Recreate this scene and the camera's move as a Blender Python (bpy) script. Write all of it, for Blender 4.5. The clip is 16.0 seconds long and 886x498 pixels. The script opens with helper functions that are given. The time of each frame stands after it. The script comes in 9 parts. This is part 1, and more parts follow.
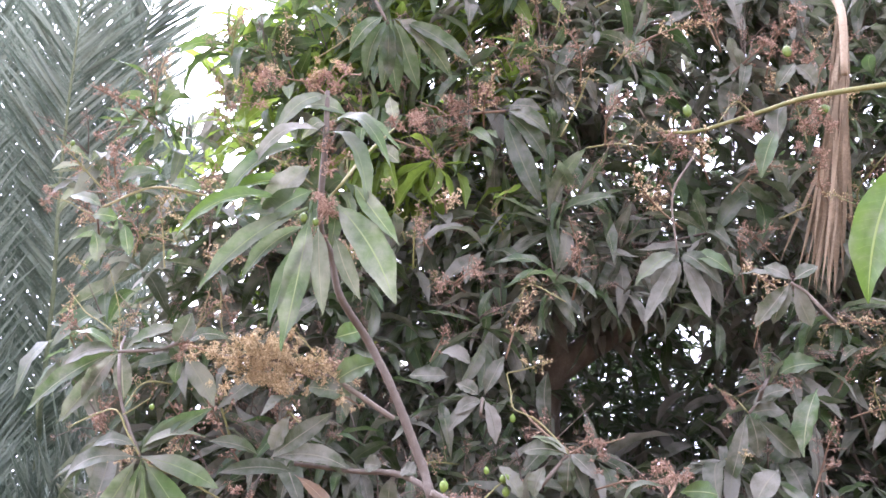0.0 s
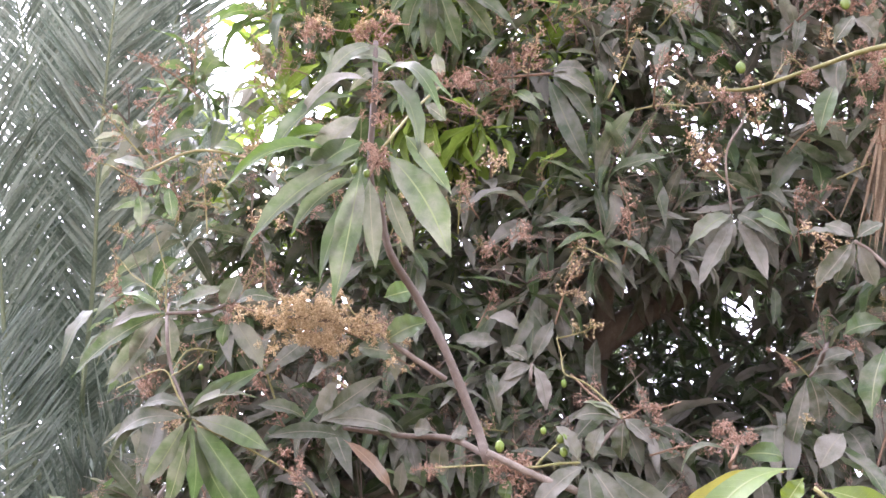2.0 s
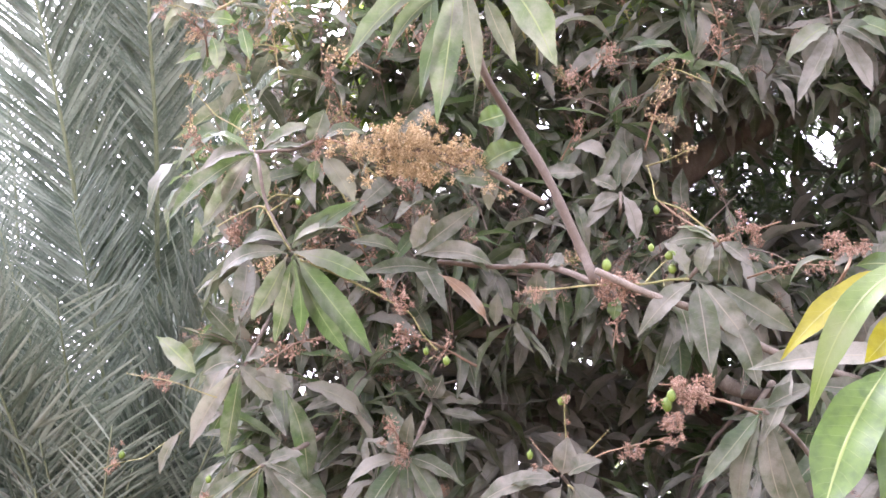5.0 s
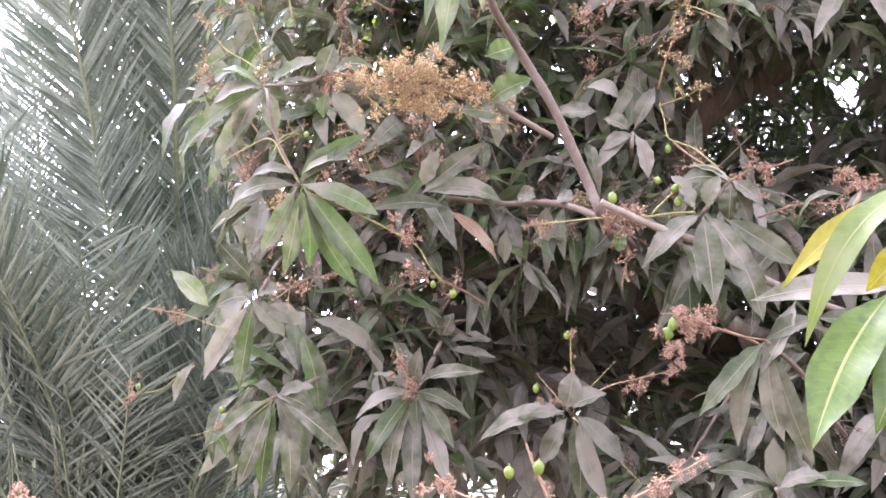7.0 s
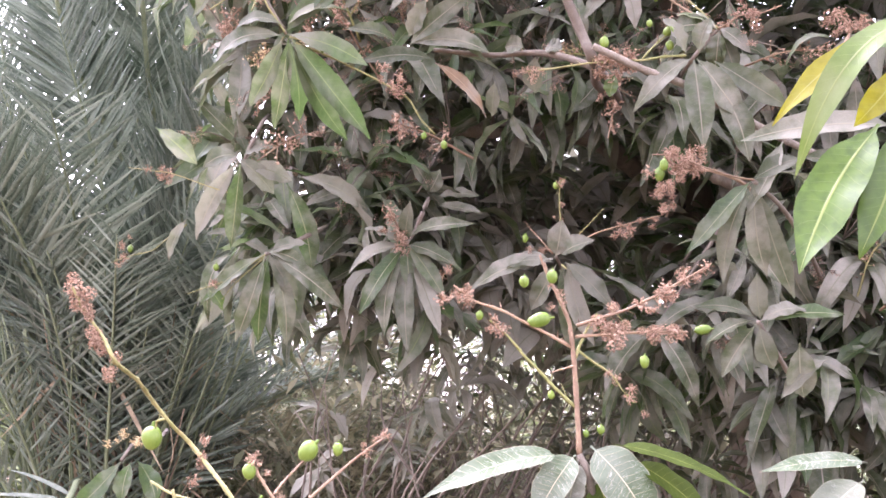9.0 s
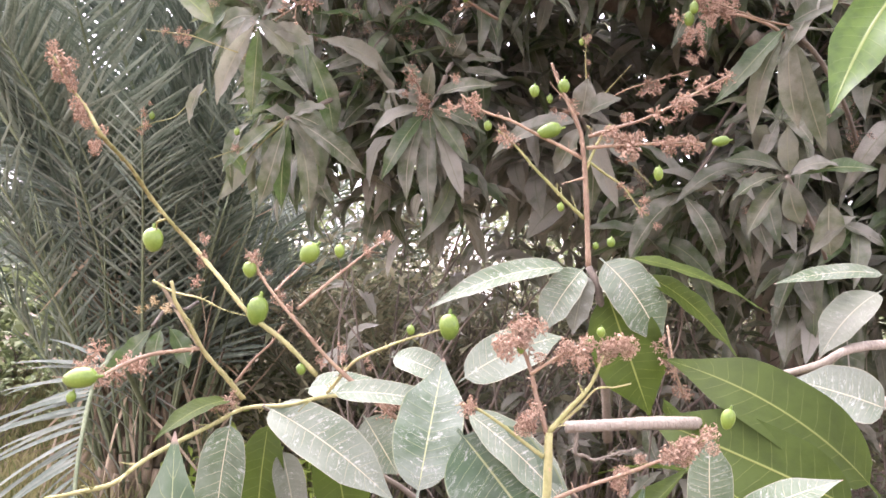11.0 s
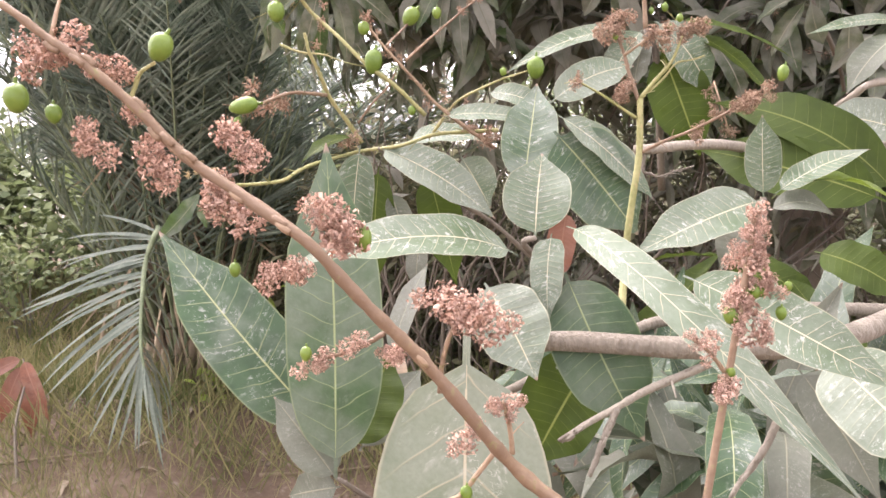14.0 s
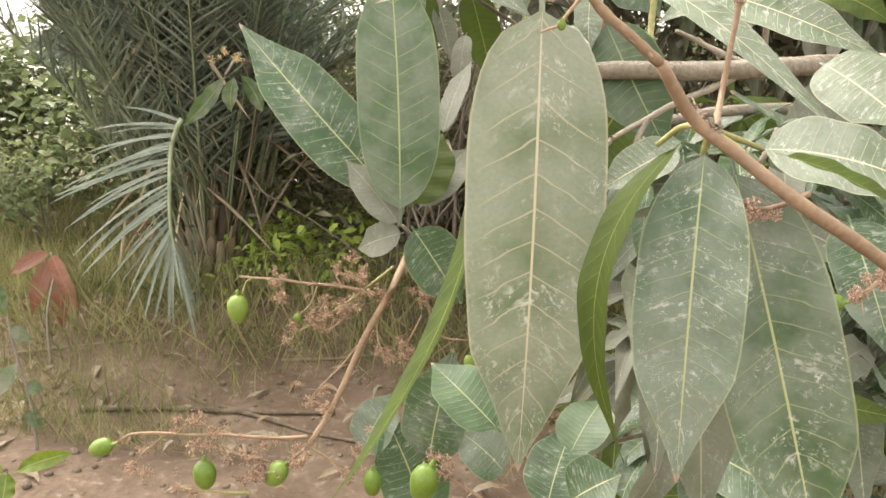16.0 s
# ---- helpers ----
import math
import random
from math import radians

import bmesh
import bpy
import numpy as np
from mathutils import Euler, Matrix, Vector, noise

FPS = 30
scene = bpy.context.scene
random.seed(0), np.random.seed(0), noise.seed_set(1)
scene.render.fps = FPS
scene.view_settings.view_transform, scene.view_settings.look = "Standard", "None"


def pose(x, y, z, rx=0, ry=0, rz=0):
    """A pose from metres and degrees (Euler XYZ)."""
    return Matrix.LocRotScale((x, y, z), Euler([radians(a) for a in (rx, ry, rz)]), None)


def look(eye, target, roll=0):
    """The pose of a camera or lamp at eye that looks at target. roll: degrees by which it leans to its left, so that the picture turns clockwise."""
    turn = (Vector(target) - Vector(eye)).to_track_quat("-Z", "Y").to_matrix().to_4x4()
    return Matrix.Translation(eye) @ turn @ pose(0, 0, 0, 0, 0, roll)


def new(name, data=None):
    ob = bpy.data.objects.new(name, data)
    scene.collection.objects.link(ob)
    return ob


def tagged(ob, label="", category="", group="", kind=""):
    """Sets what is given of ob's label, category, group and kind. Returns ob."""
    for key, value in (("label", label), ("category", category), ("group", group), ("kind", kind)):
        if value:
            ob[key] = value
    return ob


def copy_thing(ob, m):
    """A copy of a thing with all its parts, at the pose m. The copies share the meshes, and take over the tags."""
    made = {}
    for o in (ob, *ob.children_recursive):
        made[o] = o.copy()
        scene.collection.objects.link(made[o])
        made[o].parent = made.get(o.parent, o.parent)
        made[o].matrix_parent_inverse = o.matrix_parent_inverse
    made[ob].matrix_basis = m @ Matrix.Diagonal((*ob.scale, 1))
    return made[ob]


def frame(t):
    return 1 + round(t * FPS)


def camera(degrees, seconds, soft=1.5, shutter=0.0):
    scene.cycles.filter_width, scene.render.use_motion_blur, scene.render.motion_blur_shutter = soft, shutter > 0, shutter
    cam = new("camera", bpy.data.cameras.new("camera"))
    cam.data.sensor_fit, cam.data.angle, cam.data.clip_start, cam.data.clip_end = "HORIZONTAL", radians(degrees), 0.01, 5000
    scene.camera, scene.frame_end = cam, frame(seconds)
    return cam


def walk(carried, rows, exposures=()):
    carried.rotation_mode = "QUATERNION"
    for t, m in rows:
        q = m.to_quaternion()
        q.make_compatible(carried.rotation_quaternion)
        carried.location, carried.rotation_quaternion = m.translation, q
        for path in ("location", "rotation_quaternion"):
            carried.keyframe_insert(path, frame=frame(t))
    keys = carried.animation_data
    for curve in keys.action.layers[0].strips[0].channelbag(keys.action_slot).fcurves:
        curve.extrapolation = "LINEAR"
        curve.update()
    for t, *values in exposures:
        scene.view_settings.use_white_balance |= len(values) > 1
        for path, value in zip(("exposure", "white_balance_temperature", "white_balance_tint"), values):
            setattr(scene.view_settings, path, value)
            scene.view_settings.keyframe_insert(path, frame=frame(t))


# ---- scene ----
# ---- the camera and its walk ----
cam = camera(54.3, 16.0, soft=1.6)
PATH = [
    (0, (0.062, 0.111, 1.782), (-0.073, 1.890, 2.685), 5.6),
    (0.5, (0.028, 0.128, 1.779), (-0.152, 1.888, 2.712), 5.0),
    (1, (0.018, 0.154, 1.765), (-0.191, 1.915, 2.692), 5.4),
    (1.5, (0.016, 0.176, 1.752), (-0.189, 1.955, 2.642), 5.6),
    (2, (0.019, 0.182, 1.746), (-0.185, 1.972, 2.614), 6.0),
    (2.5, (0.023, 0.191, 1.740), (-0.178, 1.991, 2.588), 6.3),
    (3, (0.029, 0.202, 1.736), (-0.163, 2.019, 2.551), 6.0),
    (3.5, (0.016, 0.210, 1.723), (-0.173, 2.046, 2.495), 5.1),
    (4, (-0.013, 0.229, 1.706), (-0.256, 2.086, 2.407), 4.4),
    (4.5, (-0.039, 0.246, 1.691), (-0.340, 2.116, 2.333), 4.4),
    (4.7, (-0.038, 0.245, 1.674), (-0.376, 2.117, 2.292), 4.1),
    (5, (-0.087, 0.245, 1.679), (-0.381, 2.138, 2.251), 4.1),
    (5.5, (-0.089, 0.242, 1.667), (-0.389, 2.147, 2.199), 4.3),
    (6, (-0.090, 0.240, 1.656), (-0.392, 2.150, 2.166), 4.4),
    (6.5, (-0.090, 0.237, 1.645), (-0.391, 2.152, 2.137), 4.5),
    (7, (-0.053, 0.251, 1.632), (-0.395, 2.164, 2.105), 4.8),
    (7.5, (-0.054, 0.251, 1.623), (-0.392, 2.175, 2.052), 4.8),
    (8, (-0.054, 0.250, 1.607), (-0.386, 2.186, 1.982), 4.8),
    (8.5, (-0.047, 0.254, 1.591), (-0.366, 2.208, 1.876), 4.2),
    (8.7, (-0.046, 0.256, 1.584), (-0.358, 2.215, 1.835), 3.7),
    (9, (-0.086, 0.238, 1.574), (-0.354, 2.210, 1.771), 3.3),
    (9.5, (-0.079, 0.243, 1.557), (-0.364, 2.219, 1.684), 3.3),
    (10, (-0.070, 0.251, 1.540), (-0.375, 2.227, 1.605), 3.4),
    (10.5, (-0.063, 0.259, 1.523), (-0.383, 2.233, 1.528), 3.5),
    (10.8, (-0.061, 0.266, 1.509), (-0.395, 2.238, 1.488), 3.4),
    (11, (-0.063, 0.267, 1.501), (-0.392, 2.240, 1.455), 3.4),
    (11.5, (-0.064, 0.268, 1.487), (-0.408, 2.236, 1.389), 3.3),
    (12, (-0.069, 0.247, 1.474), (-0.424, 2.209, 1.326), 3.3),
    (12.5, (-0.090, 0.218, 1.447), (-0.448, 2.178, 1.266), 2.7),
    (13, (-0.113, 0.188, 1.412), (-0.459, 2.144, 1.180), 1.9),
    (13.5, (-0.118, 0.157, 1.389), (-0.457, 2.109, 1.113), 1.6),
    (14, (-0.105, 0.121, 1.375), (-0.444, 2.073, 1.098), 1.0),
    (14.5, (-0.107, 0.096, 1.351), (-0.443, 2.046, 1.062), 1.0),
    (15, (-0.126, 0.056, 1.313), (-0.456, 2.002, 0.985), 0.7),
    (15.5, (-0.146, 0.028, 1.277), (-0.463, 1.966, 0.899), 0.5),
    (16, (-0.120, -0.016, 1.262), (-0.459, 1.904, 0.815), 0.8),
]
walk(cam, [(t, look(eye, target, roll)) for t, eye, target, roll in PATH],
     exposures=[(0.0, 2.34, 5500, 35), (1.0, 2.29, 5650, 35), (3.5, 2.55, 5850, 37), (8.0, 2.65, 5850, 39), (12.0, 2.17, 6250, 32), (14.5, 1.84, 6500, 23), (16.0, 1.73, 6980, 13)])

# ---- light ----
world = bpy.data.worlds.new("hazy_sky")
scene.world = world
world.use_nodes = True
wn, wl = world.node_tree.nodes, world.node_tree.links
sky = wn.new("ShaderNodeTexSky")
sky.sky_type, sky.sun_disc = "NISHITA", False
sky.sun_elevation, sky.sun_rotation = radians(57), radians(315)
sky.air_density, sky.dust_density = 1.0, 4.0
hue = wn.new("ShaderNodeHueSaturation")
hue.inputs["Saturation"].default_value, hue.inputs["Value"].default_value = 0.10, 2.1
wl.new(sky.outputs[0], hue.inputs["Color"])
wl.new(hue.outputs[0], wn["Background"].inputs["Color"])
wn["Background"].inputs["Strength"].default_value = 0.15
sun = new("sun", bpy.data.lights.new("sun", "SUN"))
sun.data.energy, sun.data.angle, sun.data.color = 0.42, radians(40), (1.0, 0.95, 0.87)
sun.matrix_basis = look((-3.5, 3.5, 7.6), (0, 0, 0))


# ---- materials ----
def material(name):
    m = bpy.data.materials.new(name)
    m.use_nodes = True
    return m, m.node_tree.nodes, m.node_tree.links, m.node_tree.nodes["Principled BSDF"]


def maths(n, l, op, a, b=None, clamp=False):
    k = n.new("ShaderNodeMath")
    k.operation, k.use_clamp = op, clamp
    for i, v in enumerate((a, b)):
        if v is None:
            continue
        if isinstance(v, (int, float)):
            k.inputs[i].default_value = v
        else:
            l.new(v, k.inputs[i])
    return k.outputs[0]


def ramp(n, l, value, low, high):
    k = n.new("ShaderNodeMapRange")
    k.interpolation_type = "SMOOTHSTEP"
    k.inputs[1].default_value, k.inputs[2].default_value = low, high
    l.new(value, k.inputs[0])
    return k.outputs[0]


def blend(n, l, fac, a, b):
    k = n.new("ShaderNodeMix")
    k.data_type = "RGBA"
    for i, v in ((0, fac), (6, a), (7, b)):
        if isinstance(v, (int, float)):
            k.inputs[i].default_value = v
        elif isinstance(v, tuple):
            k.inputs[i].default_value = (*v, 1)
        else:
            l.new(v, k.inputs[i])
    return k.outputs[2]


def noise_of(n, l, vector, scale, detail=3.0, rough=0.55):
    k = n.new("ShaderNodeTexNoise")
    k.inputs["Scale"].default_value, k.inputs["Detail"].default_value, k.inputs["Roughness"].default_value = scale, detail, rough
    if vector is not None:
        l.new(vector, k.inputs["Vector"])
    return k.outputs[0]


def leaf_material(name, green, fresh, vein, dust, dust_low, dust_high, streak=0.0, rib=0.075, side=0.35, through_light=0.25, rough=0.5, spread=0.5, film_scale=14.0, gloss=0.5):
    """A leaf: two greens mixed leaf by leaf, pale midrib and side veins, a film of dust in patches."""
    m, n, l, b = material(name)
    uv = n.new("ShaderNodeUVMap")
    xy = n.new("ShaderNodeSeparateXYZ")
    l.new(uv.outputs[0], xy.inputs[0])
    across = maths(n, l, "MULTIPLY", maths(n, l, "ABSOLUTE", maths(n, l, "SUBTRACT", xy.outputs[0], 0.5)), 2.0)
    geo, info = n.new("ShaderNodeNewGeometry"), n.new("ShaderNodeObjectInfo")
    chance = maths(n, l, "FRACT", maths(n, l, "ADD", geo.outputs["Random Per Island"], info.outputs["Random"]))
    second = maths(n, l, "FRACT", maths(n, l, "MULTIPLY", chance, 7.31))
    base = blend(n, l, maths(n, l, "MULTIPLY", chance, spread), green, fresh)
    third = maths(n, l, "FRACT", maths(n, l, "MULTIPLY", chance, 13.7))
    mottle = noise_of(n, l, geo.outputs["Position"], 60.0)
    base = blend(n, l, ramp(n, l, mottle, 0.35, 0.75), base, tuple(c * 0.72 for c in green))
    # side veins leave the midrib at a slant
    uneven = noise_of(n, l, maths(n, l, "ADD", maths(n, l, "MULTIPLY", xy.outputs[1], 9.0), maths(n, l, "MULTIPLY", maths(n, l, "ADD", chance, maths(n, l, "GREATER_THAN", xy.outputs[0], 0.5)), 31.0)), 1.0, 2.0)
    slant = maths(n, l, "SUBTRACT", maths(n, l, "MULTIPLY", xy.outputs[1], 16.0), maths(n, l, "MULTIPLY", maths(n, l, "POWER", across, 1.15), 1.15))
    slant = maths(n, l, "ADD", slant, maths(n, l, "MULTIPLY", uneven, 0.6))
    wave = maths(n, l, "FRACT", slant)
    line = ramp(n, l, maths(n, l, "ABSOLUTE", maths(n, l, "SUBTRACT", wave, 0.5)), 0.045, 0.008)
    line = maths(n, l, "MULTIPLY", line, maths(n, l, "SUBTRACT", 1.0, ramp(n, l, maths(n, l, "ADD", across, maths(n, l, "MULTIPLY", uneven, 0.5)), 0.75, 1.3)))
    mid = ramp(n, l, across, rib, rib * 0.35)
    veins = maths(n, l, "MAXIMUM", mid, maths(n, l, "MULTIPLY", line, side))
    base = blend(n, l, veins, base, vein)
    film = ramp(n, l, maths(n, l, "ADD", noise_of(n, l, geo.outputs["Position"], film_scale, 4.0), maths(n, l, "MULTIPLY", second, 0.25)), dust_low, dust_high)
    grain = noise_of(n, l, geo.outputs["Position"], 420.0, 2.0)
    film = maths(n, l, "MULTIPLY", film, maths(n, l, "ADD", maths(n, l, "MULTIPLY", grain, 0.5), 0.62), True)
    base = blend(n, l, maths(n, l, "MULTIPLY", film, maths(n, l, "SUBTRACT", 1.0, maths(n, l, "MULTIPLY", veins, 0.72))), base, dust)
    if streak:
        # a thin pale margin
        base = blend(n, l, maths(n, l, "MULTIPLY", ramp(n, l, across, 0.955, 0.985), 0.4), base, vein)
        # pale veins show through the dust; rain has left rubbed streaks and crinkled lines on it
        base = blend(n, l, maths(n, l, "MAXIMUM", maths(n, l, "MULTIPLY", mid, 0.7), maths(n, l, "MULTIPLY", line, side * 0.42)), base, vein)
        shift = n.new("ShaderNodeCombineXYZ")
        l.new(maths(n, l, "MULTIPLY", info.outputs["Random"], 37.0), shift.inputs[2])
        l.new(xy.outputs[0], shift.inputs[0])
        l.new(maths(n, l, "MULTIPLY", xy.outputs[1], 3.4), shift.inputs[1])
        patch = ramp(n, l, noise_of(n, l, shift.outputs[0], 3.2, 3.0), 0.42, 0.58)
        stroke = n.new("ShaderNodeCombineXYZ")
        l.new(maths(n, l, "MULTIPLY", xy.outputs[0], 7.0), stroke.inputs[0])
        l.new(maths(n, l, "MULTIPLY", slant, 2.3), stroke.inputs[1])
        l.new(maths(n, l, "MULTIPLY", info.outputs["Random"], 53.0), stroke.inputs[2])
        smear = maths(n, l, "MULTIPLY", ramp(n, l, noise_of(n, l, stroke.outputs[0], 1.0, 4.0, 0.65), 0.55, 0.66), 0.85)
        # most of it is rubbed in beside the midrib
        smear = maths(n, l, "MULTIPLY", smear, maths(n, l, "SUBTRACT", 1.0, maths(n, l, "MULTIPLY", across, 0.6)))
        tex = n.new("ShaderNodeTexNoise")
        tex.inputs["Scale"].default_value, tex.inputs["Detail"].default_value = 11.0, 3.0
        tex.inputs["Roughness"].default_value, tex.inputs["Distortion"].default_value = 0.6, 0.9
        l.new(shift.outputs[0], tex.inputs["Vector"])
        thread = ramp(n, l, maths(n, l, "ABSOLUTE", maths(n, l, "SUBTRACT", tex.outputs[0], 0.53)), 0.013, 0.003)
        broken = ramp(n, l, noise_of(n, l, shift.outputs[0], 17.0, 2.0), 0.46, 0.56)
        marks = maths(n, l, "MAXIMUM", maths(n, l, "MULTIPLY", maths(n, l, "MULTIPLY", thread, broken), 0.95), smear)
        base = blend(n, l, maths(n, l, "MULTIPLY", maths(n, l, "MULTIPLY", marks, patch), streak), base, (0.56, 0.56, 0.49))
    base = blend(n, l, maths(n, l, "MULTIPLY", third, 0.22 if streak else 0.45), base, tuple(c * 0.5 for c in green))
    if streak:
        base = blend(n, l, ramp(n, l, maths(n, l, "ADD", xy.outputs[1], maths(n, l, "MULTIPLY", mottle, 0.02)), 0.975, 0.99), base, (0.30, 0.22, 0.16))
    l.new(base, b.inputs["Base Color"])
    l.new(maths(n, l, "ADD", maths(n, l, "MULTIPLY", film, 0.2), rough, True), b.inputs["Roughness"])
    b.inputs["Specular IOR Level"].default_value = gloss
    bump = n.new("ShaderNodeBump")
    bump.inputs["Strength"].default_value, bump.inputs["Distance"].default_value = 0.35, 0.002
    l.new(maths(n, l, "ADD", maths(n, l, "MULTIPLY", veins, -0.8), maths(n, l, "ADD", maths(n, l, "MULTIPLY", grain, 0.25), maths(n, l, "MULTIPLY", maths(n, l, "ABSOLUTE", maths(n, l, "SUBTRACT", wave, 0.5)), 0.3))), bump.inputs["Height"])
    l.new(bump.outputs[0], b.inputs["Normal"])
    thin = n.new("ShaderNodeBsdfTranslucent")
    l.new(blend(n, l, 0.45, base, fresh), thin.inputs["Color"])
    mix = n.new("ShaderNodeMixShader")
    mix.inputs[0].default_value = through_light
    l.new(b.outputs[0], mix.inputs[1])
    l.new(thin.outputs[0], mix.inputs[2])
    l.new(mix.outputs[0], n["Material Output"].inputs[0])
    return m


def plain_material(name, low, high, scale, rough=0.7, bump_depth=0.002, detail=5.0, stretch=(1, 1, 1), fine=None, through_light=0.0, spec=0.3):
    """Two colours in cloudy patches with a finer grain and a fine relief."""
    m, n, l, b = material(name)
    geo, info = n.new("ShaderNodeNewGeometry"), n.new("ShaderNodeObjectInfo")
    mapping = n.new("ShaderNodeMapping")
    mapping.inputs["Scale"].default_value = stretch
    l.new(geo.outputs["Position"], mapping.inputs[0])
    big = noise_of(n, l, mapping.outputs[0], scale, detail)
    small = noise_of(n, l, mapping.outputs[0], scale * 9, 3.0)
    chance = maths(n, l, "FRACT", maths(n, l, "ADD", geo.outputs["Random Per Island"], info.outputs["Random"]))
    mixed = maths(n, l, "ADD", maths(n, l, "MULTIPLY", big, 0.6), maths(n, l, "MULTIPLY", small, 0.4))
    mixed = maths(n, l, "ADD", mixed, maths(n, l, "MULTIPLY", maths(n, l, "SUBTRACT", chance, 0.5), 0.3))
    base = blend(n, l, ramp(n, l, mixed, 0.3, 0.7), low, high)
    if fine:
        base = blend(n, l, ramp(n, l, small, 0.6, 0.75), base, fine)
    l.new(base, b.inputs["Base Color"])
    b.inputs["Roughness"].default_value, b.inputs["Specular IOR Level"].default_value = rough, spec
    bump = n.new("ShaderNodeBump")
    bump.inputs["Strength"].default_value, bump.inputs["Distance"].default_value = 0.6, bump_depth
    l.new(small, bump.inputs["Height"])
    l.new(bump.outputs[0], b.inputs["Normal"])
    if through_light:
        thin = n.new("ShaderNodeBsdfTranslucent")
        l.new(base, thin.inputs["Color"])
        mix = n.new("ShaderNodeMixShader")
        mix.inputs[0].default_value = through_light
        l.new(b.outputs[0], mix.inputs[1])
        l.new(thin.outputs[0], mix.inputs[2])
        l.new(mix.outputs[0], n["Material Output"].inputs[0])
    return m


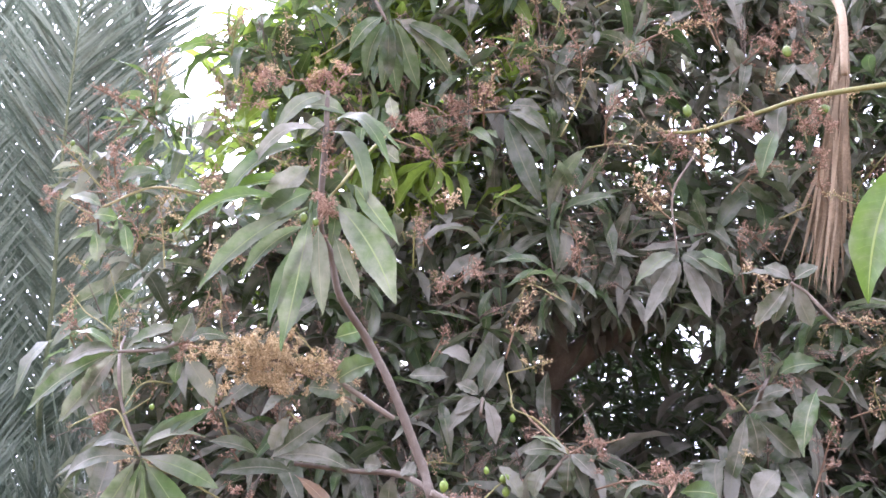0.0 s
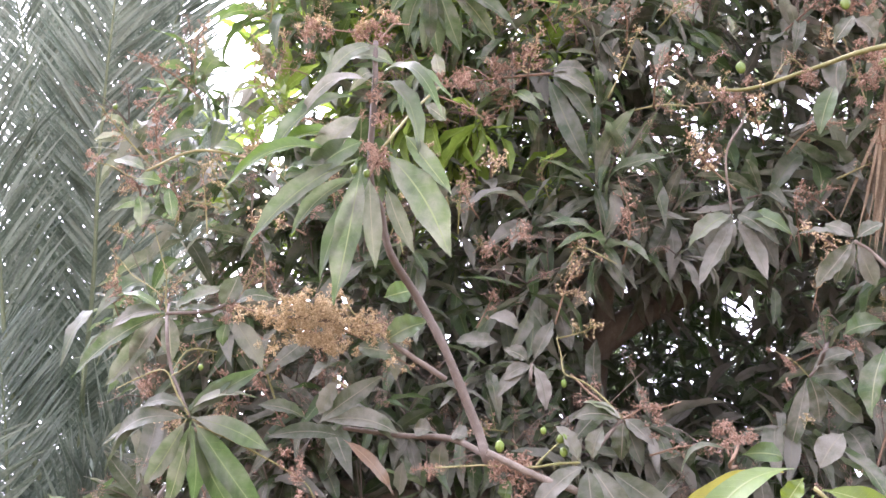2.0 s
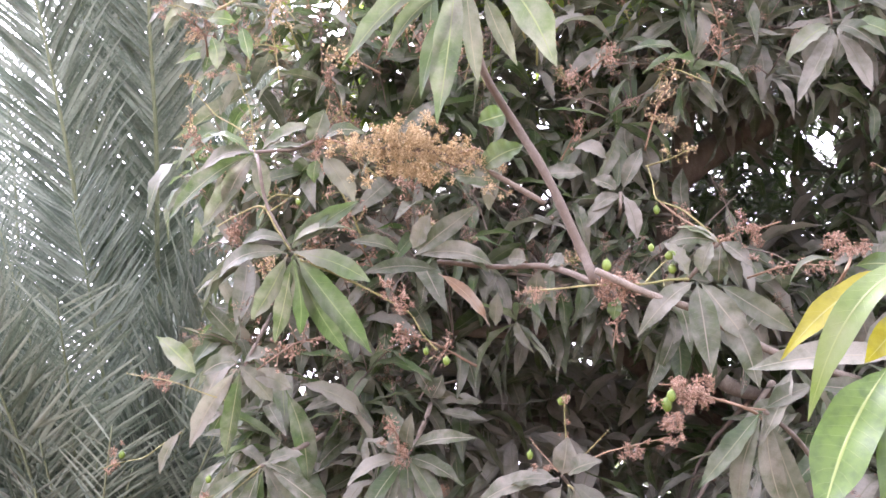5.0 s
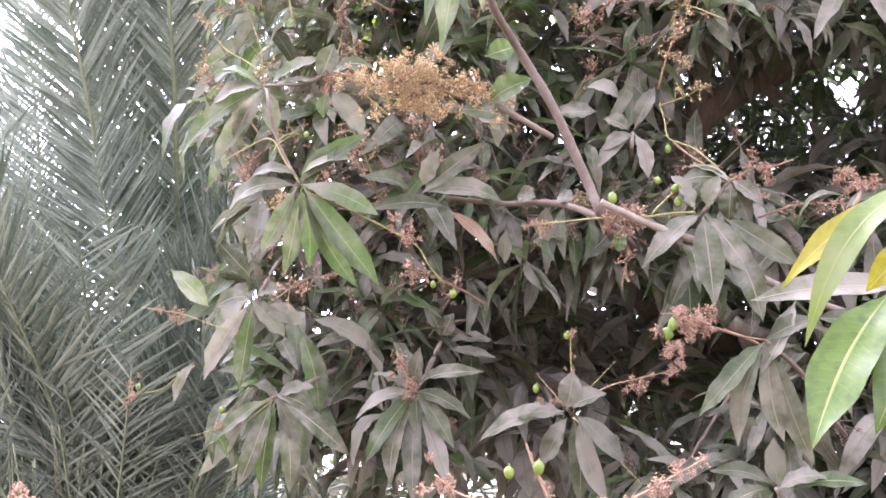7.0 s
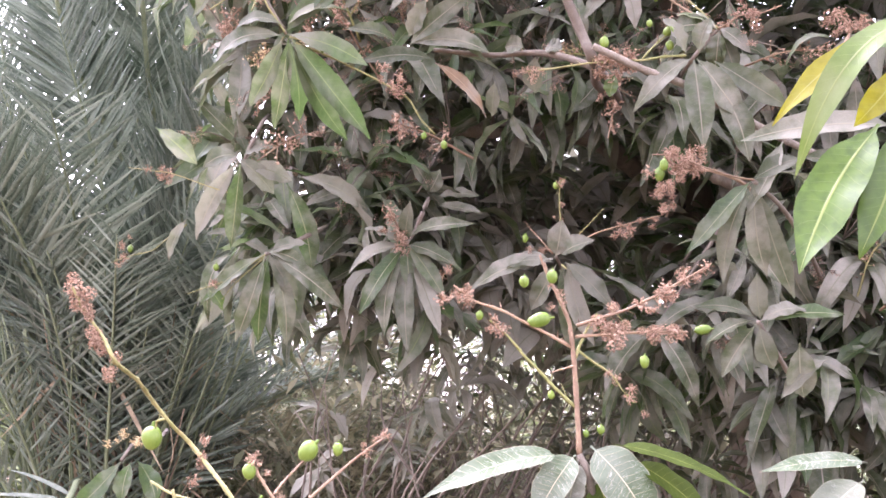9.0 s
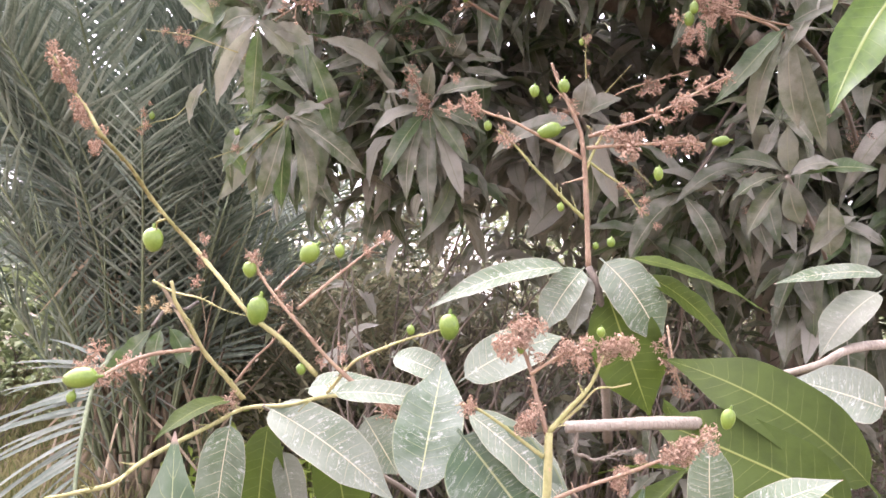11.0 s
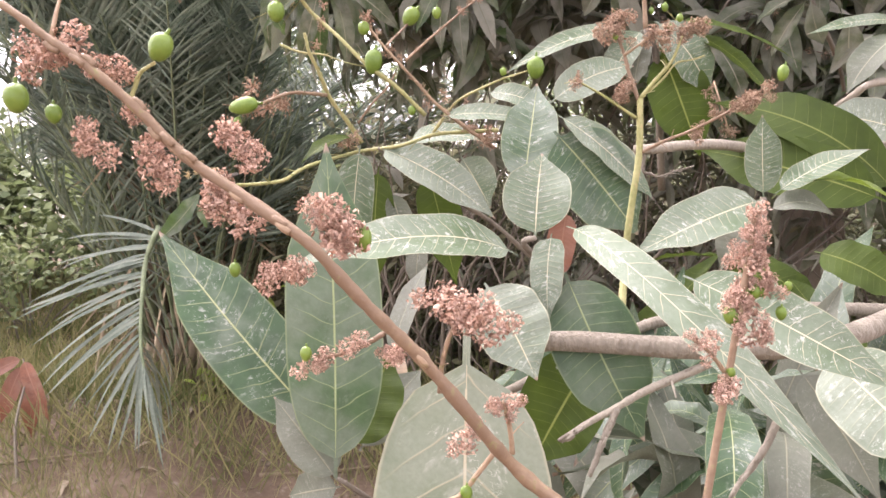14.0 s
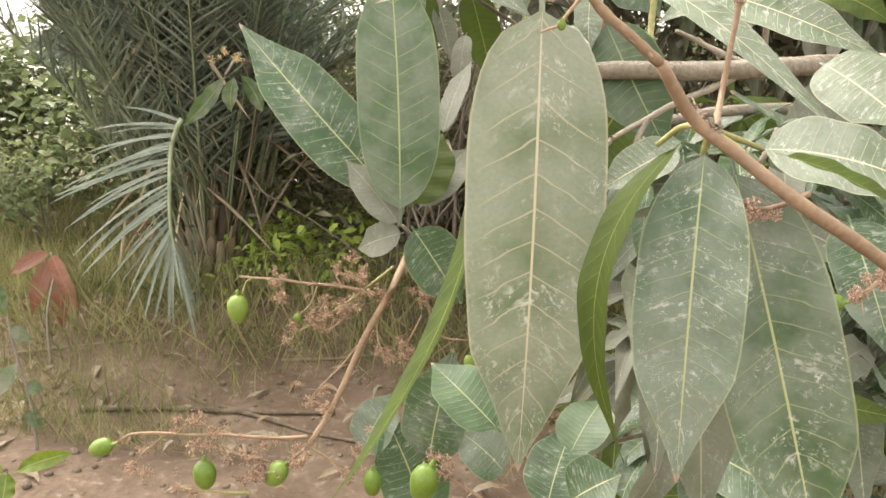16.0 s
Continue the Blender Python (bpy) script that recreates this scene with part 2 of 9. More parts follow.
DUST = (0.38, 0.36, 0.29)
M = {
    # leaves of the large tree: old and dusty, dusty green, and young
    "old": leaf_material("old_dusty_leaf", (0.065, 0.09, 0.035), (0.095, 0.13, 0.04), (0.38, 0.35, 0.24), DUST, 0.36, 0.86, film_scale=21.0, through_light=0.5, rough=0.5),
    "mid": leaf_material("dusty_green_leaf", (0.06, 0.105, 0.03), (0.10, 0.165, 0.04), (0.34, 0.36, 0.19), DUST, 0.44, 0.95, film_scale=21.0, through_light=0.5, rough=0.45),
    "deep": leaf_material("deep_green_leaf", (0.065, 0.112, 0.034), (0.10, 0.165, 0.042), (0.24, 0.29, 0.12), DUST, 0.46, 0.95, rough=0.45, through_light=0.52),
    # inner leaves: dust colour paled to imitate haze veiling the dark crown
    "inner": leaf_material("paled_inner_leaf", (0.08, 0.105, 0.045), (0.115, 0.145, 0.05), (0.24, 0.24, 0.14), (0.46, 0.43, 0.35), 0.28, 0.68, rough=0.55, through_light=0.48),
    "fresh": leaf_material("fresh_leaf", (0.075, 0.132, 0.028), (0.125, 0.20, 0.04), (0.28, 0.33, 0.12), DUST, 0.5, 1.0, through_light=0.4, rough=0.42),
    "lime": leaf_material("young_lime_leaf", (0.13, 0.20, 0.016), (0.21, 0.275, 0.025), (0.36, 0.41, 0.13), DUST, 0.7, 1.2, side=0.25, through_light=0.45, rough=0.4),
    # leaves close by: broad, pale with dried marks, or plain green
    "near": leaf_material("near_dusty_leaf", (0.07, 0.11, 0.048), (0.085, 0.13, 0.052), (0.56, 0.50, 0.33), (0.24, 0.265, 0.205), 0.24, 0.86, film_scale=24.0, streak=0.9, rib=0.03, side=0.55, rough=0.55, gloss=0.22),
    "dusty": leaf_material("near_pale_leaf", (0.085, 0.125, 0.055), (0.095, 0.14, 0.06), (0.58, 0.50, 0.36), (0.295, 0.315, 0.25), 0.16, 0.7, film_scale=24.0, streak=1.0, rib=0.026, side=0.6, rough=0.55, gloss=0.25),
    "green": leaf_material("near_green_leaf", (0.045, 0.088, 0.036), (0.065, 0.115, 0.042), (0.36, 0.38, 0.18), (0.19, 0.215, 0.165), 0.48, 0.9, film_scale=24.0, streak=0.7, rib=0.03, side=0.4, rough=0.42, gloss=0.4),
    "clean": leaf_material("near_clean_leaf", (0.05, 0.095, 0.036), (0.065, 0.115, 0.042), (0.30, 0.34, 0.16), (0.17, 0.195, 0.14), 0.5, 0.95, film_scale=24.0, streak=0.12, rib=0.03, side=0.5, rough=0.42, gloss=0.35),
    "under": leaf_material("near_olive_leaf", (0.055, 0.085, 0.012), (0.08, 0.115, 0.016), (0.24, 0.27, 0.07), (0.22, 0.23, 0.13), 0.85, 1.4, rib=0.04, side=0.3, through_light=0.45, rough=0.6, gloss=0.2),
    "grey": leaf_material("near_grey_leaf", (0.07, 0.09, 0.045), (0.085, 0.11, 0.052), (0.27, 0.26, 0.17), (0.185, 0.185, 0.14), 0.32, 0.8, streak=0.35, rib=0.05, side=0.2, rough=0.55),
    "bright": leaf_material("bright_green_leaf", (0.075, 0.146, 0.0145), (0.122, 0.208, 0.023), (0.28, 0.35, 0.09), DUST, 0.7, 1.2, side=0.25, through_light=0.42, rough=0.38),
    "pale": leaf_material("pale_green_leaf", (0.14, 0.225, 0.036), (0.18, 0.265, 0.05), (0.34, 0.38, 0.14), (0.3, 0.33, 0.18), 0.5, 1.05, side=0.35, through_light=0.38, rough=0.4),
    # yellow of light coming through from behind, put into the leaf colour
    "yellow": leaf_material("backlit_yellow_leaf", (0.30, 0.29, 0.012), (0.38, 0.36, 0.02), (0.42, 0.42, 0.1), DUST, 0.8, 1.3, side=0.3, through_light=0.55, rough=0.45),
    # young lime leaves, colour raised to imitate back light and haze at the top
    "young": leaf_material("backlit_young_leaf", (0.20, 0.30, 0.04), (0.31, 0.43, 0.06), (0.42, 0.5, 0.16), DUST, 0.7, 1.2, side=0.2, through_light=0.6, rough=0.4),
    "rust": leaf_material("rust_brown_leaf", (0.21, 0.075, 0.035), (0.27, 0.105, 0.05), (0.3, 0.14, 0.08), (0.3, 0.2, 0.14), 0.5, 1.0, rough=0.55),
    "dry": leaf_material("dry_tan_leaf", (0.26, 0.17, 0.09), (0.34, 0.24, 0.13), (0.4, 0.3, 0.18), DUST, 0.45, 0.9, rough=0.65),
    "bark": plain_material("grey_brown_bark", (0.145, 0.122, 0.09), (0.265, 0.23, 0.175), 40.0, 0.85, 0.004, stretch=(1, 1, 0.35)),
    "twig": plain_material("brown_twig", (0.11, 0.09, 0.066), (0.185, 0.155, 0.115), 70.0, 0.75, 0.001),
    "pink": plain_material("pink_flower_stalk", (0.18, 0.118, 0.072), (0.295, 0.205, 0.125), 38.0, 0.6, 0.0008, fine=(0.19, 0.18, 0.07), through_light=0.08),
    "lemon": plain_material("yellow_green_stalk", (0.16, 0.165, 0.05), (0.30, 0.275, 0.12), 38.0, 0.6, 0.0008, fine=(0.33, 0.22, 0.115)),
    "blossom": plain_material("withered_pink_blossom", (0.31, 0.19, 0.135), (0.78, 0.57, 0.445), 300.0, 0.85, 0.0006, through_light=0.4),
    "straw": plain_material("dry_golden_blossom", (0.33, 0.25, 0.115), (0.72, 0.59, 0.35), 260.0, 0.9, 0.0006, through_light=0.22),
    "russet": plain_material("russet_dry_blossom", (0.25, 0.155, 0.10), (0.52, 0.375, 0.26), 320.0, 0.9, 0.0006, through_light=0.28),
    "fruit": plain_material("green_fruit_skin", (0.08, 0.132, 0.014), (0.13, 0.19, 0.028), 60.0, 0.42, 0.0003, spec=0.35),
    "palm": plain_material("palm_leaflet", (0.075, 0.105, 0.066), (0.225, 0.265, 0.19), 9.0, 0.5, 0.001, through_light=0.28, spec=0.45),
    "palm_pale": plain_material("pale_palm_leaflet", (0.095, 0.118, 0.085), (0.185, 0.205, 0.155), 12.0, 0.6, 0.001, through_light=0.2, spec=0.2),
    "palm_olive": plain_material("olive_palm_leaflet", (0.085, 0.08, 0.038), (0.215, 0.20, 0.115), 12.0, 0.6, 0.001, through_light=0.2),
    "palm_dry": plain_material("dry_palm_leaflet", (0.18, 0.14, 0.085), (0.36, 0.285, 0.18), 16.0, 0.8, 0.001, through_light=0.1),
    "rachis": plain_material("palm_midrib", (0.10, 0.125, 0.062), (0.20, 0.23, 0.125), 18.0, 0.6, 0.002),
    "fibre": plain_material("palm_trunk_fibre", (0.11, 0.085, 0.055), (0.26, 0.20, 0.13), 25.0, 0.95, 0.01, stretch=(1, 1, 0.25)),
    "soil": plain_material("brown_soil", (0.105, 0.072, 0.046), (0.215, 0.155, 0.106), 3.0, 0.95, 0.02, fine=(0.235, 0.185, 0.14)),
    "clod": plain_material("soil_clod", (0.10, 0.075, 0.052), (0.20, 0.155, 0.112), 20.0, 0.95, 0.004),
    "grass": plain_material("thin_grass", (0.10, 0.125, 0.035), (0.29, 0.255, 0.115), 2.0, 0.7, 0.001, through_light=0.25),
    "thicket": plain_material("dusty_thicket_leaves", (0.085, 0.095, 0.045), (0.25, 0.235, 0.14), 2.5, 0.75, 0.001, through_light=0.4),
    # green of the far growth, lightened in place of haze
    "hedge": plain_material("hazed_far_leaves", (0.095, 0.125, 0.05), (0.21, 0.245, 0.105), 1.2, 0.6, 0.001, through_light=0.4),
    # yellow-green bush, base colour raised to stand in for light it lacks
    "bush": plain_material("brightened_bush_leaves", (0.22, 0.32, 0.045), (0.40, 0.49, 0.11), 3.0, 0.5, 0.001, through_light=0.45),
}


# ---- building helpers ----
def vec(p):
    return Vector(p)


def place(ob, parent, world_matrix=None):
    """Hang ob under parent, at a place given in the world."""
    if parent is not None:
        ob.parent = parent
        ob.matrix_parent_inverse = Matrix.Translation(-parent.matrix_basis.translation)
    if world_matrix is not None:
        ob.matrix_basis = world_matrix
    return ob


def mesh_of(name, verts, faces, mat, uvs=None, smooth=True):
    me = bpy.data.meshes.new(name)
    me.from_pydata([tuple(v) for v in verts], [], [tuple(f) for f in faces])
    if uvs is not None:
        layer = me.uv_layers.new(name="UVMap")
        idx = np.zeros(len(me.loops), dtype=np.int32)
        me.loops.foreach_get("vertex_index", idx)
        layer.data.foreach_set("uv", np.asarray(uvs, dtype=np.float32)[idx].ravel())
    if smooth:
        me.polygons.foreach_set("use_smooth", [True] * len(me.polygons))
    me.materials.append(mat)
    return me


def part(name, me, parent, label="", m=None, kind=""):
    ob = place(new(name, me), parent, m)
    return tagged(ob, label, kind=kind)


def thing(name, at, label, category, group="", kind=""):
    ob = new(name)
    ob.matrix_basis = Matrix.Translation(at)
    return tagged(ob, label, category, group, kind)


def smooth_line(points, steps):
    """A Catmull-Rom line through the points."""
    p = [vec(q) for q in points]
    if len(p) == 2:
        return [p[0].lerp(p[1], i / steps) for i in range(steps + 1)]
    p = [p[0] * 2 - p[1], *p, p[-1] * 2 - p[-2]]
    out = []
    for i in range(1, len(p) - 2):
        a, b, c, d = p[i - 1 : i + 3]
        for k in range(steps):
            t = k / steps
            out.append(0.5 * (2 * b + (c - a) * t + (2 * a - 5 * b + 4 * c - d) * t * t + (3 * b - a - 3 * c + d) * t**3))
    out.append(p[-2])
    return out


def tube(points, r0, r1, steps=4, sides=7, knobs=0.0, seed=0):
    """Verts and faces of a tapered stem along a smooth line, with a little unevenness."""
    rnd = random.Random(seed)
    line = smooth_line(points, steps)
    verts, faces = [], []
    side = Vector((0.31, 0.52, 0.8))
    for i, p in enumerate(line):
        way = (line[min(i + 1, len(line) - 1)] - line[max(i - 1, 0)]).normalized()
        u = way.cross(side)
        u = (u if u.length > 0.05 else way.cross(Vector((1, 0, 0)))).normalized()
        v = way.cross(u)
        r = r0 + (r1 - r0) * i / (len(line) - 1)
        r *= 1 + (knobs * rnd.uniform(-1, 1) if 0 < i < len(line) - 1 else 0.0)
        for k in range(sides):
            a = 2 * math.pi * k / sides
            verts.append(p + (u * math.cos(a) + v * math.sin(a)) * r)
    for i in range(len(line) - 1):
        for k in range(sides):
            a, b = i * sides + k, i * sides + (k + 1) % sides
            faces.append((a, b, b + sides, a + sides))
    faces.append(tuple(range(sides))[::-1])
    faces.append(tuple(range(len(verts) - sides, len(verts))))
    return verts, faces


def merged(pieces):
    verts, faces = [], []
    for v, f in pieces:
        n = len(verts)
        verts += list(v)
        faces += [tuple(i + n for i in q) for q in f]
    return verts, faces


def leaf_shape(length, width, bulge, fold, wave, twist, seed, rows=13, sway=0.045, broad=False):
    """A long pointed leaf along +x with a short stalk, arched towards +z; x and y in metres."""
    rnd = random.Random(seed)
    phase, beat = rnd.uniform(0, 6.28), rnd.uniform(2.5, 4.5)
    skew = rnd.uniform(-sway, sway)
    blunt = rnd.uniform(0.82, 1.08) if sway > 0.02 else rnd.uniform(0.64, 0.82)
    fullness = 2.2 + 0.6 * ((seed * 7) % 11) / 10
    verts, uvs, faces = [], [], []
    for i in range(rows):
        s = i / (rows - 1)
        s = s * s * 0.25 + s * 0.75
        q = max(0.0, (s - 0.06) / 0.94)
        e = q ** blunt
        full, point = (fullness, 0.8) if broad else (2.3, 0.8)
        half = width / 2 * (max(0.0, 1 - abs(2 * e - 1) ** full) ** point * (1 - (0.72 if broad else 0.55) * max(0.0, (q - 0.66) / 0.34) ** 1.15) if 0 < q < 1 else 0.0)
        half = max(half, width * ((0.02 if broad else 0.035) if s < 0.1 else 0.006))
        z = bulge * length * 4 * s * (1 - s) * (1.15 - 0.3 * s)
        y = skew * length * math.sin(math.pi * s)
        turn = twist * (s - 0.4)
        for k in (-1.0, -0.55, 0.0, 0.55, 1.0):
            rise = fold * abs(k) * half + wave * width * abs(k) * math.sin(phase + beat * 6.28 * s + (1.3 if k > 0 else 0)) * (1 if s > 0.12 else 0)
            dy, dz = k * half, rise
            verts.append((s * length, y + dy * math.cos(turn) - dz * math.sin(turn), z + dy * math.sin(turn) + dz * math.cos(turn)))
            uvs.append((0.5 + k / 2, s))
    for i in range(rows - 1):
        for k in range(4):
            a = i * 5 + k
            faces.append((a, a + 1, a + 6, a + 5))
    return verts, faces, uvs


def frame_of(base, tip, normal):
    x = (vec(tip) - vec(base)).normalized()
    z = vec(normal)
    z = z - x * z.dot(x)
    z = z.normalized() if z.length > 1e-4 else x.orthogonal().normalized()
    y = z.cross(x)
    m = Matrix((x, y, z)).transposed().to_4x4()
    m.translation = base
    return m


COUNT = [0]


def leaf(parent, base, tip, width, bulge, normal, kind, label=""):
    """One leaf from the foot of its stalk to its point, facing along normal."""
    COUNT[0] += 1
    seed = int((base[0] * 7 + base[1] * 13 + tip[2] * 29) * 1000)
    rnd = random.Random(seed)
    length = (vec(tip) - vec(base)).length
    far = kind in ("old", "mid", "deep", "inner", "fresh", "bright", "lime", "pale", "yellow", "dry")
    if far:
        v, f, uv = leaf_shape(length, width, bulge * rnd.uniform(0.8, 1.7), rnd.uniform(0.15, 0.55), rnd.uniform(0.03, 0.09), rnd.uniform(-0.8, 0.8), seed, 21, 0.06)
    else:
        v, f, uv = leaf_shape(length, width, bulge, rnd.uniform(0.1, 0.28), rnd.uniform(0.012, 0.03), rnd.uniform(-0.3, 0.3), seed, 27, 0.018, broad=True)
    me = mesh_of("leaf", v, f, M[kind], uv)
    return part("leaf", me, parent, label, frame_of(base, tip, normal))


def shoot(tree, points, r0, r1, kind="twig", label="", name="shoot"):
    v, f = tube(points, r0, r1, 5, 8, 0.06, len(points))
    return part(name, mesh_of(name, v, f, M[kind]), tree, label)


def stalk(parent, points, r0, r1, kind="pink", name="flower_stalk"):
    """A flower stalk with the short spurs that dropped florets leave on it."""
    COUNT[0] += 1
    rnd = random.Random(COUNT[0])
    far = vec(points[0]).y > 1.3
    r0, r1 = (r0 * 0.62, r1 * 0.55) if far else (r0 * 0.85, r1 * 0.72)
    bent = [vec(points[0])]
    for a, b in zip(points, points[1:]):
        span = (vec(b) - vec(a)).length
        bent.append(vec(a).lerp(vec(b), 0.5) + Vector((rnd.gauss(0, 1), rnd.gauss(0, 1), rnd.gauss(0, 1))) * span * 0.022)
        bent.append(vec(b))
    line = smooth_line(bent, 5)
    pieces = [tube(bent, r0, r1, 5, 8, 0.13, COUNT[0])]
    for a, b in zip(line, line[1:]):
        for _ in range(2 if rnd.random() < min(0.9, (b - a).length / (r0 * 6)) else 0):
            p = a.lerp(b, rnd.random())
            way = (b - a).normalized()
            side = Vector((rnd.gauss(0, 1), rnd.gauss(0, 1), rnd.gauss(0.2, 0.8))).normalized()
            if rnd.random() < (0.93 if r0 > 0.0019 and not far else 0.55):
                # the scar of a fallen branchlet
                pieces.append(tube([p - way * r0 * 0.9 + side * r0 * 0.5, p + side * r0 * 0.72, p + way * r0 * 0.9 + side * r0 * 0.5], r0 * 0.42, r0 * 0.36, 2, 6))
                continue
            tip = p + (way * 0.5 + side) * r0 * rnd.uniform(2.0, 6.5)
            pieces.append(tube([p, p.lerp(tip, 0.5) + Vector((0, 0, r0 * 0.3)), tip], r0 * 0.32, r0 * 0.14, 2, 5))
    return part(name, mesh_of(name, *merged(pieces), M[kind]), parent)


def blossom_shape(seed, petals=135, low=0.08, high=0.21):
    """A crumbled tuft of withered florets inside a unit ball, on hair-thin stalklets."""
    rnd = random.Random(seed)
    pieces = []
    for i in range(petals):
        d = Vector((rnd.gauss(0, 1), rnd.gauss(0, 1), rnd.gauss(0, 1))).normalized() * rnd.uniform(0.25, 1.0) ** 0.6
        d.z *= 0.85
        r = rnd.uniform(low, high)
        axis = [Vector((rnd.gauss(0, 1), rnd.gauss(0, 1), rnd.gauss(0, 1))).normalized() * r * rnd.uniform(0.45, 1.2) for _ in range(3)]
        pieces.append(([d + axis[0], d + axis[1], d - axis[0], d - axis[1], d + axis[2], d - axis[2] * 0.6],
                       [(0, 1, 4), (1, 2, 4), (2, 3, 4), (3, 0, 4), (1, 0, 5), (2, 1, 5), (3, 2, 5), (0, 3, 5)]))
        if i % 9 == 0:
            e = d.orthogonal().normalized() * 0.018
            pieces.append(([e, -e, d, d * 0.99 + e], [(0, 1, 2), (0, 2, 3)]))
    return merged(pieces)


def spray_shape(seed, count=30):
    """An airy tuft: forked hair-thin stalklets with a small dry floret at each end."""
    rnd = random.Random(seed)
    pieces = []
    for i in range(count):
        d = Vector((rnd.gauss(0, 1), rnd.gauss(0, 1), rnd.gauss(0, 1))).normalized() * rnd.uniform(0.3, 1.0) ** 0.7
        e = d.orthogonal().normalized() * 0.035
        g = d.cross(e).normalized() * 0.035
        pieces.append(([e, g - e * 0.5, -g - e * 0.5, d * 0.6 + g * 2, d], [(0, 1, 4), (1, 2, 4), (2, 0, 4), (1, 3, 4)]))
        for k in range(3):
            r = rnd.uniform(0.07, 0.15)
            c = d + Vector((rnd.gauss(0, 1), rnd.gauss(0, 1), rnd.gauss(0, 1))) * 0.07
            q = [Vector((rnd.gauss(0, 1), rnd.gauss(0, 1), rnd.gauss(0, 1))).normalized() * r for _ in range(3)]
            pieces.append(([c + q[0], c + q[1], c - q[0], c - q[1], c + q[2] * 0.7, c - q[2] * 0.5],
                           [(0, 1, 4), (1, 2, 4), (2, 3, 4), (3, 0, 4), (1, 0, 5), (2, 1, 5), (3, 2, 5), (0, 3, 5)]))
    return merged(pieces)


BLOSSOMS = {}
for kind in ("blossom", "straw", "russet"):
    BLOSSOMS[kind + "_airy"] = [mesh_of("blossom", *spray_shape(n), M[kind], smooth=False) for n in range(5)]
    BLOSSOMS[kind] = [mesh_of("blossom", *blossom_shape(n, 150, 0.09, 0.185), M[kind], smooth=False) for n in range(5)]


def blossom(parent, at, radius, kind="blossom"):
    COUNT[0] += 1
    rnd = random.Random(COUNT[0])
    radius *= 1.16
    m = Matrix.LocRotScale(at, Euler([rnd.uniform(0, 6.28) for _ in range(3)]), Vector((radius * rnd.uniform(0.8, 1.2), radius * rnd.uniform(0.8, 1.2), radius)))
    return part("blossom", rnd.choice(BLOSSOMS[kind]), parent, "", m)


def tufts(parent, a, b, count, radius, kind="blossom"):
    """Tufts strung along a stalk."""
    COUNT[0] += 1
    rnd = random.Random(COUNT[0])
    for i in range(count):
        p = vec(a).lerp(vec(b), (i + rnd.uniform(0, 0.9)) / count)
        off = Vector((rnd.gauss(0, 1), rnd.gauss(0, 1), rnd.gauss(0, 1))) * radius * (1.0 if kind.endswith("airy") else 0.6)
        blossom(parent, p + off, radius * rnd.uniform(0.6, 1.3), kind)


def fruit_shape():
    verts, faces = [], []
    rings, sides = 10, 14
    for i in range(rings + 1):
        a = math.pi * i / rings
        for k in range(sides):
            b = 2 * math.pi * k / sides
            r = math.sin(a) * (1 - 0.10 * math.cos(a))
            verts.append((r * math.cos(b) * 0.93 + 0.10 * math.sin(a) ** 2 * math.cos(a), r * math.sin(b) * 0.86, -1.12 * math.cos(a)))
    for i in range(rings):
        for k in range(sides):
            a, b = i * sides + k, i * sides + (k + 1) % sides
            faces.append((a, b, b + sides, a + sides))
    v, f = tube([(0, 0, 1.05), (0.02, 0, 1.2), (0.03, 0, 1.5)], 0.22, 0.13, 3, 7)
    return merged([(verts, faces), (v, f)])


FRUIT = mesh_of("green_fruit", *fruit_shape(), M["fruit"])


def fruit(parent, at, radius, stretch=1.0, lean=0.0, turn=0.0):
    m = Matrix.LocRotScale(at, Euler((0, radians(lean), radians(turn))), Vector((radius, radius, radius * stretch)))
    return part("green_fruit", FRUIT, parent, "", m)


class Heap:
    """Many alike pieces joined into one mesh."""

    def __init__(self):
        self.v, self.f, self.uv, self.n = [], [], [], 0

    def add(self, shape, m, scale=(1, 1, 1)):
        v, f, uv = shape
        a = np.c_[np.asarray(v) * scale, np.ones(len(v))] @ np.array(m).T
        self.v.append(a[:, :3])
        self.f.append(np.asarray(f) + self.n)
        self.uv.append(np.asarray(uv))
        self.n += len(v)

    def mesh(self, name, mat, smooth=True):
        v, f, uv = np.concatenate(self.v), np.concatenate(self.f), np.concatenate(self.uv)
        me = bpy.data.meshes.new(name)
        k = f.shape[1]
        me.vertices.add(len(v))
        me.vertices.foreach_set("co", v.astype(np.float32).ravel())
        me.loops.add(f.size)
        me.loops.foreach_set("vertex_index", f.astype(np.int32).ravel())
        me.polygons.add(len(f))
        me.polygons.foreach_set("loop_start", np.arange(0, f.size, k, dtype=np.int32))
        layer = me.uv_layers.new(name="UVMap")
        layer.data.foreach_set("uv", uv[f.ravel()].astype(np.float32).ravel())
        if smooth:
            me.polygons.foreach_set("use_smooth", [True] * len(f))
        me.materials.append(mat)
        me.update(calc_edges=True)
        me.validate()
        return me


LEAVES = [leaf_shape(1.0, random.Random(s).uniform(0.18, 0.265), random.Random(s + 50).uniform(-0.02, 0.3), random.Random(s + 70).uniform(0.15, 0.65), 0.09, random.Random(s + 9).uniform(-1.0, 1.0), s, 9, 0.08) for s in range(16)]
COARSE = [leaf_shape(1.0, random.Random(s).uniform(0.22, 0.3), 0.12, 0.2, 0.02, random.Random(s + 9).uniform(-0.4, 0.4), s, 5) for s in range(5)]
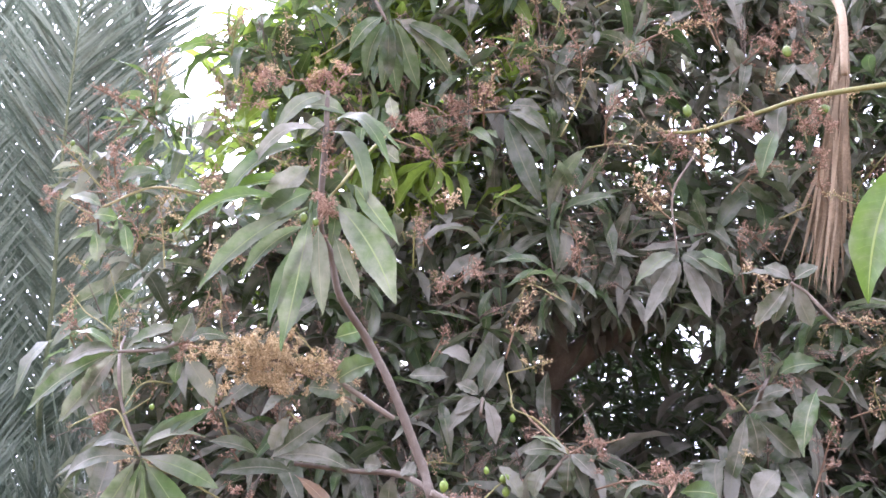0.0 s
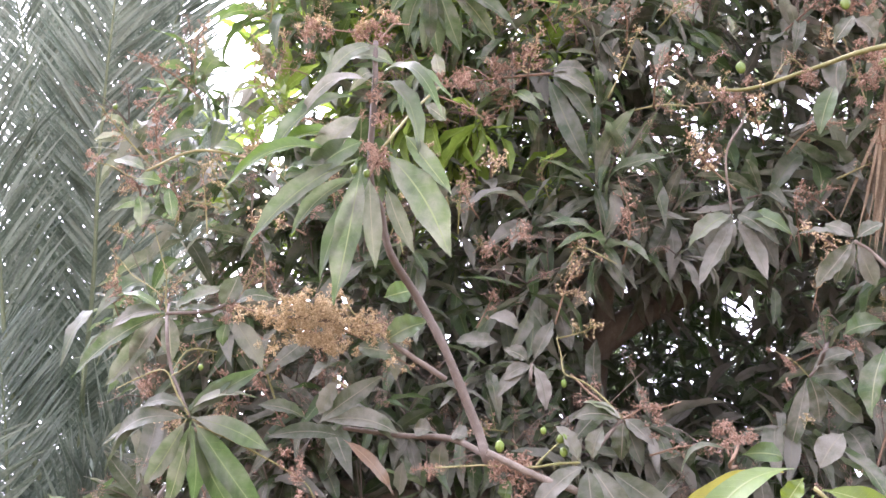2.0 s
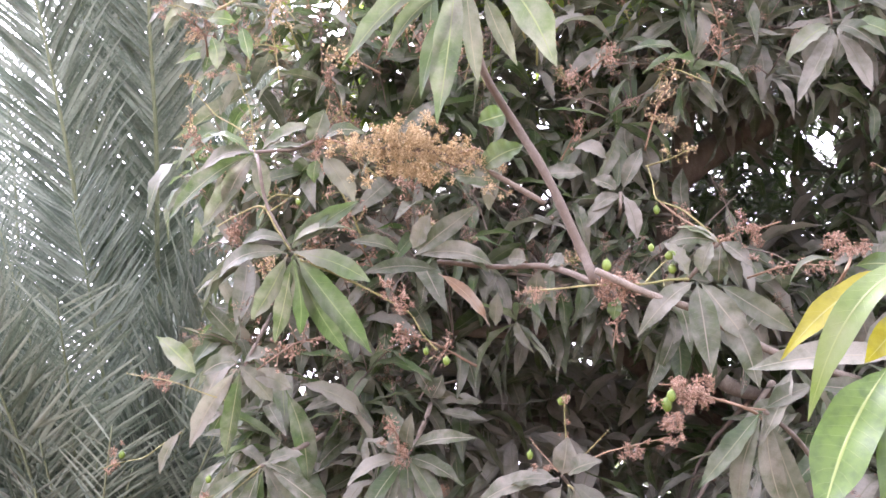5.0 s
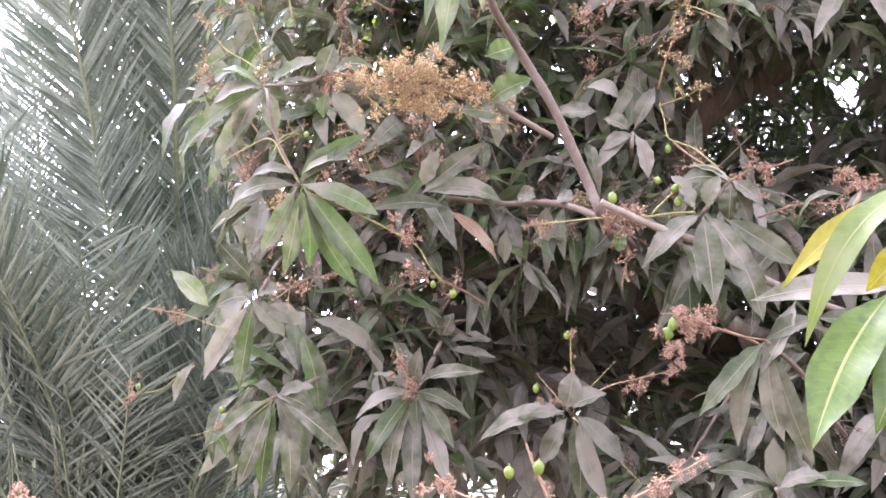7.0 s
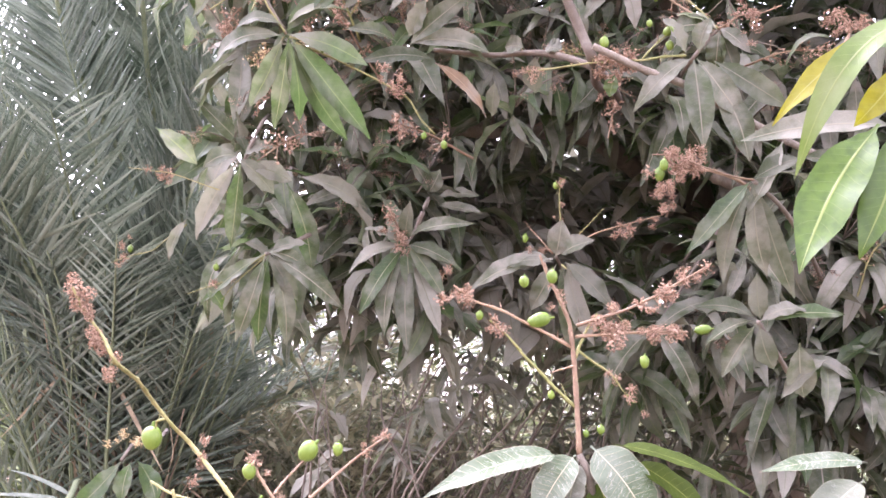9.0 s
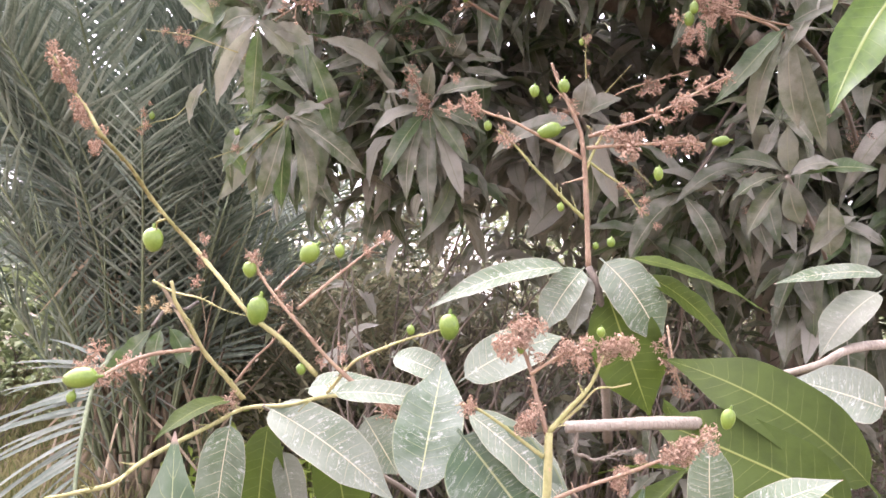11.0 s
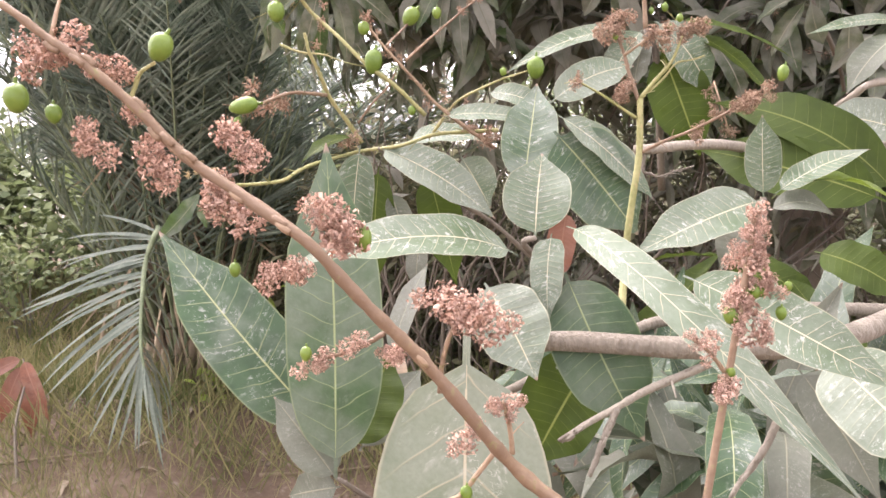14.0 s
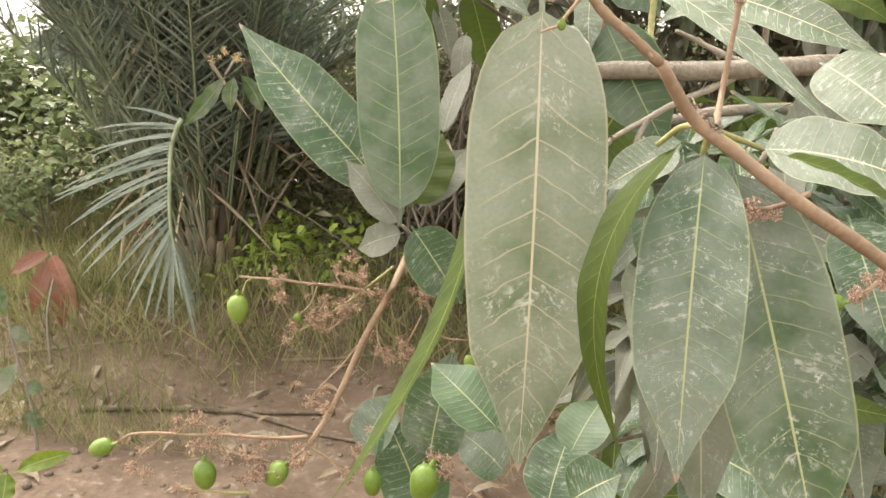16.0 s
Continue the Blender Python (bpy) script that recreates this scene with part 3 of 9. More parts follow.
SMALL = [([(0, 0, 0), (0.45, 0.22, 0.05), (1, 0, -0.1), (0.5, -0.2, 0.04)], [(0, 1, 2, 3)], [(0.5, 0), (1, 0.5), (0.5, 1), (0, 0.5)])]


def rosette(heap, rnd, hub, axis, count, length, droop):
    """Leaves round the end of a shoot, drooping outwards."""
    axis = vec(axis).normalized()
    u = axis.orthogonal().normalized()
    v = axis.cross(u)
    spin = rnd.uniform(0, 6.28)
    droop *= rnd.uniform(0.4, 1.5)
    for i in range(count):
        a = spin + 2.4 * i + rnd.gauss(0, 0.25)
        out = (u * math.cos(a) + v * math.sin(a)) * rnd.uniform(0.6, 1.1) + axis * rnd.uniform(-0.15, 0.8)
        out.z -= droop * rnd.uniform(0.1, 1.6)
        out.normalize()
        base = vec(hub) - axis * rnd.uniform(0, 0.09)
        normal = Vector((rnd.gauss(0, 0.45), rnd.gauss(0, 0.4) - 0.35, 1.0))
        size = length * rnd.uniform(0.5, 1.2)
        heap.add(rnd.choice(LEAVES), frame_of(base, base + out, normal), (size, size, size))

# ---- the ground ----
GROUND = -0.1


def ground_height(x, y):
    """Uneven soil with a low earth bank before the palm."""
    h = 0.03 * noise.noise(Vector((x * 0.8, y * 0.8, 0))) + 0.018 * noise.noise(Vector((x * 3.1, y * 3.1, 4))) + 0.008 * noise.noise(Vector((x * 11, y * 11, 9)))
    bank = math.exp(-(((y - 3.75 + 0.12 * math.sin(x * 2.2)) / 0.42) ** 2)) * math.exp(-(((x + 1.0) / 2.4) ** 4))
    return GROUND + h + 0.2 * bank


def ground_sheet():
    n = 190
    line = [math.copysign(abs(u) ** 3.2, u) * 420 + u * 5 for u in np.linspace(-1, 1, n)]
    verts = [(x - 1.2, y + 2.6, ground_height(x - 1.2, y + 2.6)) for y in line for x in line]
    faces = [(j * n + i, j * n + i + 1, (j + 1) * n + i + 1, (j + 1) * n + i) for j in range(n - 1) for i in range(n - 1)]
    return verts, faces


ground = new("ground", mesh_of("ground", *ground_sheet(), M["soil"]))
tagged(ground, "bare brown soil with clods, litter and a low bank", "ground", kind="structure")
# beyond the grove the soil is a pale dry field
sn, sl = M["soil"].node_tree.nodes, M["soil"].node_tree.links
spot = sn.new("ShaderNodeNewGeometry")
axis = sn.new("ShaderNodeSeparateXYZ")
sl.new(spot.outputs["Position"], axis.inputs[0])
field = ramp(sn, sl, axis.outputs[1], 11.0, 15.0)
soil_socket = sn["Principled BSDF"].inputs["Base Color"]
sl.new(blend(sn, sl, field, soil_socket.links[0].from_socket, (0.42, 0.39, 0.33)), soil_socket)

# ---- the large mango tree ----
far_tree = thing("mango_tree", (0.95, 4.2, GROUND), "large mango tree with dusty grey-green leaves and withered panicles", "tree")
BOUGHS = [
    [(0.95, 4.2, GROUND - 0.05), (0.9, 4.15, 0.6), (0.75, 4.0, 1.3), (0.5, 3.7, 1.95)],
    [(0.5, 3.7, 1.95), (0.30, 3.42, 2.45), (0.262, 3.2, 2.80), (0.36, 3.17, 2.92), (0.51, 3.2, 3.035), (0.741, 3.2, 3.15), (1.2, 3.3, 3.4)],
    [(0.5, 3.7, 1.95), (0.1, 3.5, 2.5), (-0.15, 3.3, 3.2), (-0.3, 3.2, 4.0)],
    [(0.34, 3.52, 2.1), (0.0, 3.1, 2.25), (-0.4, 2.8, 2.2), (-0.75, 2.6, 2.2)],
    [(0.40, 3.6, 1.8), (0.7, 3.2, 2.05), (0.95, 2.95, 2.2), (1.3, 2.8, 2.4)],
    [(0.3, 3.3, 2.55), (0.3, 2.7, 2.1), (0.454, 2.729, 2.036), (0.424, 2.529, 2.036)],
    [(0.36, 3.56, 1.95), (0.1, 3.45, 1.98), (-0.3, 3.25, 1.98), (-0.65, 3.0, 1.95)],
    [(0.25, 3.3, 2.6), (0.3, 3.0, 3.2), (0.25, 2.8, 3.7), (0.2, 2.7, 4.4)],
]
RADII = [(0.15, 0.11), (0.066, 0.042), (0.06, 0.03), (0.04, 0.015), (0.05, 0.018), (0.03, 0.011), (0.035, 0.014), (0.04, 0.015)]
for i, (points, (r0, r1)) in enumerate(zip(BOUGHS, RADII)):
    name = "trunk" if i == 0 else "limb"
    part(name, mesh_of(name, *tube(points, r0, r1, 7, 12, 0.05, i), M["bark"]), far_tree, "grey-brown rough bark")

# the foremost shoots, each with its leaves, stalks, blossom and fruit
s = shoot(far_tree, [(0.3, 3.35, 2.5), (0.14, 3.0, 2.34), (0.0, 2.45, 2.23), (-0.037, 1.883, 2.112), (-0.067, 1.861, 2.171), (-0.142, 1.825, 2.317), (-0.208, 1.813, 2.421), (-0.259, 1.710, 2.472), (-0.279, 1.659, 2.538), (-0.289, 1.559, 2.560), (-0.293, 1.500, 2.723), (-0.303, 1.492, 2.818)], 0.0128, 0.0048, "twig", "long bare stem rising to a tuft of drooping leaves")
leaf(s, (-0.293, 1.500, 2.723), (-0.424, 1.478, 2.599), 0.031, 0.20, (-0.23, -0.97, 0.06), "old")
leaf(s, (-0.302, 1.508, 2.751), (-0.338, 1.496, 2.703), 0.026, 0.30, (0.05, -0.92, -0.40), "old")
leaf(s, (-0.299, 1.499, 2.722), (-0.183, 1.483, 2.531), 0.037, 0.16, (0.56, -0.83, 0.03), "deep")
leaf(s, (-0.285, 1.505, 2.741), (-0.152, 1.473, 2.633), 0.031, 0.20, (0.36, -0.90, 0.25), "deep")
leaf(s, (-0.290, 1.507, 2.749), (-0.139, 1.475, 2.676), 0.030, 0.20, (0.22, -0.91, 0.35), "fresh")
leaf(s, (-0.306, 1.488, 2.685), (-0.465, 1.482, 2.509), 0.041, 0.16, (-0.35, -0.93, 0.08), "deep")
leaf(s, (-0.287, 1.466, 2.574), (-0.389, 1.487, 2.501), 0.049, 0.10, (-0.06, -0.96, -0.26), "deep")
leaf(s, (-0.295, 1.472, 2.540), (-0.472, 1.496, 2.369), 0.042, 0.10, (-0.18, -0.97, -0.16), "deep")
leaf(s, (-0.245, 1.469, 2.552), (-0.119, 1.524, 2.381), 0.062, 0.04, (0.29, -0.91, -0.29), "deep")
leaf(s, (-0.217, 1.466, 2.591), (-0.123, 1.502, 2.490), 0.038, 0.06, (0.39, -0.91, -0.14), "fresh")
leaf(s, (-0.289, 1.474, 2.530), (-0.310, 1.526, 2.280), 0.049, 0.03, (-0.07, -0.90, -0.43), "deep")
leaf(s, (-0.277, 1.484, 2.501), (-0.341, 1.524, 2.324), 0.036, 0.04, (-0.29, -0.91, -0.30), "deep")
leaf(s, (-0.241, 1.489, 2.495), (-0.184, 1.528, 2.387), 0.033, 0.05, (0.45, -0.86, -0.23), "old")
leaf(s, (-0.302, 1.473, 2.631), (-0.384, 1.485, 2.511), 0.051, 0.10, (-0.12, -0.95, -0.29), "inner")
leaf(s, (-0.258, 1.509, 2.774), (-0.359, 1.509, 2.785), 0.040, 0.15, (0.10, -0.99, 0.13), "mid")
leaf(s, (-0.313, 1.478, 2.520), (-0.435, 1.485, 2.511), 0.032, 0.10, (-0.04, -0.93, 0.36), "mid")
stalk(s, [(-0.273, 1.482, 2.511), (-0.253, 1.470, 2.548), (-0.246, 1.467, 2.564)], 0.0040, 0.0021, "pink")
tufts(s, (-0.266, 1.468, 2.552), (-0.238, 1.478, 2.523), 9, 0.0138, "russet_airy")
tufts(s, (-0.302, 1.510, 2.759), (-0.269, 1.465, 2.600), 8, 0.0112, "russet_airy")
fruit(s, (-0.301, 1.477, 2.521), 0.0080, 1.0, 0)
fruit(s, (-0.278, 1.480, 2.515), 0.0070, 1.0, 0)
fruit(s, (-0.218, 1.480, 2.526), 0.0070, 1.0, 0)
tufts(s, (-0.272, 1.489, 2.492), (-0.264, 1.508, 2.447), 5, 0.0084, "russet_airy")
tufts(s, (-0.342, 1.505, 2.855), (-0.276, 1.503, 2.870), 9, 0.0141, "russet_airy")
stalk(s, [(-0.300, 1.515, 2.821), (-0.342, 1.506, 2.849), (-0.424, 1.483, 2.846)], 0.0034, 0.0023, "pink")
tufts(s, (-0.448, 1.481, 2.814), (-0.408, 1.489, 2.845), 6, 0.0139, "russet_airy")
stalk(s, [(-0.302, 1.513, 2.835), (-0.276, 1.503, 2.870), (-0.243, 1.500, 2.869)], 0.0034, 0.0023, "pink")
tufts(s, (-0.365, 1.501, 2.851), (-0.266, 1.494, 2.892), 10, 0.0111, "straw_airy")
tufts(s, (-0.470, 1.468, 2.824), (-0.408, 1.486, 2.857), 7, 0.0100, "straw_airy")
leaf(s, (-0.336, 1.473, 2.552), (-0.528, 1.475, 2.463), 0.033, 0.16, (-0.19, -0.97, 0.16), "bright")
leaf(s, (-0.330, 1.470, 2.589), (-0.459, 1.479, 2.544), 0.035, 0.14, (-0.16, -0.96, 0.22), "bright")
leaf(s, (-0.300, 1.515, 2.821), (-0.394, 1.492, 2.699), 0.035, 0.14, (-0.13, -0.97, -0.20), "mid")
leaf(s, (-0.273, 1.482, 2.511), (-0.248, 1.530, 2.352), 0.035, 0.05, (0.46, -0.81, -0.35), "old")
leaf(s, (-0.293, 1.482, 2.510), (-0.402, 1.508, 2.398), 0.034, 0.08, (-0.27, -0.96, -0.10), "mid")
s = shoot(far_tree, [(-0.141, 1.887, 2.276), (-0.263, 1.874, 2.341), (-0.360, 1.845, 2.365), (-0.431, 1.833, 2.369), (-0.525, 1.829, 2.367)], 0.0059, 0.0035, "twig", "dense plume of golden withered blossom")
tufts(s, (-0.501, 1.832, 2.363), (-0.325, 1.852, 2.363), 22, 0.0138, "straw")
tufts(s, (-0.469, 1.823, 2.388), (-0.374, 1.831, 2.391), 14, 0.0149, "straw")
tufts(s, (-0.452, 1.854, 2.325), (-0.358, 1.864, 2.328), 12, 0.0138, "straw")
tufts(s, (-0.555, 1.827, 2.371), (-0.279, 1.854, 2.384), 26, 0.0128, "straw_airy")
tufts(s, (-0.534, 1.842, 2.335), (-0.287, 1.871, 2.340), 20, 0.0127, "straw_airy")
tufts(s, (-0.505, 1.814, 2.406), (-0.341, 1.828, 2.416), 10, 0.0128, "straw_airy")
tufts(s, (-0.326, 1.845, 2.380), (-0.221, 1.875, 2.343), 14, 0.0107, "straw_airy")
tufts(s, (-0.273, 1.883, 2.319), (-0.217, 1.894, 2.293), 8, 0.0106, "straw_airy")
tufts(s, (-0.586, 1.820, 2.385), (-0.501, 1.834, 2.359), 10, 0.0096, "straw_airy")
stalk(s, [(-0.336, 1.851, 2.362), (-0.278, 1.856, 2.379), (-0.221, 1.875, 2.343)], 0.0035, 0.0024, "pink")
stalk(s, [(-0.360, 1.850, 2.354), (-0.274, 1.880, 2.324), (-0.211, 1.892, 2.296)], 0.0035, 0.0024, "pink")
stalk(s, [(-0.479, 1.832, 2.365), (-0.537, 1.827, 2.372), (-0.592, 1.819, 2.384)], 0.0035, 0.0024, "pink")
leaf(s, (-0.283, 1.839, 2.429), (-0.226, 1.850, 2.456), 0.048, 0.10, (-0.03, -0.99, -0.14), "fresh")
leaf(s, (-0.275, 1.872, 2.341), (-0.185, 1.863, 2.391), 0.053, 0.10, (-0.14, -0.99, -0.06), "fresh")
leaf(s, (-0.334, 1.870, 2.325), (-0.237, 1.884, 2.320), 0.049, 0.10, (0.11, -0.96, 0.25), "mid")
s = shoot(far_tree, [(-0.746, 2.384, 2.632), (-0.633, 1.952, 2.455), (-0.675, 1.910, 2.402), (-0.753, 1.861, 2.370)], 0.0062, 0.0037, "twig", "leafy shoot end with drooping dusty leaves")
leaf(s, (-0.774, 1.908, 2.389), (-0.898, 1.924, 2.346), 0.043, 0.12, (-0.19, -0.92, 0.34), "old")
leaf(s, (-0.774, 1.908, 2.389), (-0.981, 1.970, 2.243), 0.046, 0.10, (-0.27, -0.96, 0.04), "mid")
leaf(s, (-0.779, 1.910, 2.383), (-0.900, 1.901, 2.414), 0.029, 0.20, (0.32, -0.73, 0.61), "fresh")
leaf(s, (-0.774, 1.910, 2.387), (-0.843, 1.952, 2.268), 0.044, 0.06, (-0.04, -0.93, -0.38), "old")
leaf(s, (-0.767, 1.911, 2.384), (-0.748, 1.940, 2.287), 0.039, 0.05, (0.46, -0.81, -0.36), "old")
leaf(s, (-0.772, 1.911, 2.377), (-0.901, 1.974, 2.229), 0.046, 0.06, (-0.19, -0.96, -0.23), "mid")
leaf(s, (-0.761, 1.908, 2.389), (-0.651, 1.912, 2.404), 0.029, 0.05, (-0.07, -0.73, 0.68), "mid")
leaf(s, (-0.761, 1.908, 2.391), (-0.644, 1.897, 2.452), 0.038, 0.10, (-0.29, -0.89, 0.34), "mid")
leaf(s, (-0.652, 1.910, 2.410), (-0.623, 1.890, 2.484), 0.050, 0.05, (-0.06, -0.92, -0.39), "old")
leaf(s, (-0.627, 1.912, 2.413), (-0.530, 1.907, 2.436), 0.033, 0.15, (-0.10, -0.96, 0.25), "old")
leaf(s, (-0.624, 1.920, 2.389), (-0.553, 1.969, 2.294), 0.048, 0.06, (0.45, -0.88, -0.17), "old")
leaf(s, (-0.636, 1.921, 2.382), (-0.641, 1.936, 2.331), 0.029, 0.06, (0.02, -0.90, -0.44), "mid")
stalk(s, [(-0.761, 1.908, 2.389), (-0.652, 1.910, 2.410), (-0.603, 1.911, 2.420)], 0.0025, 0.0012, "lemon")
tufts(s, (-0.633, 1.911, 2.412), (-0.612, 1.920, 2.390), 6, 0.0118, "russet_airy")
stalk(s, [(-0.774, 1.908, 2.389), (-0.786, 1.886, 2.471), (-0.826, 1.861, 2.567)], 0.0025, 0.0013, "lemon")
stalk(s, [(-0.785, 1.898, 2.423), (-0.862, 1.885, 2.465), (-0.923, 1.870, 2.521)], 0.0025, 0.0013, "lemon")
tufts(s, (-0.923, 1.870, 2.521), (-0.826, 1.861, 2.567), 5, 0.0080, "russet_airy")
s = shoot(far_tree, [(-0.942, 2.282, 2.554), (-0.749, 1.863, 2.361), (-0.706, 1.840, 2.250), (-0.638, 1.832, 2.145)], 0.0040, 0.0034, "twig", "shoot end with a whorl of long drooping leaves")
leaf(s, (-0.638, 1.832, 2.145), (-0.487, 1.907, 2.107), 0.044, 0.10, (0.25, -0.95, 0.17), "deep")
leaf(s, (-0.633, 1.835, 2.141), (-0.493, 2.003, 1.977), 0.054, 0.05, (0.54, -0.84, -0.01), "deep")
leaf(s, (-0.638, 1.834, 2.141), (-0.801, 1.872, 2.084), 0.044, 0.14, (-0.17, -0.95, 0.27), "old")
leaf(s, (-0.644, 1.834, 2.140), (-0.736, 1.918, 2.019), 0.041, 0.06, (-0.06, -0.93, -0.36), "deep")
leaf(s, (-0.637, 1.837, 2.135), (-0.639, 1.951, 1.998), 0.043, 0.05, (0.57, -0.75, -0.34), "deep")
leaf(s, (-0.633, 1.835, 2.141), (-0.692, 1.956, 1.982), 0.037, 0.06, (0.03, -0.90, -0.43), "mid")
leaf(s, (-0.634, 1.825, 2.161), (-0.512, 1.848, 2.197), 0.024, 0.16, (-0.19, -0.84, 0.52), "fresh")
leaf(s, (-0.638, 1.830, 2.150), (-0.555, 1.819, 2.239), 0.033, 0.05, (-0.17, -0.96, -0.21), "deep")
leaf(s, (-0.633, 1.830, 2.151), (-0.508, 1.828, 2.254), 0.037, 0.05, (-0.16, -0.98, -0.15), "deep")
leaf(s, (-0.645, 1.824, 2.160), (-0.742, 1.828, 2.152), 0.032, 0.15, (0.00, -0.86, 0.50), "old")
leaf(s, (-0.632, 1.841, 2.130), (-0.543, 2.003, 1.973), 0.042, 0.04, (0.53, -0.84, -0.12), "deep")
stalk(s, [(-0.638, 1.832, 2.145), (-0.697, 1.796, 2.226), (-0.794, 1.816, 2.187)], 0.0034, 0.0022, "lemon")
stalk(s, [(-0.679, 1.800, 2.218), (-0.633, 1.795, 2.253)], 0.0022, 0.0011, "lemon")
stalk(s, [(-0.644, 1.834, 2.140), (-0.688, 1.865, 2.085), (-0.711, 1.890, 2.052)], 0.0022, 0.0011, "lemon")
stalk(s, [(-0.633, 1.835, 2.141), (-0.566, 1.859, 2.126)], 0.0022, 0.0011, "lemon")
stalk(s, [(-0.621, 1.842, 2.131), (-0.486, 1.919, 2.090), (-0.410, 1.953, 2.054), (-0.353, 1.980, 1.986)], 0.0034, 0.0023, "lemon")
tufts(s, (-0.463, 1.925, 2.093), (-0.398, 1.953, 2.054), 8, 0.0121, "russet_airy")
fruit(s, (-0.677, 1.831, 2.141), 0.0068, 1.0, 0)
fruit(s, (-0.571, 1.859, 2.124), 0.0068, 1.0, 0)
fruit(s, (-0.625, 1.800, 2.238), 0.0057, 1.0, 0)
fruit(s, (-0.377, 1.983, 1.983), 0.0069, 1.0, 0)
fruit(s, (-0.335, 1.992, 1.967), 0.0080, 1.0, 0)
s = shoot(far_tree, [(0.058, 2.545, 2.221), (-0.015, 2.040, 2.143), (-0.135, 2.127, 2.212), (-0.261, 2.177, 2.223), (-0.394, 2.146, 2.223)], 0.0091, 0.0052, "twig", "side branch with broad taupe leaves")
leaf(s, (-0.447, 2.123, 2.224), (-0.300, 2.062, 2.331), 0.048, 0.10, (-0.26, -0.97, -0.02), "old")
leaf(s, (-0.473, 2.109, 2.227), (-0.581, 2.058, 2.239), 0.035, 0.10, (0.19, -0.90, 0.38), "old")
leaf(s, (-0.261, 2.177, 2.223), (-0.441, 2.121, 2.230), 0.049, 0.10, (0.13, -0.95, 0.27), "old")
leaf(s, (-0.393, 2.164, 2.206), (-0.560, 2.109, 2.179), 0.041, 0.06, (-0.02, -0.96, 0.27), "old")
leaf(s, (-0.186, 2.142, 2.230), (-0.231, 2.156, 2.235), 0.043, 0.06, (0.12, -0.99, 0.10), "old")
leaf(s, (-0.159, 2.144, 2.213), (-0.157, 2.213, 2.146), 0.045, 0.08, (-0.10, -0.89, -0.44), "old")
leaf(s, (-0.137, 2.118, 2.223), (-0.100, 2.105, 2.212), 0.048, 0.10, (0.25, -0.90, 0.34), "old")
leaf(s, (-0.393, 2.169, 2.201), (-0.277, 2.290, 2.105), 0.034, 0.08, (0.56, -0.82, 0.14), "dry")
leaf(s, (-0.273, 2.194, 2.211), (-0.329, 2.151, 2.241), 0.034, 0.10, (0.46, -0.85, 0.25), "old")
leaf(s, (-0.256, 2.231, 2.178), (-0.264, 2.290, 2.106), 0.038, 0.06, (-0.35, -0.86, -0.38), "old")
leaf(s, (-0.402, 2.059, 2.312), (-0.448, 2.108, 2.240), 0.044, 0.05, (-0.31, -0.93, -0.21), "inner")
leaf(s, (-0.247, 2.003, 2.440), (-0.273, 2.071, 2.322), 0.046, 0.05, (-0.28, -0.89, -0.35), "old")
leaf(s, (-0.250, 2.052, 2.345), (-0.359, 2.015, 2.384), 0.046, 0.10, (0.37, -0.83, 0.41), "inner")
s = shoot(far_tree, [(0.636, 2.524, 2.057), (0.426, 2.174, 2.024), (0.266, 1.938, 2.018), (0.146, 1.876, 2.065), (0.051, 1.826, 2.083), (-0.042, 1.784, 2.111)], 0.0085, 0.0064, "bark", "stout branch with a pinkish panicle and pale leaves")
leaf(s, (0.144, 1.871, 2.119), (0.036, 1.836, 2.002), 0.039, 0.08, (-0.30, -0.94, 0.14), "old")
leaf(s, (0.149, 1.873, 2.118), (0.167, 1.839, 1.936), 0.051, 0.04, (-0.08, -0.94, -0.34), "old")
leaf(s, (0.154, 1.873, 2.121), (0.245, 1.888, 2.007), 0.049, 0.06, (0.26, -0.94, -0.22), "old")
leaf(s, (0.187, 1.879, 2.118), (0.331, 1.897, 2.035), 0.046, 0.08, (0.24, -0.96, -0.14), "old")
leaf(s, (0.159, 1.871, 2.131), (0.175, 1.852, 2.193), 0.035, 0.10, (-0.51, -0.85, -0.15), "old")
leaf(s, (0.199, 1.887, 2.071), (0.258, 1.888, 1.923), 0.050, 0.05, (0.08, -0.94, -0.34), "old")
leaf(s, (0.001, 1.830, 2.073), (-0.006, 1.845, 2.034), 0.029, 0.05, (-0.43, -0.89, -0.18), "fresh")
leaf(s, (0.133, 1.865, 2.128), (0.080, 1.826, 2.183), 0.039, 0.10, (0.54, -0.84, 0.12), "old")
stalk(s, [(0.133, 1.866, 2.123), (0.050, 1.822, 2.099), (-0.020, 1.835, 2.100)], 0.0042, 0.0032, "lemon")
stalk(s, [(-0.020, 1.836, 2.098), (-0.081, 1.862, 2.099), (-0.174, 1.879, 2.091)], 0.0032, 0.0022, "lemon")
stalk(s, [(0.050, 1.822, 2.102), (0.080, 1.834, 2.140), (0.106, 1.841, 2.166)], 0.0031, 0.0022, "lemon")
tufts(s, (-0.029, 1.844, 2.089), (0.030, 1.818, 2.092), 12, 0.0166, "russet_airy")
tufts(s, (-0.184, 1.881, 2.092), (-0.132, 1.871, 2.090), 6, 0.0103, "russet_airy")
fruit(s, (-0.021, 1.827, 2.133), 0.0096, 1.1, 0)
fruit(s, (0.096, 1.837, 2.160), 0.0096, 1.0, 60)
fruit(s, (0.060, 1.820, 2.168), 0.0064, 1.0, 0)
fruit(s, (0.101, 1.847, 2.136), 0.0085, 1.0, 0)
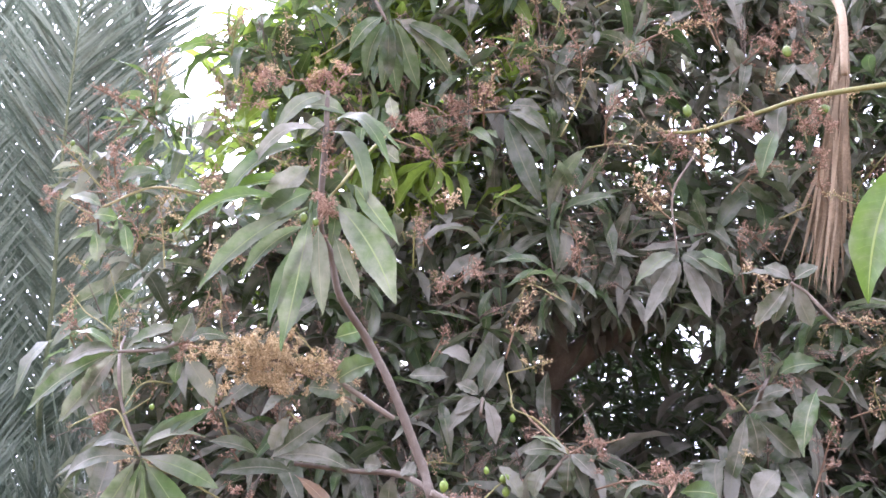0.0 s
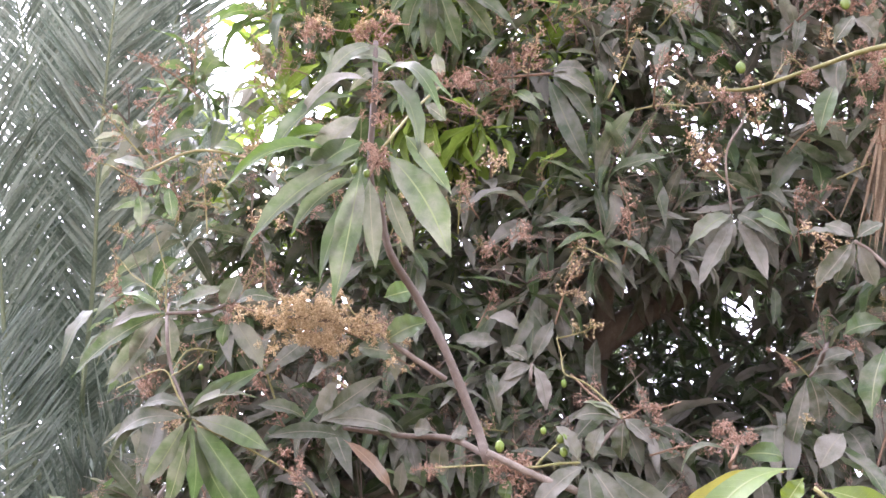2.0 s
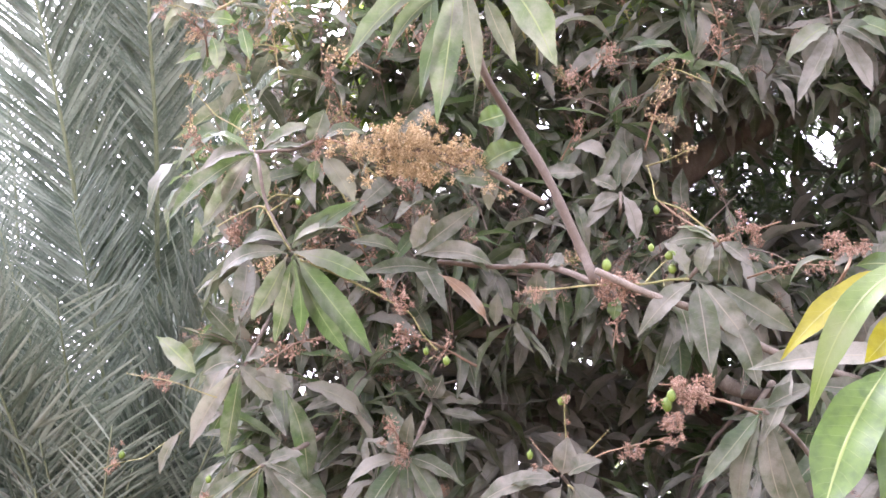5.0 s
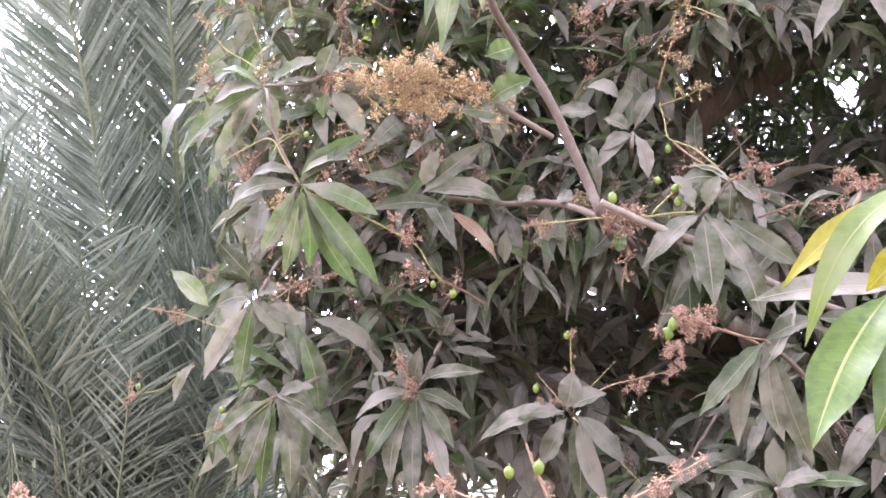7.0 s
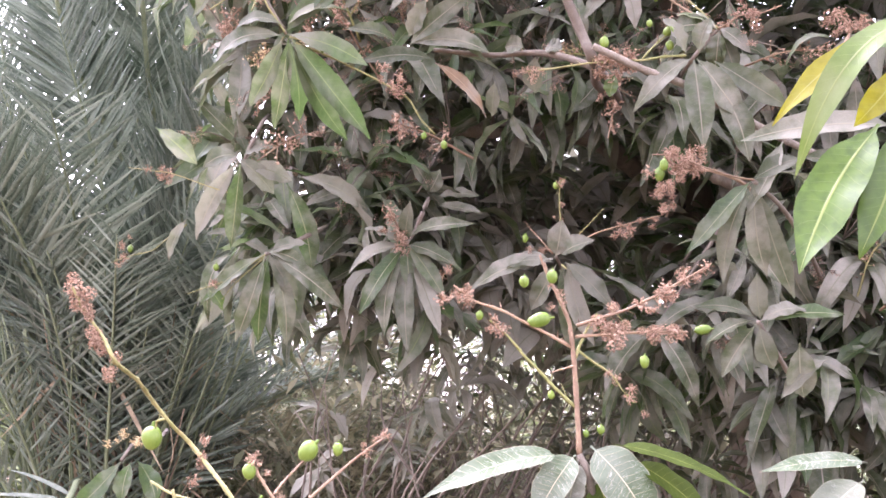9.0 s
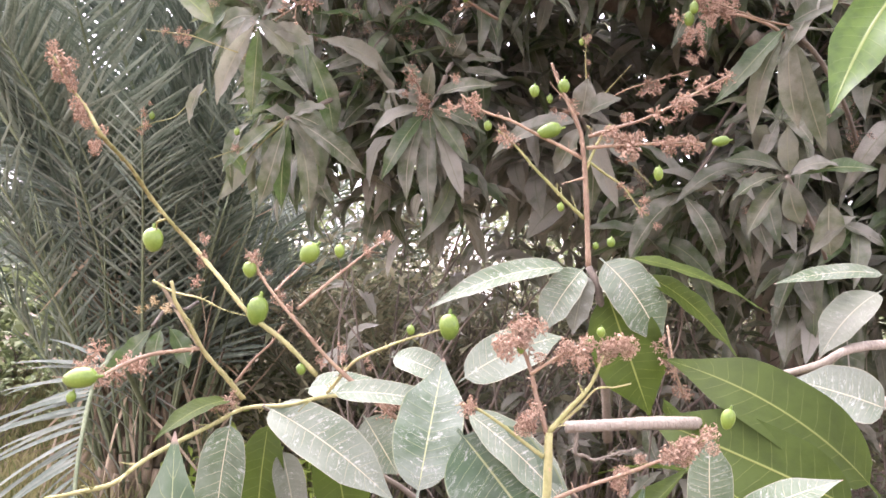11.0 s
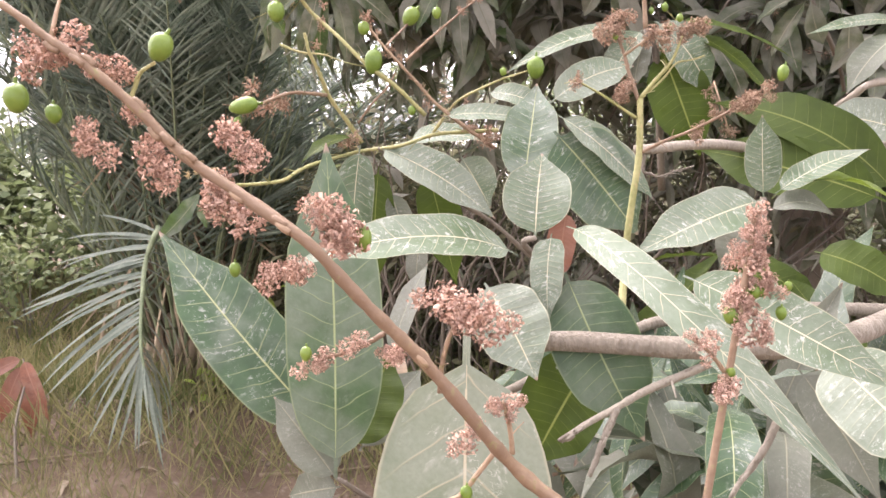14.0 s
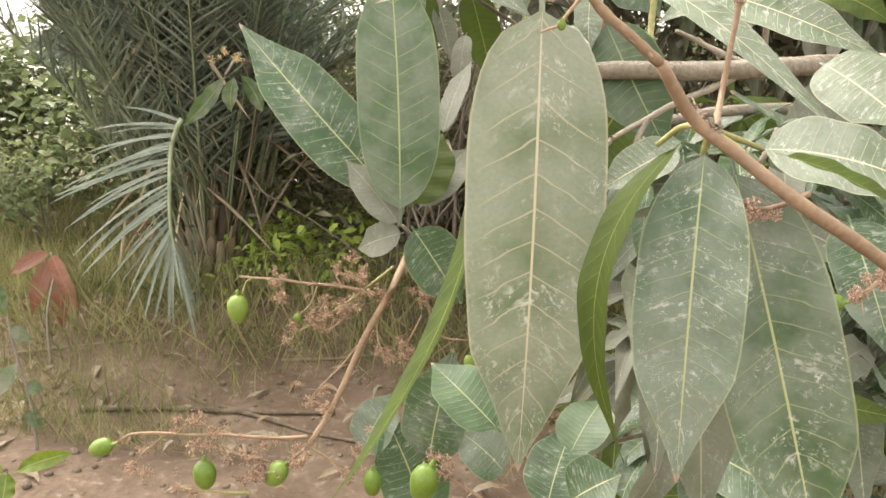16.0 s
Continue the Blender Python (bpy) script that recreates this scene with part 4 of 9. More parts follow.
s = shoot(far_tree, [(0.424, 2.507, 1.902), (0.295, 1.971, 1.862), (0.238, 1.831, 1.875), (0.166, 1.778, 1.887), (0.098, 1.740, 1.882)], 0.0040, 0.0020, "pink", "hanging panicle with pink florets and one fruit")
tufts(s, (0.079, 1.737, 1.880), (0.160, 1.774, 1.895), 12, 0.0131, "russet_airy")
tufts(s, (0.095, 1.745, 1.854), (0.101, 1.775, 1.811), 6, 0.0090, "russet_airy")
fruit(s, (0.078, 1.738, 1.869), 0.0094, 1.2, 0)
s = shoot(far_tree, [(0.054, 2.854, 2.580), (0.035, 2.401, 2.447), (0.036, 2.393, 2.494)], 0.0059, 0.0045, "twig", "shoot end with paired dusty leaves")
leaf(s, (0.033, 2.394, 2.491), (-0.049, 2.402, 2.397), 0.046, 0.08, (-0.30, -0.95, 0.08), "old")
leaf(s, (0.037, 2.394, 2.488), (-0.037, 2.394, 2.442), 0.043, 0.08, (-0.20, -0.95, 0.23), "old")
leaf(s, (0.026, 2.394, 2.499), (-0.041, 2.382, 2.525), 0.044, 0.10, (0.31, -0.93, 0.21), "old")
leaf(s, (0.040, 2.392, 2.499), (0.087, 2.373, 2.612), 0.043, 0.08, (-0.34, -0.94, -0.11), "old")
leaf(s, (0.040, 2.392, 2.491), (0.080, 2.407, 2.373), 0.041, 0.05, (0.33, -0.91, -0.24), "inner")
leaf(s, (-0.057, 2.379, 2.544), (-0.173, 2.369, 2.533), 0.051, 0.08, (0.08, -0.97, 0.22), "old")
leaf(s, (0.001, 2.384, 2.582), (-0.089, 2.369, 2.608), 0.047, 0.10, (0.27, -0.93, 0.24), "old")
s = shoot(far_tree, [(0.243, 2.895, 2.365), (0.199, 2.338, 2.254), (0.247, 2.299, 2.316), (0.262, 2.291, 2.331)], 0.0056, 0.0042, "twig", "shoot end with dusty leaves and a red-brown panicle")
leaf(s, (0.262, 2.291, 2.331), (0.142, 2.327, 2.336), 0.048, 0.12, (0.08, -0.96, 0.25), "old")
leaf(s, (0.263, 2.292, 2.328), (0.168, 2.310, 2.375), 0.029, 0.10, (0.35, -0.80, 0.49), "fresh")
leaf(s, (0.266, 2.290, 2.328), (0.264, 2.323, 2.238), 0.049, 0.08, (-0.54, -0.81, -0.25), "old")
leaf(s, (0.269, 2.289, 2.328), (0.315, 2.312, 2.223), 0.043, 0.05, (0.30, -0.92, -0.23), "old")
leaf(s, (0.266, 2.289, 2.334), (0.337, 2.282, 2.271), 0.040, 0.08, (0.32, -0.95, -0.05), "old")
stalk(s, [(0.262, 2.291, 2.334), (0.179, 2.301, 2.417), (0.118, 2.312, 2.449), (0.096, 2.316, 2.542)], 0.0042, 0.0028, "lemon")
stalk(s, [(0.266, 2.289, 2.334), (0.310, 2.269, 2.359), (0.398, 2.248, 2.375)], 0.0040, 0.0027, "pink")
tufts(s, (0.297, 2.273, 2.352), (0.360, 2.255, 2.369), 7, 0.0156, "russet_airy")
tufts(s, (0.272, 2.285, 2.341), (0.361, 2.267, 2.296), 5, 0.0085, "russet_airy")
fruit(s, (0.119, 2.315, 2.420), 0.0084, 1.2, 0)
s = shoot(far_tree, [(0.571, 2.463, 2.279), (0.435, 1.953, 2.160), (0.460, 1.972, 2.213), (0.442, 1.961, 2.238)], 0.0046, 0.0023, "pink", "panicle with a green curled leaf")
tufts(s, (0.421, 1.959, 2.242), (0.477, 1.974, 2.214), 8, 0.0154, "russet_airy")
leaf(s, (0.467, 1.982, 2.192), (0.556, 2.008, 2.198), 0.043, 0.20, (0.13, -0.98, 0.17), "fresh")
leaf(s, (0.444, 1.977, 2.195), (0.352, 2.026, 2.153), 0.021, 0.20, (-0.40, -0.63, 0.66), "mid")
s = shoot(far_tree, [(0.753, 1.979, 1.986), (0.568, 1.589, 1.951), (0.500, 1.527, 1.996), (0.452, 1.514, 2.035)], 0.0050, 0.0034, "lemon", "spray of glossy young yellow-green leaves")
leaf(s, (0.441, 1.620, 2.079), (0.240, 1.640, 1.934), 0.045, 0.14, (-0.43, -0.82, 0.37), "yellow", "yellow leaf lit from behind")
leaf(s, (0.451, 1.517, 2.025), (0.414, 1.555, 1.849), 0.062, 0.04, (-0.54, -0.81, -0.24), "bright")
leaf(s, (0.437, 1.511, 2.048), (0.408, 1.526, 2.003), 0.031, 0.10, (-0.52, -0.85, 0.06), "lime")
leaf(s, (0.463, 1.515, 2.033), (0.582, 1.532, 1.994), 0.042, 0.12, (0.22, -0.97, 0.08), "lime")
leaf(s, (0.472, 1.525, 2.003), (0.549, 1.552, 1.912), 0.047, 0.08, (0.23, -0.94, -0.24), "lime")
leaf(s, (0.460, 1.534, 1.970), (0.515, 1.565, 1.841), 0.055, 0.05, (0.07, -0.92, -0.39), "bright")
leaf(s, (0.427, 1.608, 2.024), (0.361, 1.634, 1.934), 0.043, 0.05, (-0.45, -0.89, 0.02), "yellow", "yellow leaf lit from behind")
leaf(s, (0.693, 1.289, 2.598), (0.637, 1.371, 2.373), 0.067, 0.05, (-0.57, -0.78, -0.28), "bright")
leaf(s, (0.428, 1.520, 2.062), (0.249, 1.540, 1.829), 0.044, 0.24, (-0.36, -0.88, 0.30), "pale", "pale green leaf")
leaf(s, (0.381, 1.583, 1.926), (0.248, 1.503, 1.687), 0.080, 0.04, (-0.42, -0.90, 0.13), "bright")
leaf(s, (0.415, 1.582, 1.922), (0.334, 1.523, 1.715), 0.064, 0.04, (-0.44, -0.90, 0.04), "bright")
leaf(s, (0.462, 1.733, 1.962), (0.218, 1.793, 1.943), 0.052, 0.06, (-0.39, -0.82, 0.42), "old")
s = shoot(far_tree, [(-0.478, 2.753, 1.982), (-0.427, 2.385, 1.902), (-0.447, 2.372, 1.838), (-0.461, 2.304, 1.784)], 0.0067, 0.0053, "twig", "whorl of long taupe leaves round a panicle")
leaf(s, (-0.461, 2.304, 1.784), (-0.587, 2.265, 1.708), 0.042, 0.14, (-0.26, -0.82, 0.51), "old")
leaf(s, (-0.461, 2.305, 1.782), (-0.557, 2.273, 1.605), 0.045, 0.08, (-0.26, -0.96, 0.07), "mid")
leaf(s, (-0.456, 2.306, 1.782), (-0.435, 2.310, 1.666), 0.041, 0.05, (0.27, -0.95, -0.16), "mid")
leaf(s, (-0.453, 2.305, 1.785), (-0.353, 2.299, 1.659), 0.044, 0.10, (0.52, -0.85, 0.11), "mid")
leaf(s, (-0.454, 2.304, 1.787), (-0.315, 2.286, 1.729), 0.045, 0.12, (0.40, -0.80, 0.44), "old")
leaf(s, (-0.460, 2.302, 1.792), (-0.437, 2.217, 1.884), 0.039, 0.05, (-0.24, -0.96, -0.17), "old")
leaf(s, (-0.453, 2.299, 1.799), (-0.284, 2.228, 1.835), 0.038, 0.10, (-0.07, -0.82, 0.56), "old")
leaf(s, (-0.468, 2.302, 1.791), (-0.554, 2.251, 1.817), 0.039, 0.10, (0.32, -0.65, 0.69), "old")
leaf(s, (-0.467, 2.308, 1.771), (-0.492, 2.283, 1.557), 0.048, 0.05, (-0.24, -0.96, -0.11), "old")
leaf(s, (-0.452, 2.312, 1.758), (-0.434, 2.285, 1.523), 0.046, 0.05, (-0.06, -0.98, -0.19), "old")
leaf(s, (-0.446, 2.312, 1.759), (-0.357, 2.289, 1.569), 0.043, 0.05, (0.57, -0.82, 0.01), "inner")
stalk(s, [(-0.461, 2.304, 1.784), (-0.483, 2.264, 1.843), (-0.511, 2.236, 1.860)], 0.0041, 0.0027, "pink")
tufts(s, (-0.500, 2.247, 1.854), (-0.454, 2.308, 1.772), 9, 0.0157, "russet_airy")
tufts(s, (-0.519, 2.278, 1.806), (-0.375, 2.307, 1.711), 6, 0.0115, "russet_airy")
s = shoot(far_tree, [(-0.770, 2.803, 1.894), (-0.700, 2.409, 1.831), (-0.754, 2.299, 1.772), (-0.789, 2.241, 1.742)], 0.0069, 0.0055, "twig", "whorl of long taupe leaves with thin fruit stalks")
leaf(s, (-0.783, 2.244, 1.739), (-0.809, 2.294, 1.524), 0.045, 0.04, (0.07, -0.98, -0.18), "mid")
leaf(s, (-0.777, 2.247, 1.739), (-0.743, 2.310, 1.524), 0.047, 0.05, (0.58, -0.81, -0.07), "old")
leaf(s, (-0.789, 2.241, 1.738), (-0.864, 2.285, 1.526), 0.047, 0.08, (-0.04, -0.99, -0.12), "old")
leaf(s, (-0.777, 2.245, 1.743), (-0.616, 2.350, 1.623), 0.049, 0.08, (0.42, -0.87, 0.26), "old")
leaf(s, (-0.783, 2.243, 1.743), (-0.718, 2.302, 1.635), 0.044, 0.06, (0.60, -0.78, 0.18), "old")
leaf(s, (-0.789, 2.237, 1.749), (-0.691, 2.303, 1.706), 0.038, 0.10, (0.38, -0.79, 0.48), "old")
leaf(s, (-0.796, 2.238, 1.741), (-0.953, 2.263, 1.609), 0.041, 0.06, (-0.22, -0.94, 0.25), "mid")
leaf(s, (-0.777, 2.243, 1.750), (-0.693, 2.283, 1.774), 0.039, 0.10, (-0.03, -0.83, 0.55), "old")
stalk(s, [(-0.789, 2.241, 1.742), (-0.896, 2.242, 1.669), (-0.984, 2.256, 1.638)], 0.0027, 0.0014, "lemon")
stalk(s, [(-0.791, 2.242, 1.735), (-0.841, 2.243, 1.689), (-0.896, 2.256, 1.628)], 0.0027, 0.0014, "lemon")
tufts(s, (-0.924, 2.247, 1.652), (-0.855, 2.241, 1.687), 5, 0.0100, "russet_airy")
fruit(s, (-0.905, 2.226, 1.704), 0.0081, 1.0, 0)
leaf(s, (-0.931, 2.248, 1.651), (-0.895, 2.265, 1.602), 0.033, 0.10, (0.65, -0.71, 0.26), "fresh")
s = shoot(far_tree, [(-0.071, 2.854, 1.756), (-0.074, 2.444, 1.748), (-0.094, 2.172, 1.762)], 0.0051, 0.0038, "twig", "whorl of grey leaves with rising flower spikes")
leaf(s, (-0.094, 2.172, 1.762), (-0.085, 2.137, 1.841), 0.053, 0.10, (-0.26, -0.95, -0.14), "old")
leaf(s, (-0.100, 2.179, 1.756), (-0.296, 2.283, 1.678), 0.054, 0.08, (-0.18, -0.82, 0.55), "old")
leaf(s, (-0.100, 2.181, 1.749), (-0.212, 2.240, 1.736), 0.051, 0.08, (0.02, -0.80, 0.59), "old")
leaf(s, (-0.093, 2.179, 1.743), (-0.147, 2.232, 1.640), 0.045, 0.06, (-0.32, -0.95, 0.05), "old")
leaf(s, (-0.081, 2.172, 1.744), (-0.060, 2.218, 1.561), 0.047, 0.05, (0.13, -0.97, -0.19), "old")
leaf(s, (-0.075, 2.167, 1.750), (0.032, 2.159, 1.655), 0.045, 0.06, (0.40, -0.91, 0.13), "old")
leaf(s, (-0.082, 2.165, 1.763), (-0.012, 2.108, 1.795), 0.045, 0.10, (-0.19, -0.86, 0.47), "old")
leaf(s, (-0.069, 2.165, 1.744), (0.000, 2.201, 1.567), 0.043, 0.05, (0.21, -0.97, -0.16), "old")
stalk(s, [(-0.088, 2.167, 1.768), (-0.088, 2.138, 1.841), (-0.092, 2.114, 1.924)], 0.0037, 0.0012, "lemon")
stalk(s, [(-0.083, 2.162, 1.774), (-0.002, 2.093, 1.812), (0.119, 2.047, 1.845)], 0.0036, 0.0012, "pink")
stalk(s, [(-0.076, 2.154, 1.780), (-0.037, 2.113, 1.817), (0.001, 2.071, 1.857)], 0.0024, 0.0012, "lemon")
stalk(s, [(-0.081, 2.172, 1.744), (-0.006, 2.157, 1.688), (0.069, 2.167, 1.616)], 0.0037, 0.0012, "lemon")
stalk(s, [(-0.101, 2.174, 1.767), (-0.146, 2.182, 1.815), (-0.167, 2.184, 1.839)], 0.0025, 0.0013, "pink")
tufts(s, (-0.092, 2.141, 1.840), (-0.092, 2.114, 1.924), 6, 0.0078, "russet_airy")
tufts(s, (0.011, 2.092, 1.801), (0.130, 2.046, 1.846), 9, 0.0112, "russet_airy")
tufts(s, (-0.151, 2.202, 1.766), (-0.101, 2.170, 1.780), 5, 0.0106, "russet_airy")
fruit(s, (-0.165, 2.197, 1.802), 0.0076, 1.2, 0)
fruit(s, (-0.101, 2.123, 1.913), 0.0074, 1.0, 0)
s = shoot(far_tree, [(0.596, 2.605, 1.770), (0.410, 2.027, 1.771), (0.320, 1.881, 1.837), (0.247, 1.797, 1.874)], 0.0051, 0.0041, "twig", "shoot of long hanging grey-green leaves")
leaf(s, (0.248, 1.797, 1.868), (0.286, 1.852, 1.710), 0.039, 0.04, (-0.07, -0.97, -0.23), "old")
leaf(s, (0.253, 1.801, 1.864), (0.341, 1.880, 1.675), 0.039, 0.04, (0.05, -0.97, -0.22), "old")
leaf(s, (0.242, 1.794, 1.868), (0.206, 1.834, 1.694), 0.035, 0.06, (-0.43, -0.90, -0.04), "old")
leaf(s, (0.247, 1.797, 1.878), (0.334, 1.836, 1.926), 0.039, 0.10, (-0.17, -0.88, 0.44), "old")
leaf(s, (0.242, 1.794, 1.873), (0.132, 1.787, 1.736), 0.038, 0.06, (-0.45, -0.84, 0.31), "mid")
leaf(s, (0.302, 1.827, 1.954), (0.236, 1.798, 1.813), 0.036, 0.06, (-0.52, -0.84, 0.15), "old")
leaf(s, (0.334, 1.836, 1.926), (0.450, 1.864, 1.926), 0.039, 0.08, (0.14, -0.93, 0.33), "old")
stalk(s, [(0.247, 1.796, 1.876), (0.169, 1.746, 1.881), (0.100, 1.717, 1.900), (0.062, 1.717, 1.899)], 0.0029, 0.0020, "pink")
tufts(s, (0.082, 1.709, 1.880), (0.138, 1.735, 1.908), 9, 0.0121, "russet_airy")
tufts(s, (0.086, 1.709, 1.851), (0.095, 1.721, 1.820), 5, 0.0080, "russet_airy")
fruit(s, (0.082, 1.709, 1.880), 0.0077, 1.2, 0)
s = shoot(far_tree, [(0.585, 2.749, 1.453), (0.409, 2.151, 1.521), (0.320, 1.955, 1.591), (0.278, 1.879, 1.630)], 0.0053, 0.0043, "twig", "whorl of broad dusty leaves low in the crown")
leaf(s, (0.281, 1.877, 1.635), (0.265, 1.842, 1.718), 0.036, 0.06, (0.09, -0.98, -0.19), "old")
leaf(s, (0.281, 1.879, 1.631), (0.373, 1.894, 1.657), 0.033, 0.10, (-0.13, -0.74, 0.66), "old")
leaf(s, (0.283, 1.880, 1.629), (0.437, 1.911, 1.652), 0.036, 0.10, (-0.04, -0.66, 0.75), "mid")
leaf(s, (0.279, 1.880, 1.625), (0.316, 1.916, 1.547), 0.040, 0.08, (0.02, -0.97, -0.24), "old")
leaf(s, (0.273, 1.879, 1.624), (0.222, 1.911, 1.524), 0.036, 0.06, (-0.45, -0.88, 0.16), "old")
leaf(s, (0.268, 1.876, 1.631), (0.186, 1.882, 1.582), 0.033, 0.10, (-0.36, -0.65, 0.67), "old")
leaf(s, (0.273, 1.876, 1.634), (0.161, 1.846, 1.651), 0.033, 0.10, (0.22, -0.77, 0.59), "old")
leaf(s, (0.358, 1.908, 1.596), (0.381, 1.959, 1.494), 0.053, 0.05, (-0.03, -0.98, -0.21), "old")
leaf(s, (0.413, 1.931, 1.569), (0.338, 1.948, 1.491), 0.034, 0.08, (-0.46, -0.77, 0.44), "old")
s = shoot(far_tree, [(-0.378, 2.967, 2.091), (-0.365, 2.624, 2.024), (-0.445, 2.518, 1.984), (-0.468, 2.470, 1.944)], 0.0044, 0.0029, "twig", "twig with flat spread taupe leaves")
leaf(s, (-0.436, 2.481, 1.948), (-0.408, 2.463, 2.007), 0.051, 0.05, (-0.25, -0.97, -0.01), "old")
leaf(s, (-0.420, 2.492, 1.936), (-0.305, 2.521, 1.949), 0.035, 0.06, (0.06, -0.81, 0.58), "old")
leaf(s, (-0.419, 2.499, 1.915), (-0.295, 2.535, 1.906), 0.035, 0.06, (0.20, -0.78, 0.60), "old")
leaf(s, (-0.436, 2.481, 1.948), (-0.484, 2.426, 2.025), 0.044, 0.05, (0.51, -0.86, 0.06), "old")
s = shoot(far_tree, [(-0.970, 2.686, 2.198), (-0.836, 2.264, 2.064), (-0.855, 2.222, 1.965)], 0.0056, 0.0042, "twig", "shoot end with drooping grey leaves")
leaf(s, (-0.868, 2.216, 1.963), (-0.990, 2.291, 1.775), 0.049, 0.06, (0.07, -0.99, -0.14), "old")
leaf(s, (-0.867, 2.213, 1.970), (-0.792, 2.281, 1.894), 0.054, 0.08, (0.53, -0.80, 0.28), "old")
leaf(s, (-0.861, 2.219, 1.964), (-0.903, 2.305, 1.757), 0.044, 0.05, (0.04, -0.98, -0.17), "mid")
leaf(s, (-0.868, 2.212, 1.976), (-0.942, 2.185, 1.938), 0.048, 0.10, (-0.07, -0.95, 0.32), "old")
leaf(s, (-0.856, 2.218, 1.978), (-0.779, 2.247, 2.006), 0.042, 0.12, (-0.05, -0.84, 0.54), "old")
leaf(s, (-0.765, 2.284, 1.926), (-0.713, 2.388, 1.710), 0.056, 0.05, (0.51, -0.86, -0.05), "mid")
leaf(s, (-0.740, 2.290, 1.944), (-0.580, 2.400, 1.881), 0.048, 0.10, (0.32, -0.90, 0.29), "old")
leaf(s, (-0.842, 2.231, 1.954), (-0.753, 2.290, 1.929), 0.052, 0.08, (0.29, -0.91, 0.29), "inner")
leaf(s, (-1.014, 2.072, 2.007), (-0.920, 2.106, 1.931), 0.047, 0.05, (0.43, -0.88, 0.21), "fresh")
stalk(s, [(-0.868, 2.245, 1.882), (-1.005, 2.172, 1.918), (-1.126, 2.179, 1.932)], 0.0028, 0.0013, "lemon")
tufts(s, (-1.061, 2.168, 1.921), (-1.005, 2.174, 1.911), 5, 0.0114, "russet_airy")
leaf(s, (-0.921, 2.075, 1.800), (-0.974, 2.117, 1.706), 0.029, 0.05, (-0.23, -0.97, -0.02), "old")
stalk(s, [(-1.005, 2.261, 1.808), (-1.138, 2.362, 1.749), (-1.259, 2.382, 1.714)], 0.0029, 0.0014, "lemon")
tufts(s, (-1.252, 2.382, 1.714), (-1.187, 2.360, 1.774), 5, 0.0094, "russet_airy")
fruit(s, (-1.206, 2.375, 1.751), 0.0089, 1.0, 0)
s = shoot(far_tree, [(0.690, 2.560, 3.443), (0.577, 2.241, 3.175), (0.533, 2.239, 3.072), (0.553, 2.291, 2.922)], 0.0038, 0.0030, "twig", "hanging twig with a tuft of pale leaves")
leaf(s, (0.550, 2.292, 2.919), (0.435, 2.295, 2.815), 0.052, 0.14, (-0.31, -0.95, 0.03), "fresh")
leaf(s, (0.550, 2.294, 2.915), (0.490, 2.311, 2.800), 0.056, 0.08, (-0.40, -0.90, -0.18), "old")
leaf(s, (0.554, 2.294, 2.915), (0.535, 2.313, 2.778), 0.055, 0.05, (-0.45, -0.82, -0.35), "old")
leaf(s, (0.565, 2.292, 2.919), (0.661, 2.249, 2.809), 0.051, 0.16, (0.22, -0.94, -0.25), "old")
leaf(s, (0.558, 2.296, 2.910), (0.454, 2.281, 2.694), 0.048, 0.05, (-0.45, -0.88, -0.17), "old")
leaf(s, (0.565, 2.297, 2.908), (0.626, 2.259, 2.715), 0.048, 0.05, (0.20, -0.90, -0.38), "inner")
leaf(s, (0.580, 2.293, 2.915), (0.682, 2.212, 2.827), 0.045, 0.10, (0.19, -0.97, -0.16), "fresh")
s = shoot(far_tree, [(1.146, 2.706, 2.920), (0.895, 2.158, 2.700), (0.833, 2.117, 2.739), (0.789, 2.102, 2.760)], 0.0057, 0.0042, "twig", "whorl of silvery dusty leaves")
leaf(s, (0.789, 2.102, 2.760), (0.720, 2.196, 2.672), 0.048, 0.08, (-0.47, -0.88, -0.02), "old")
leaf(s, (0.793, 2.103, 2.757), (0.759, 2.170, 2.673), 0.051, 0.06, (-0.54, -0.83, -0.16), "old")
leaf(s, (0.787, 2.100, 2.762), (0.684, 2.177, 2.809), 0.031, 0.10, (0.13, -0.92, 0.36), "old")
leaf(s, (0.789, 2.099, 2.766), (0.725, 2.107, 2.804), 0.043, 0.10, (0.27, -0.96, 0.04), "old")
leaf(s, (0.796, 2.098, 2.767), (0.858, 2.092, 2.806), 0.042, 0.10, (-0.33, -0.91, 0.24), "old")
leaf(s, (0.796, 2.104, 2.755), (0.855, 2.169, 2.672), 0.044, 0.05, (0.03, -0.88, -0.47), "old")
s = shoot(far_tree, [(0.939, 2.767, 2.756), (0.762, 2.284, 2.552), (0.749, 2.309, 2.513), (0.727, 2.321, 2.484)], 0.0058, 0.0043, "twig", "twig with hanging dusty leaves and a dry panicle")
leaf(s, (0.727, 2.321, 2.484), (0.757, 2.369, 2.381), 0.045, 0.05, (-0.15, -0.85, -0.50), "old")
leaf(s, (0.719, 2.322, 2.480), (0.679, 2.390, 2.292), 0.044, 0.05, (-0.46, -0.83, -0.32), "old")
leaf(s, (0.734, 2.318, 2.492), (0.832, 2.287, 2.544), 0.046, 0.10, (-0.39, -0.81, 0.44), "old")
leaf(s, (0.735, 2.321, 2.485), (0.821, 2.322, 2.494), 0.046, 0.10, (0.02, -0.95, 0.30), "old")
leaf(s, (0.749, 2.327, 2.473), (0.877, 2.403, 2.401), 0.053, 0.06, (0.18, -0.93, -0.33), "old")
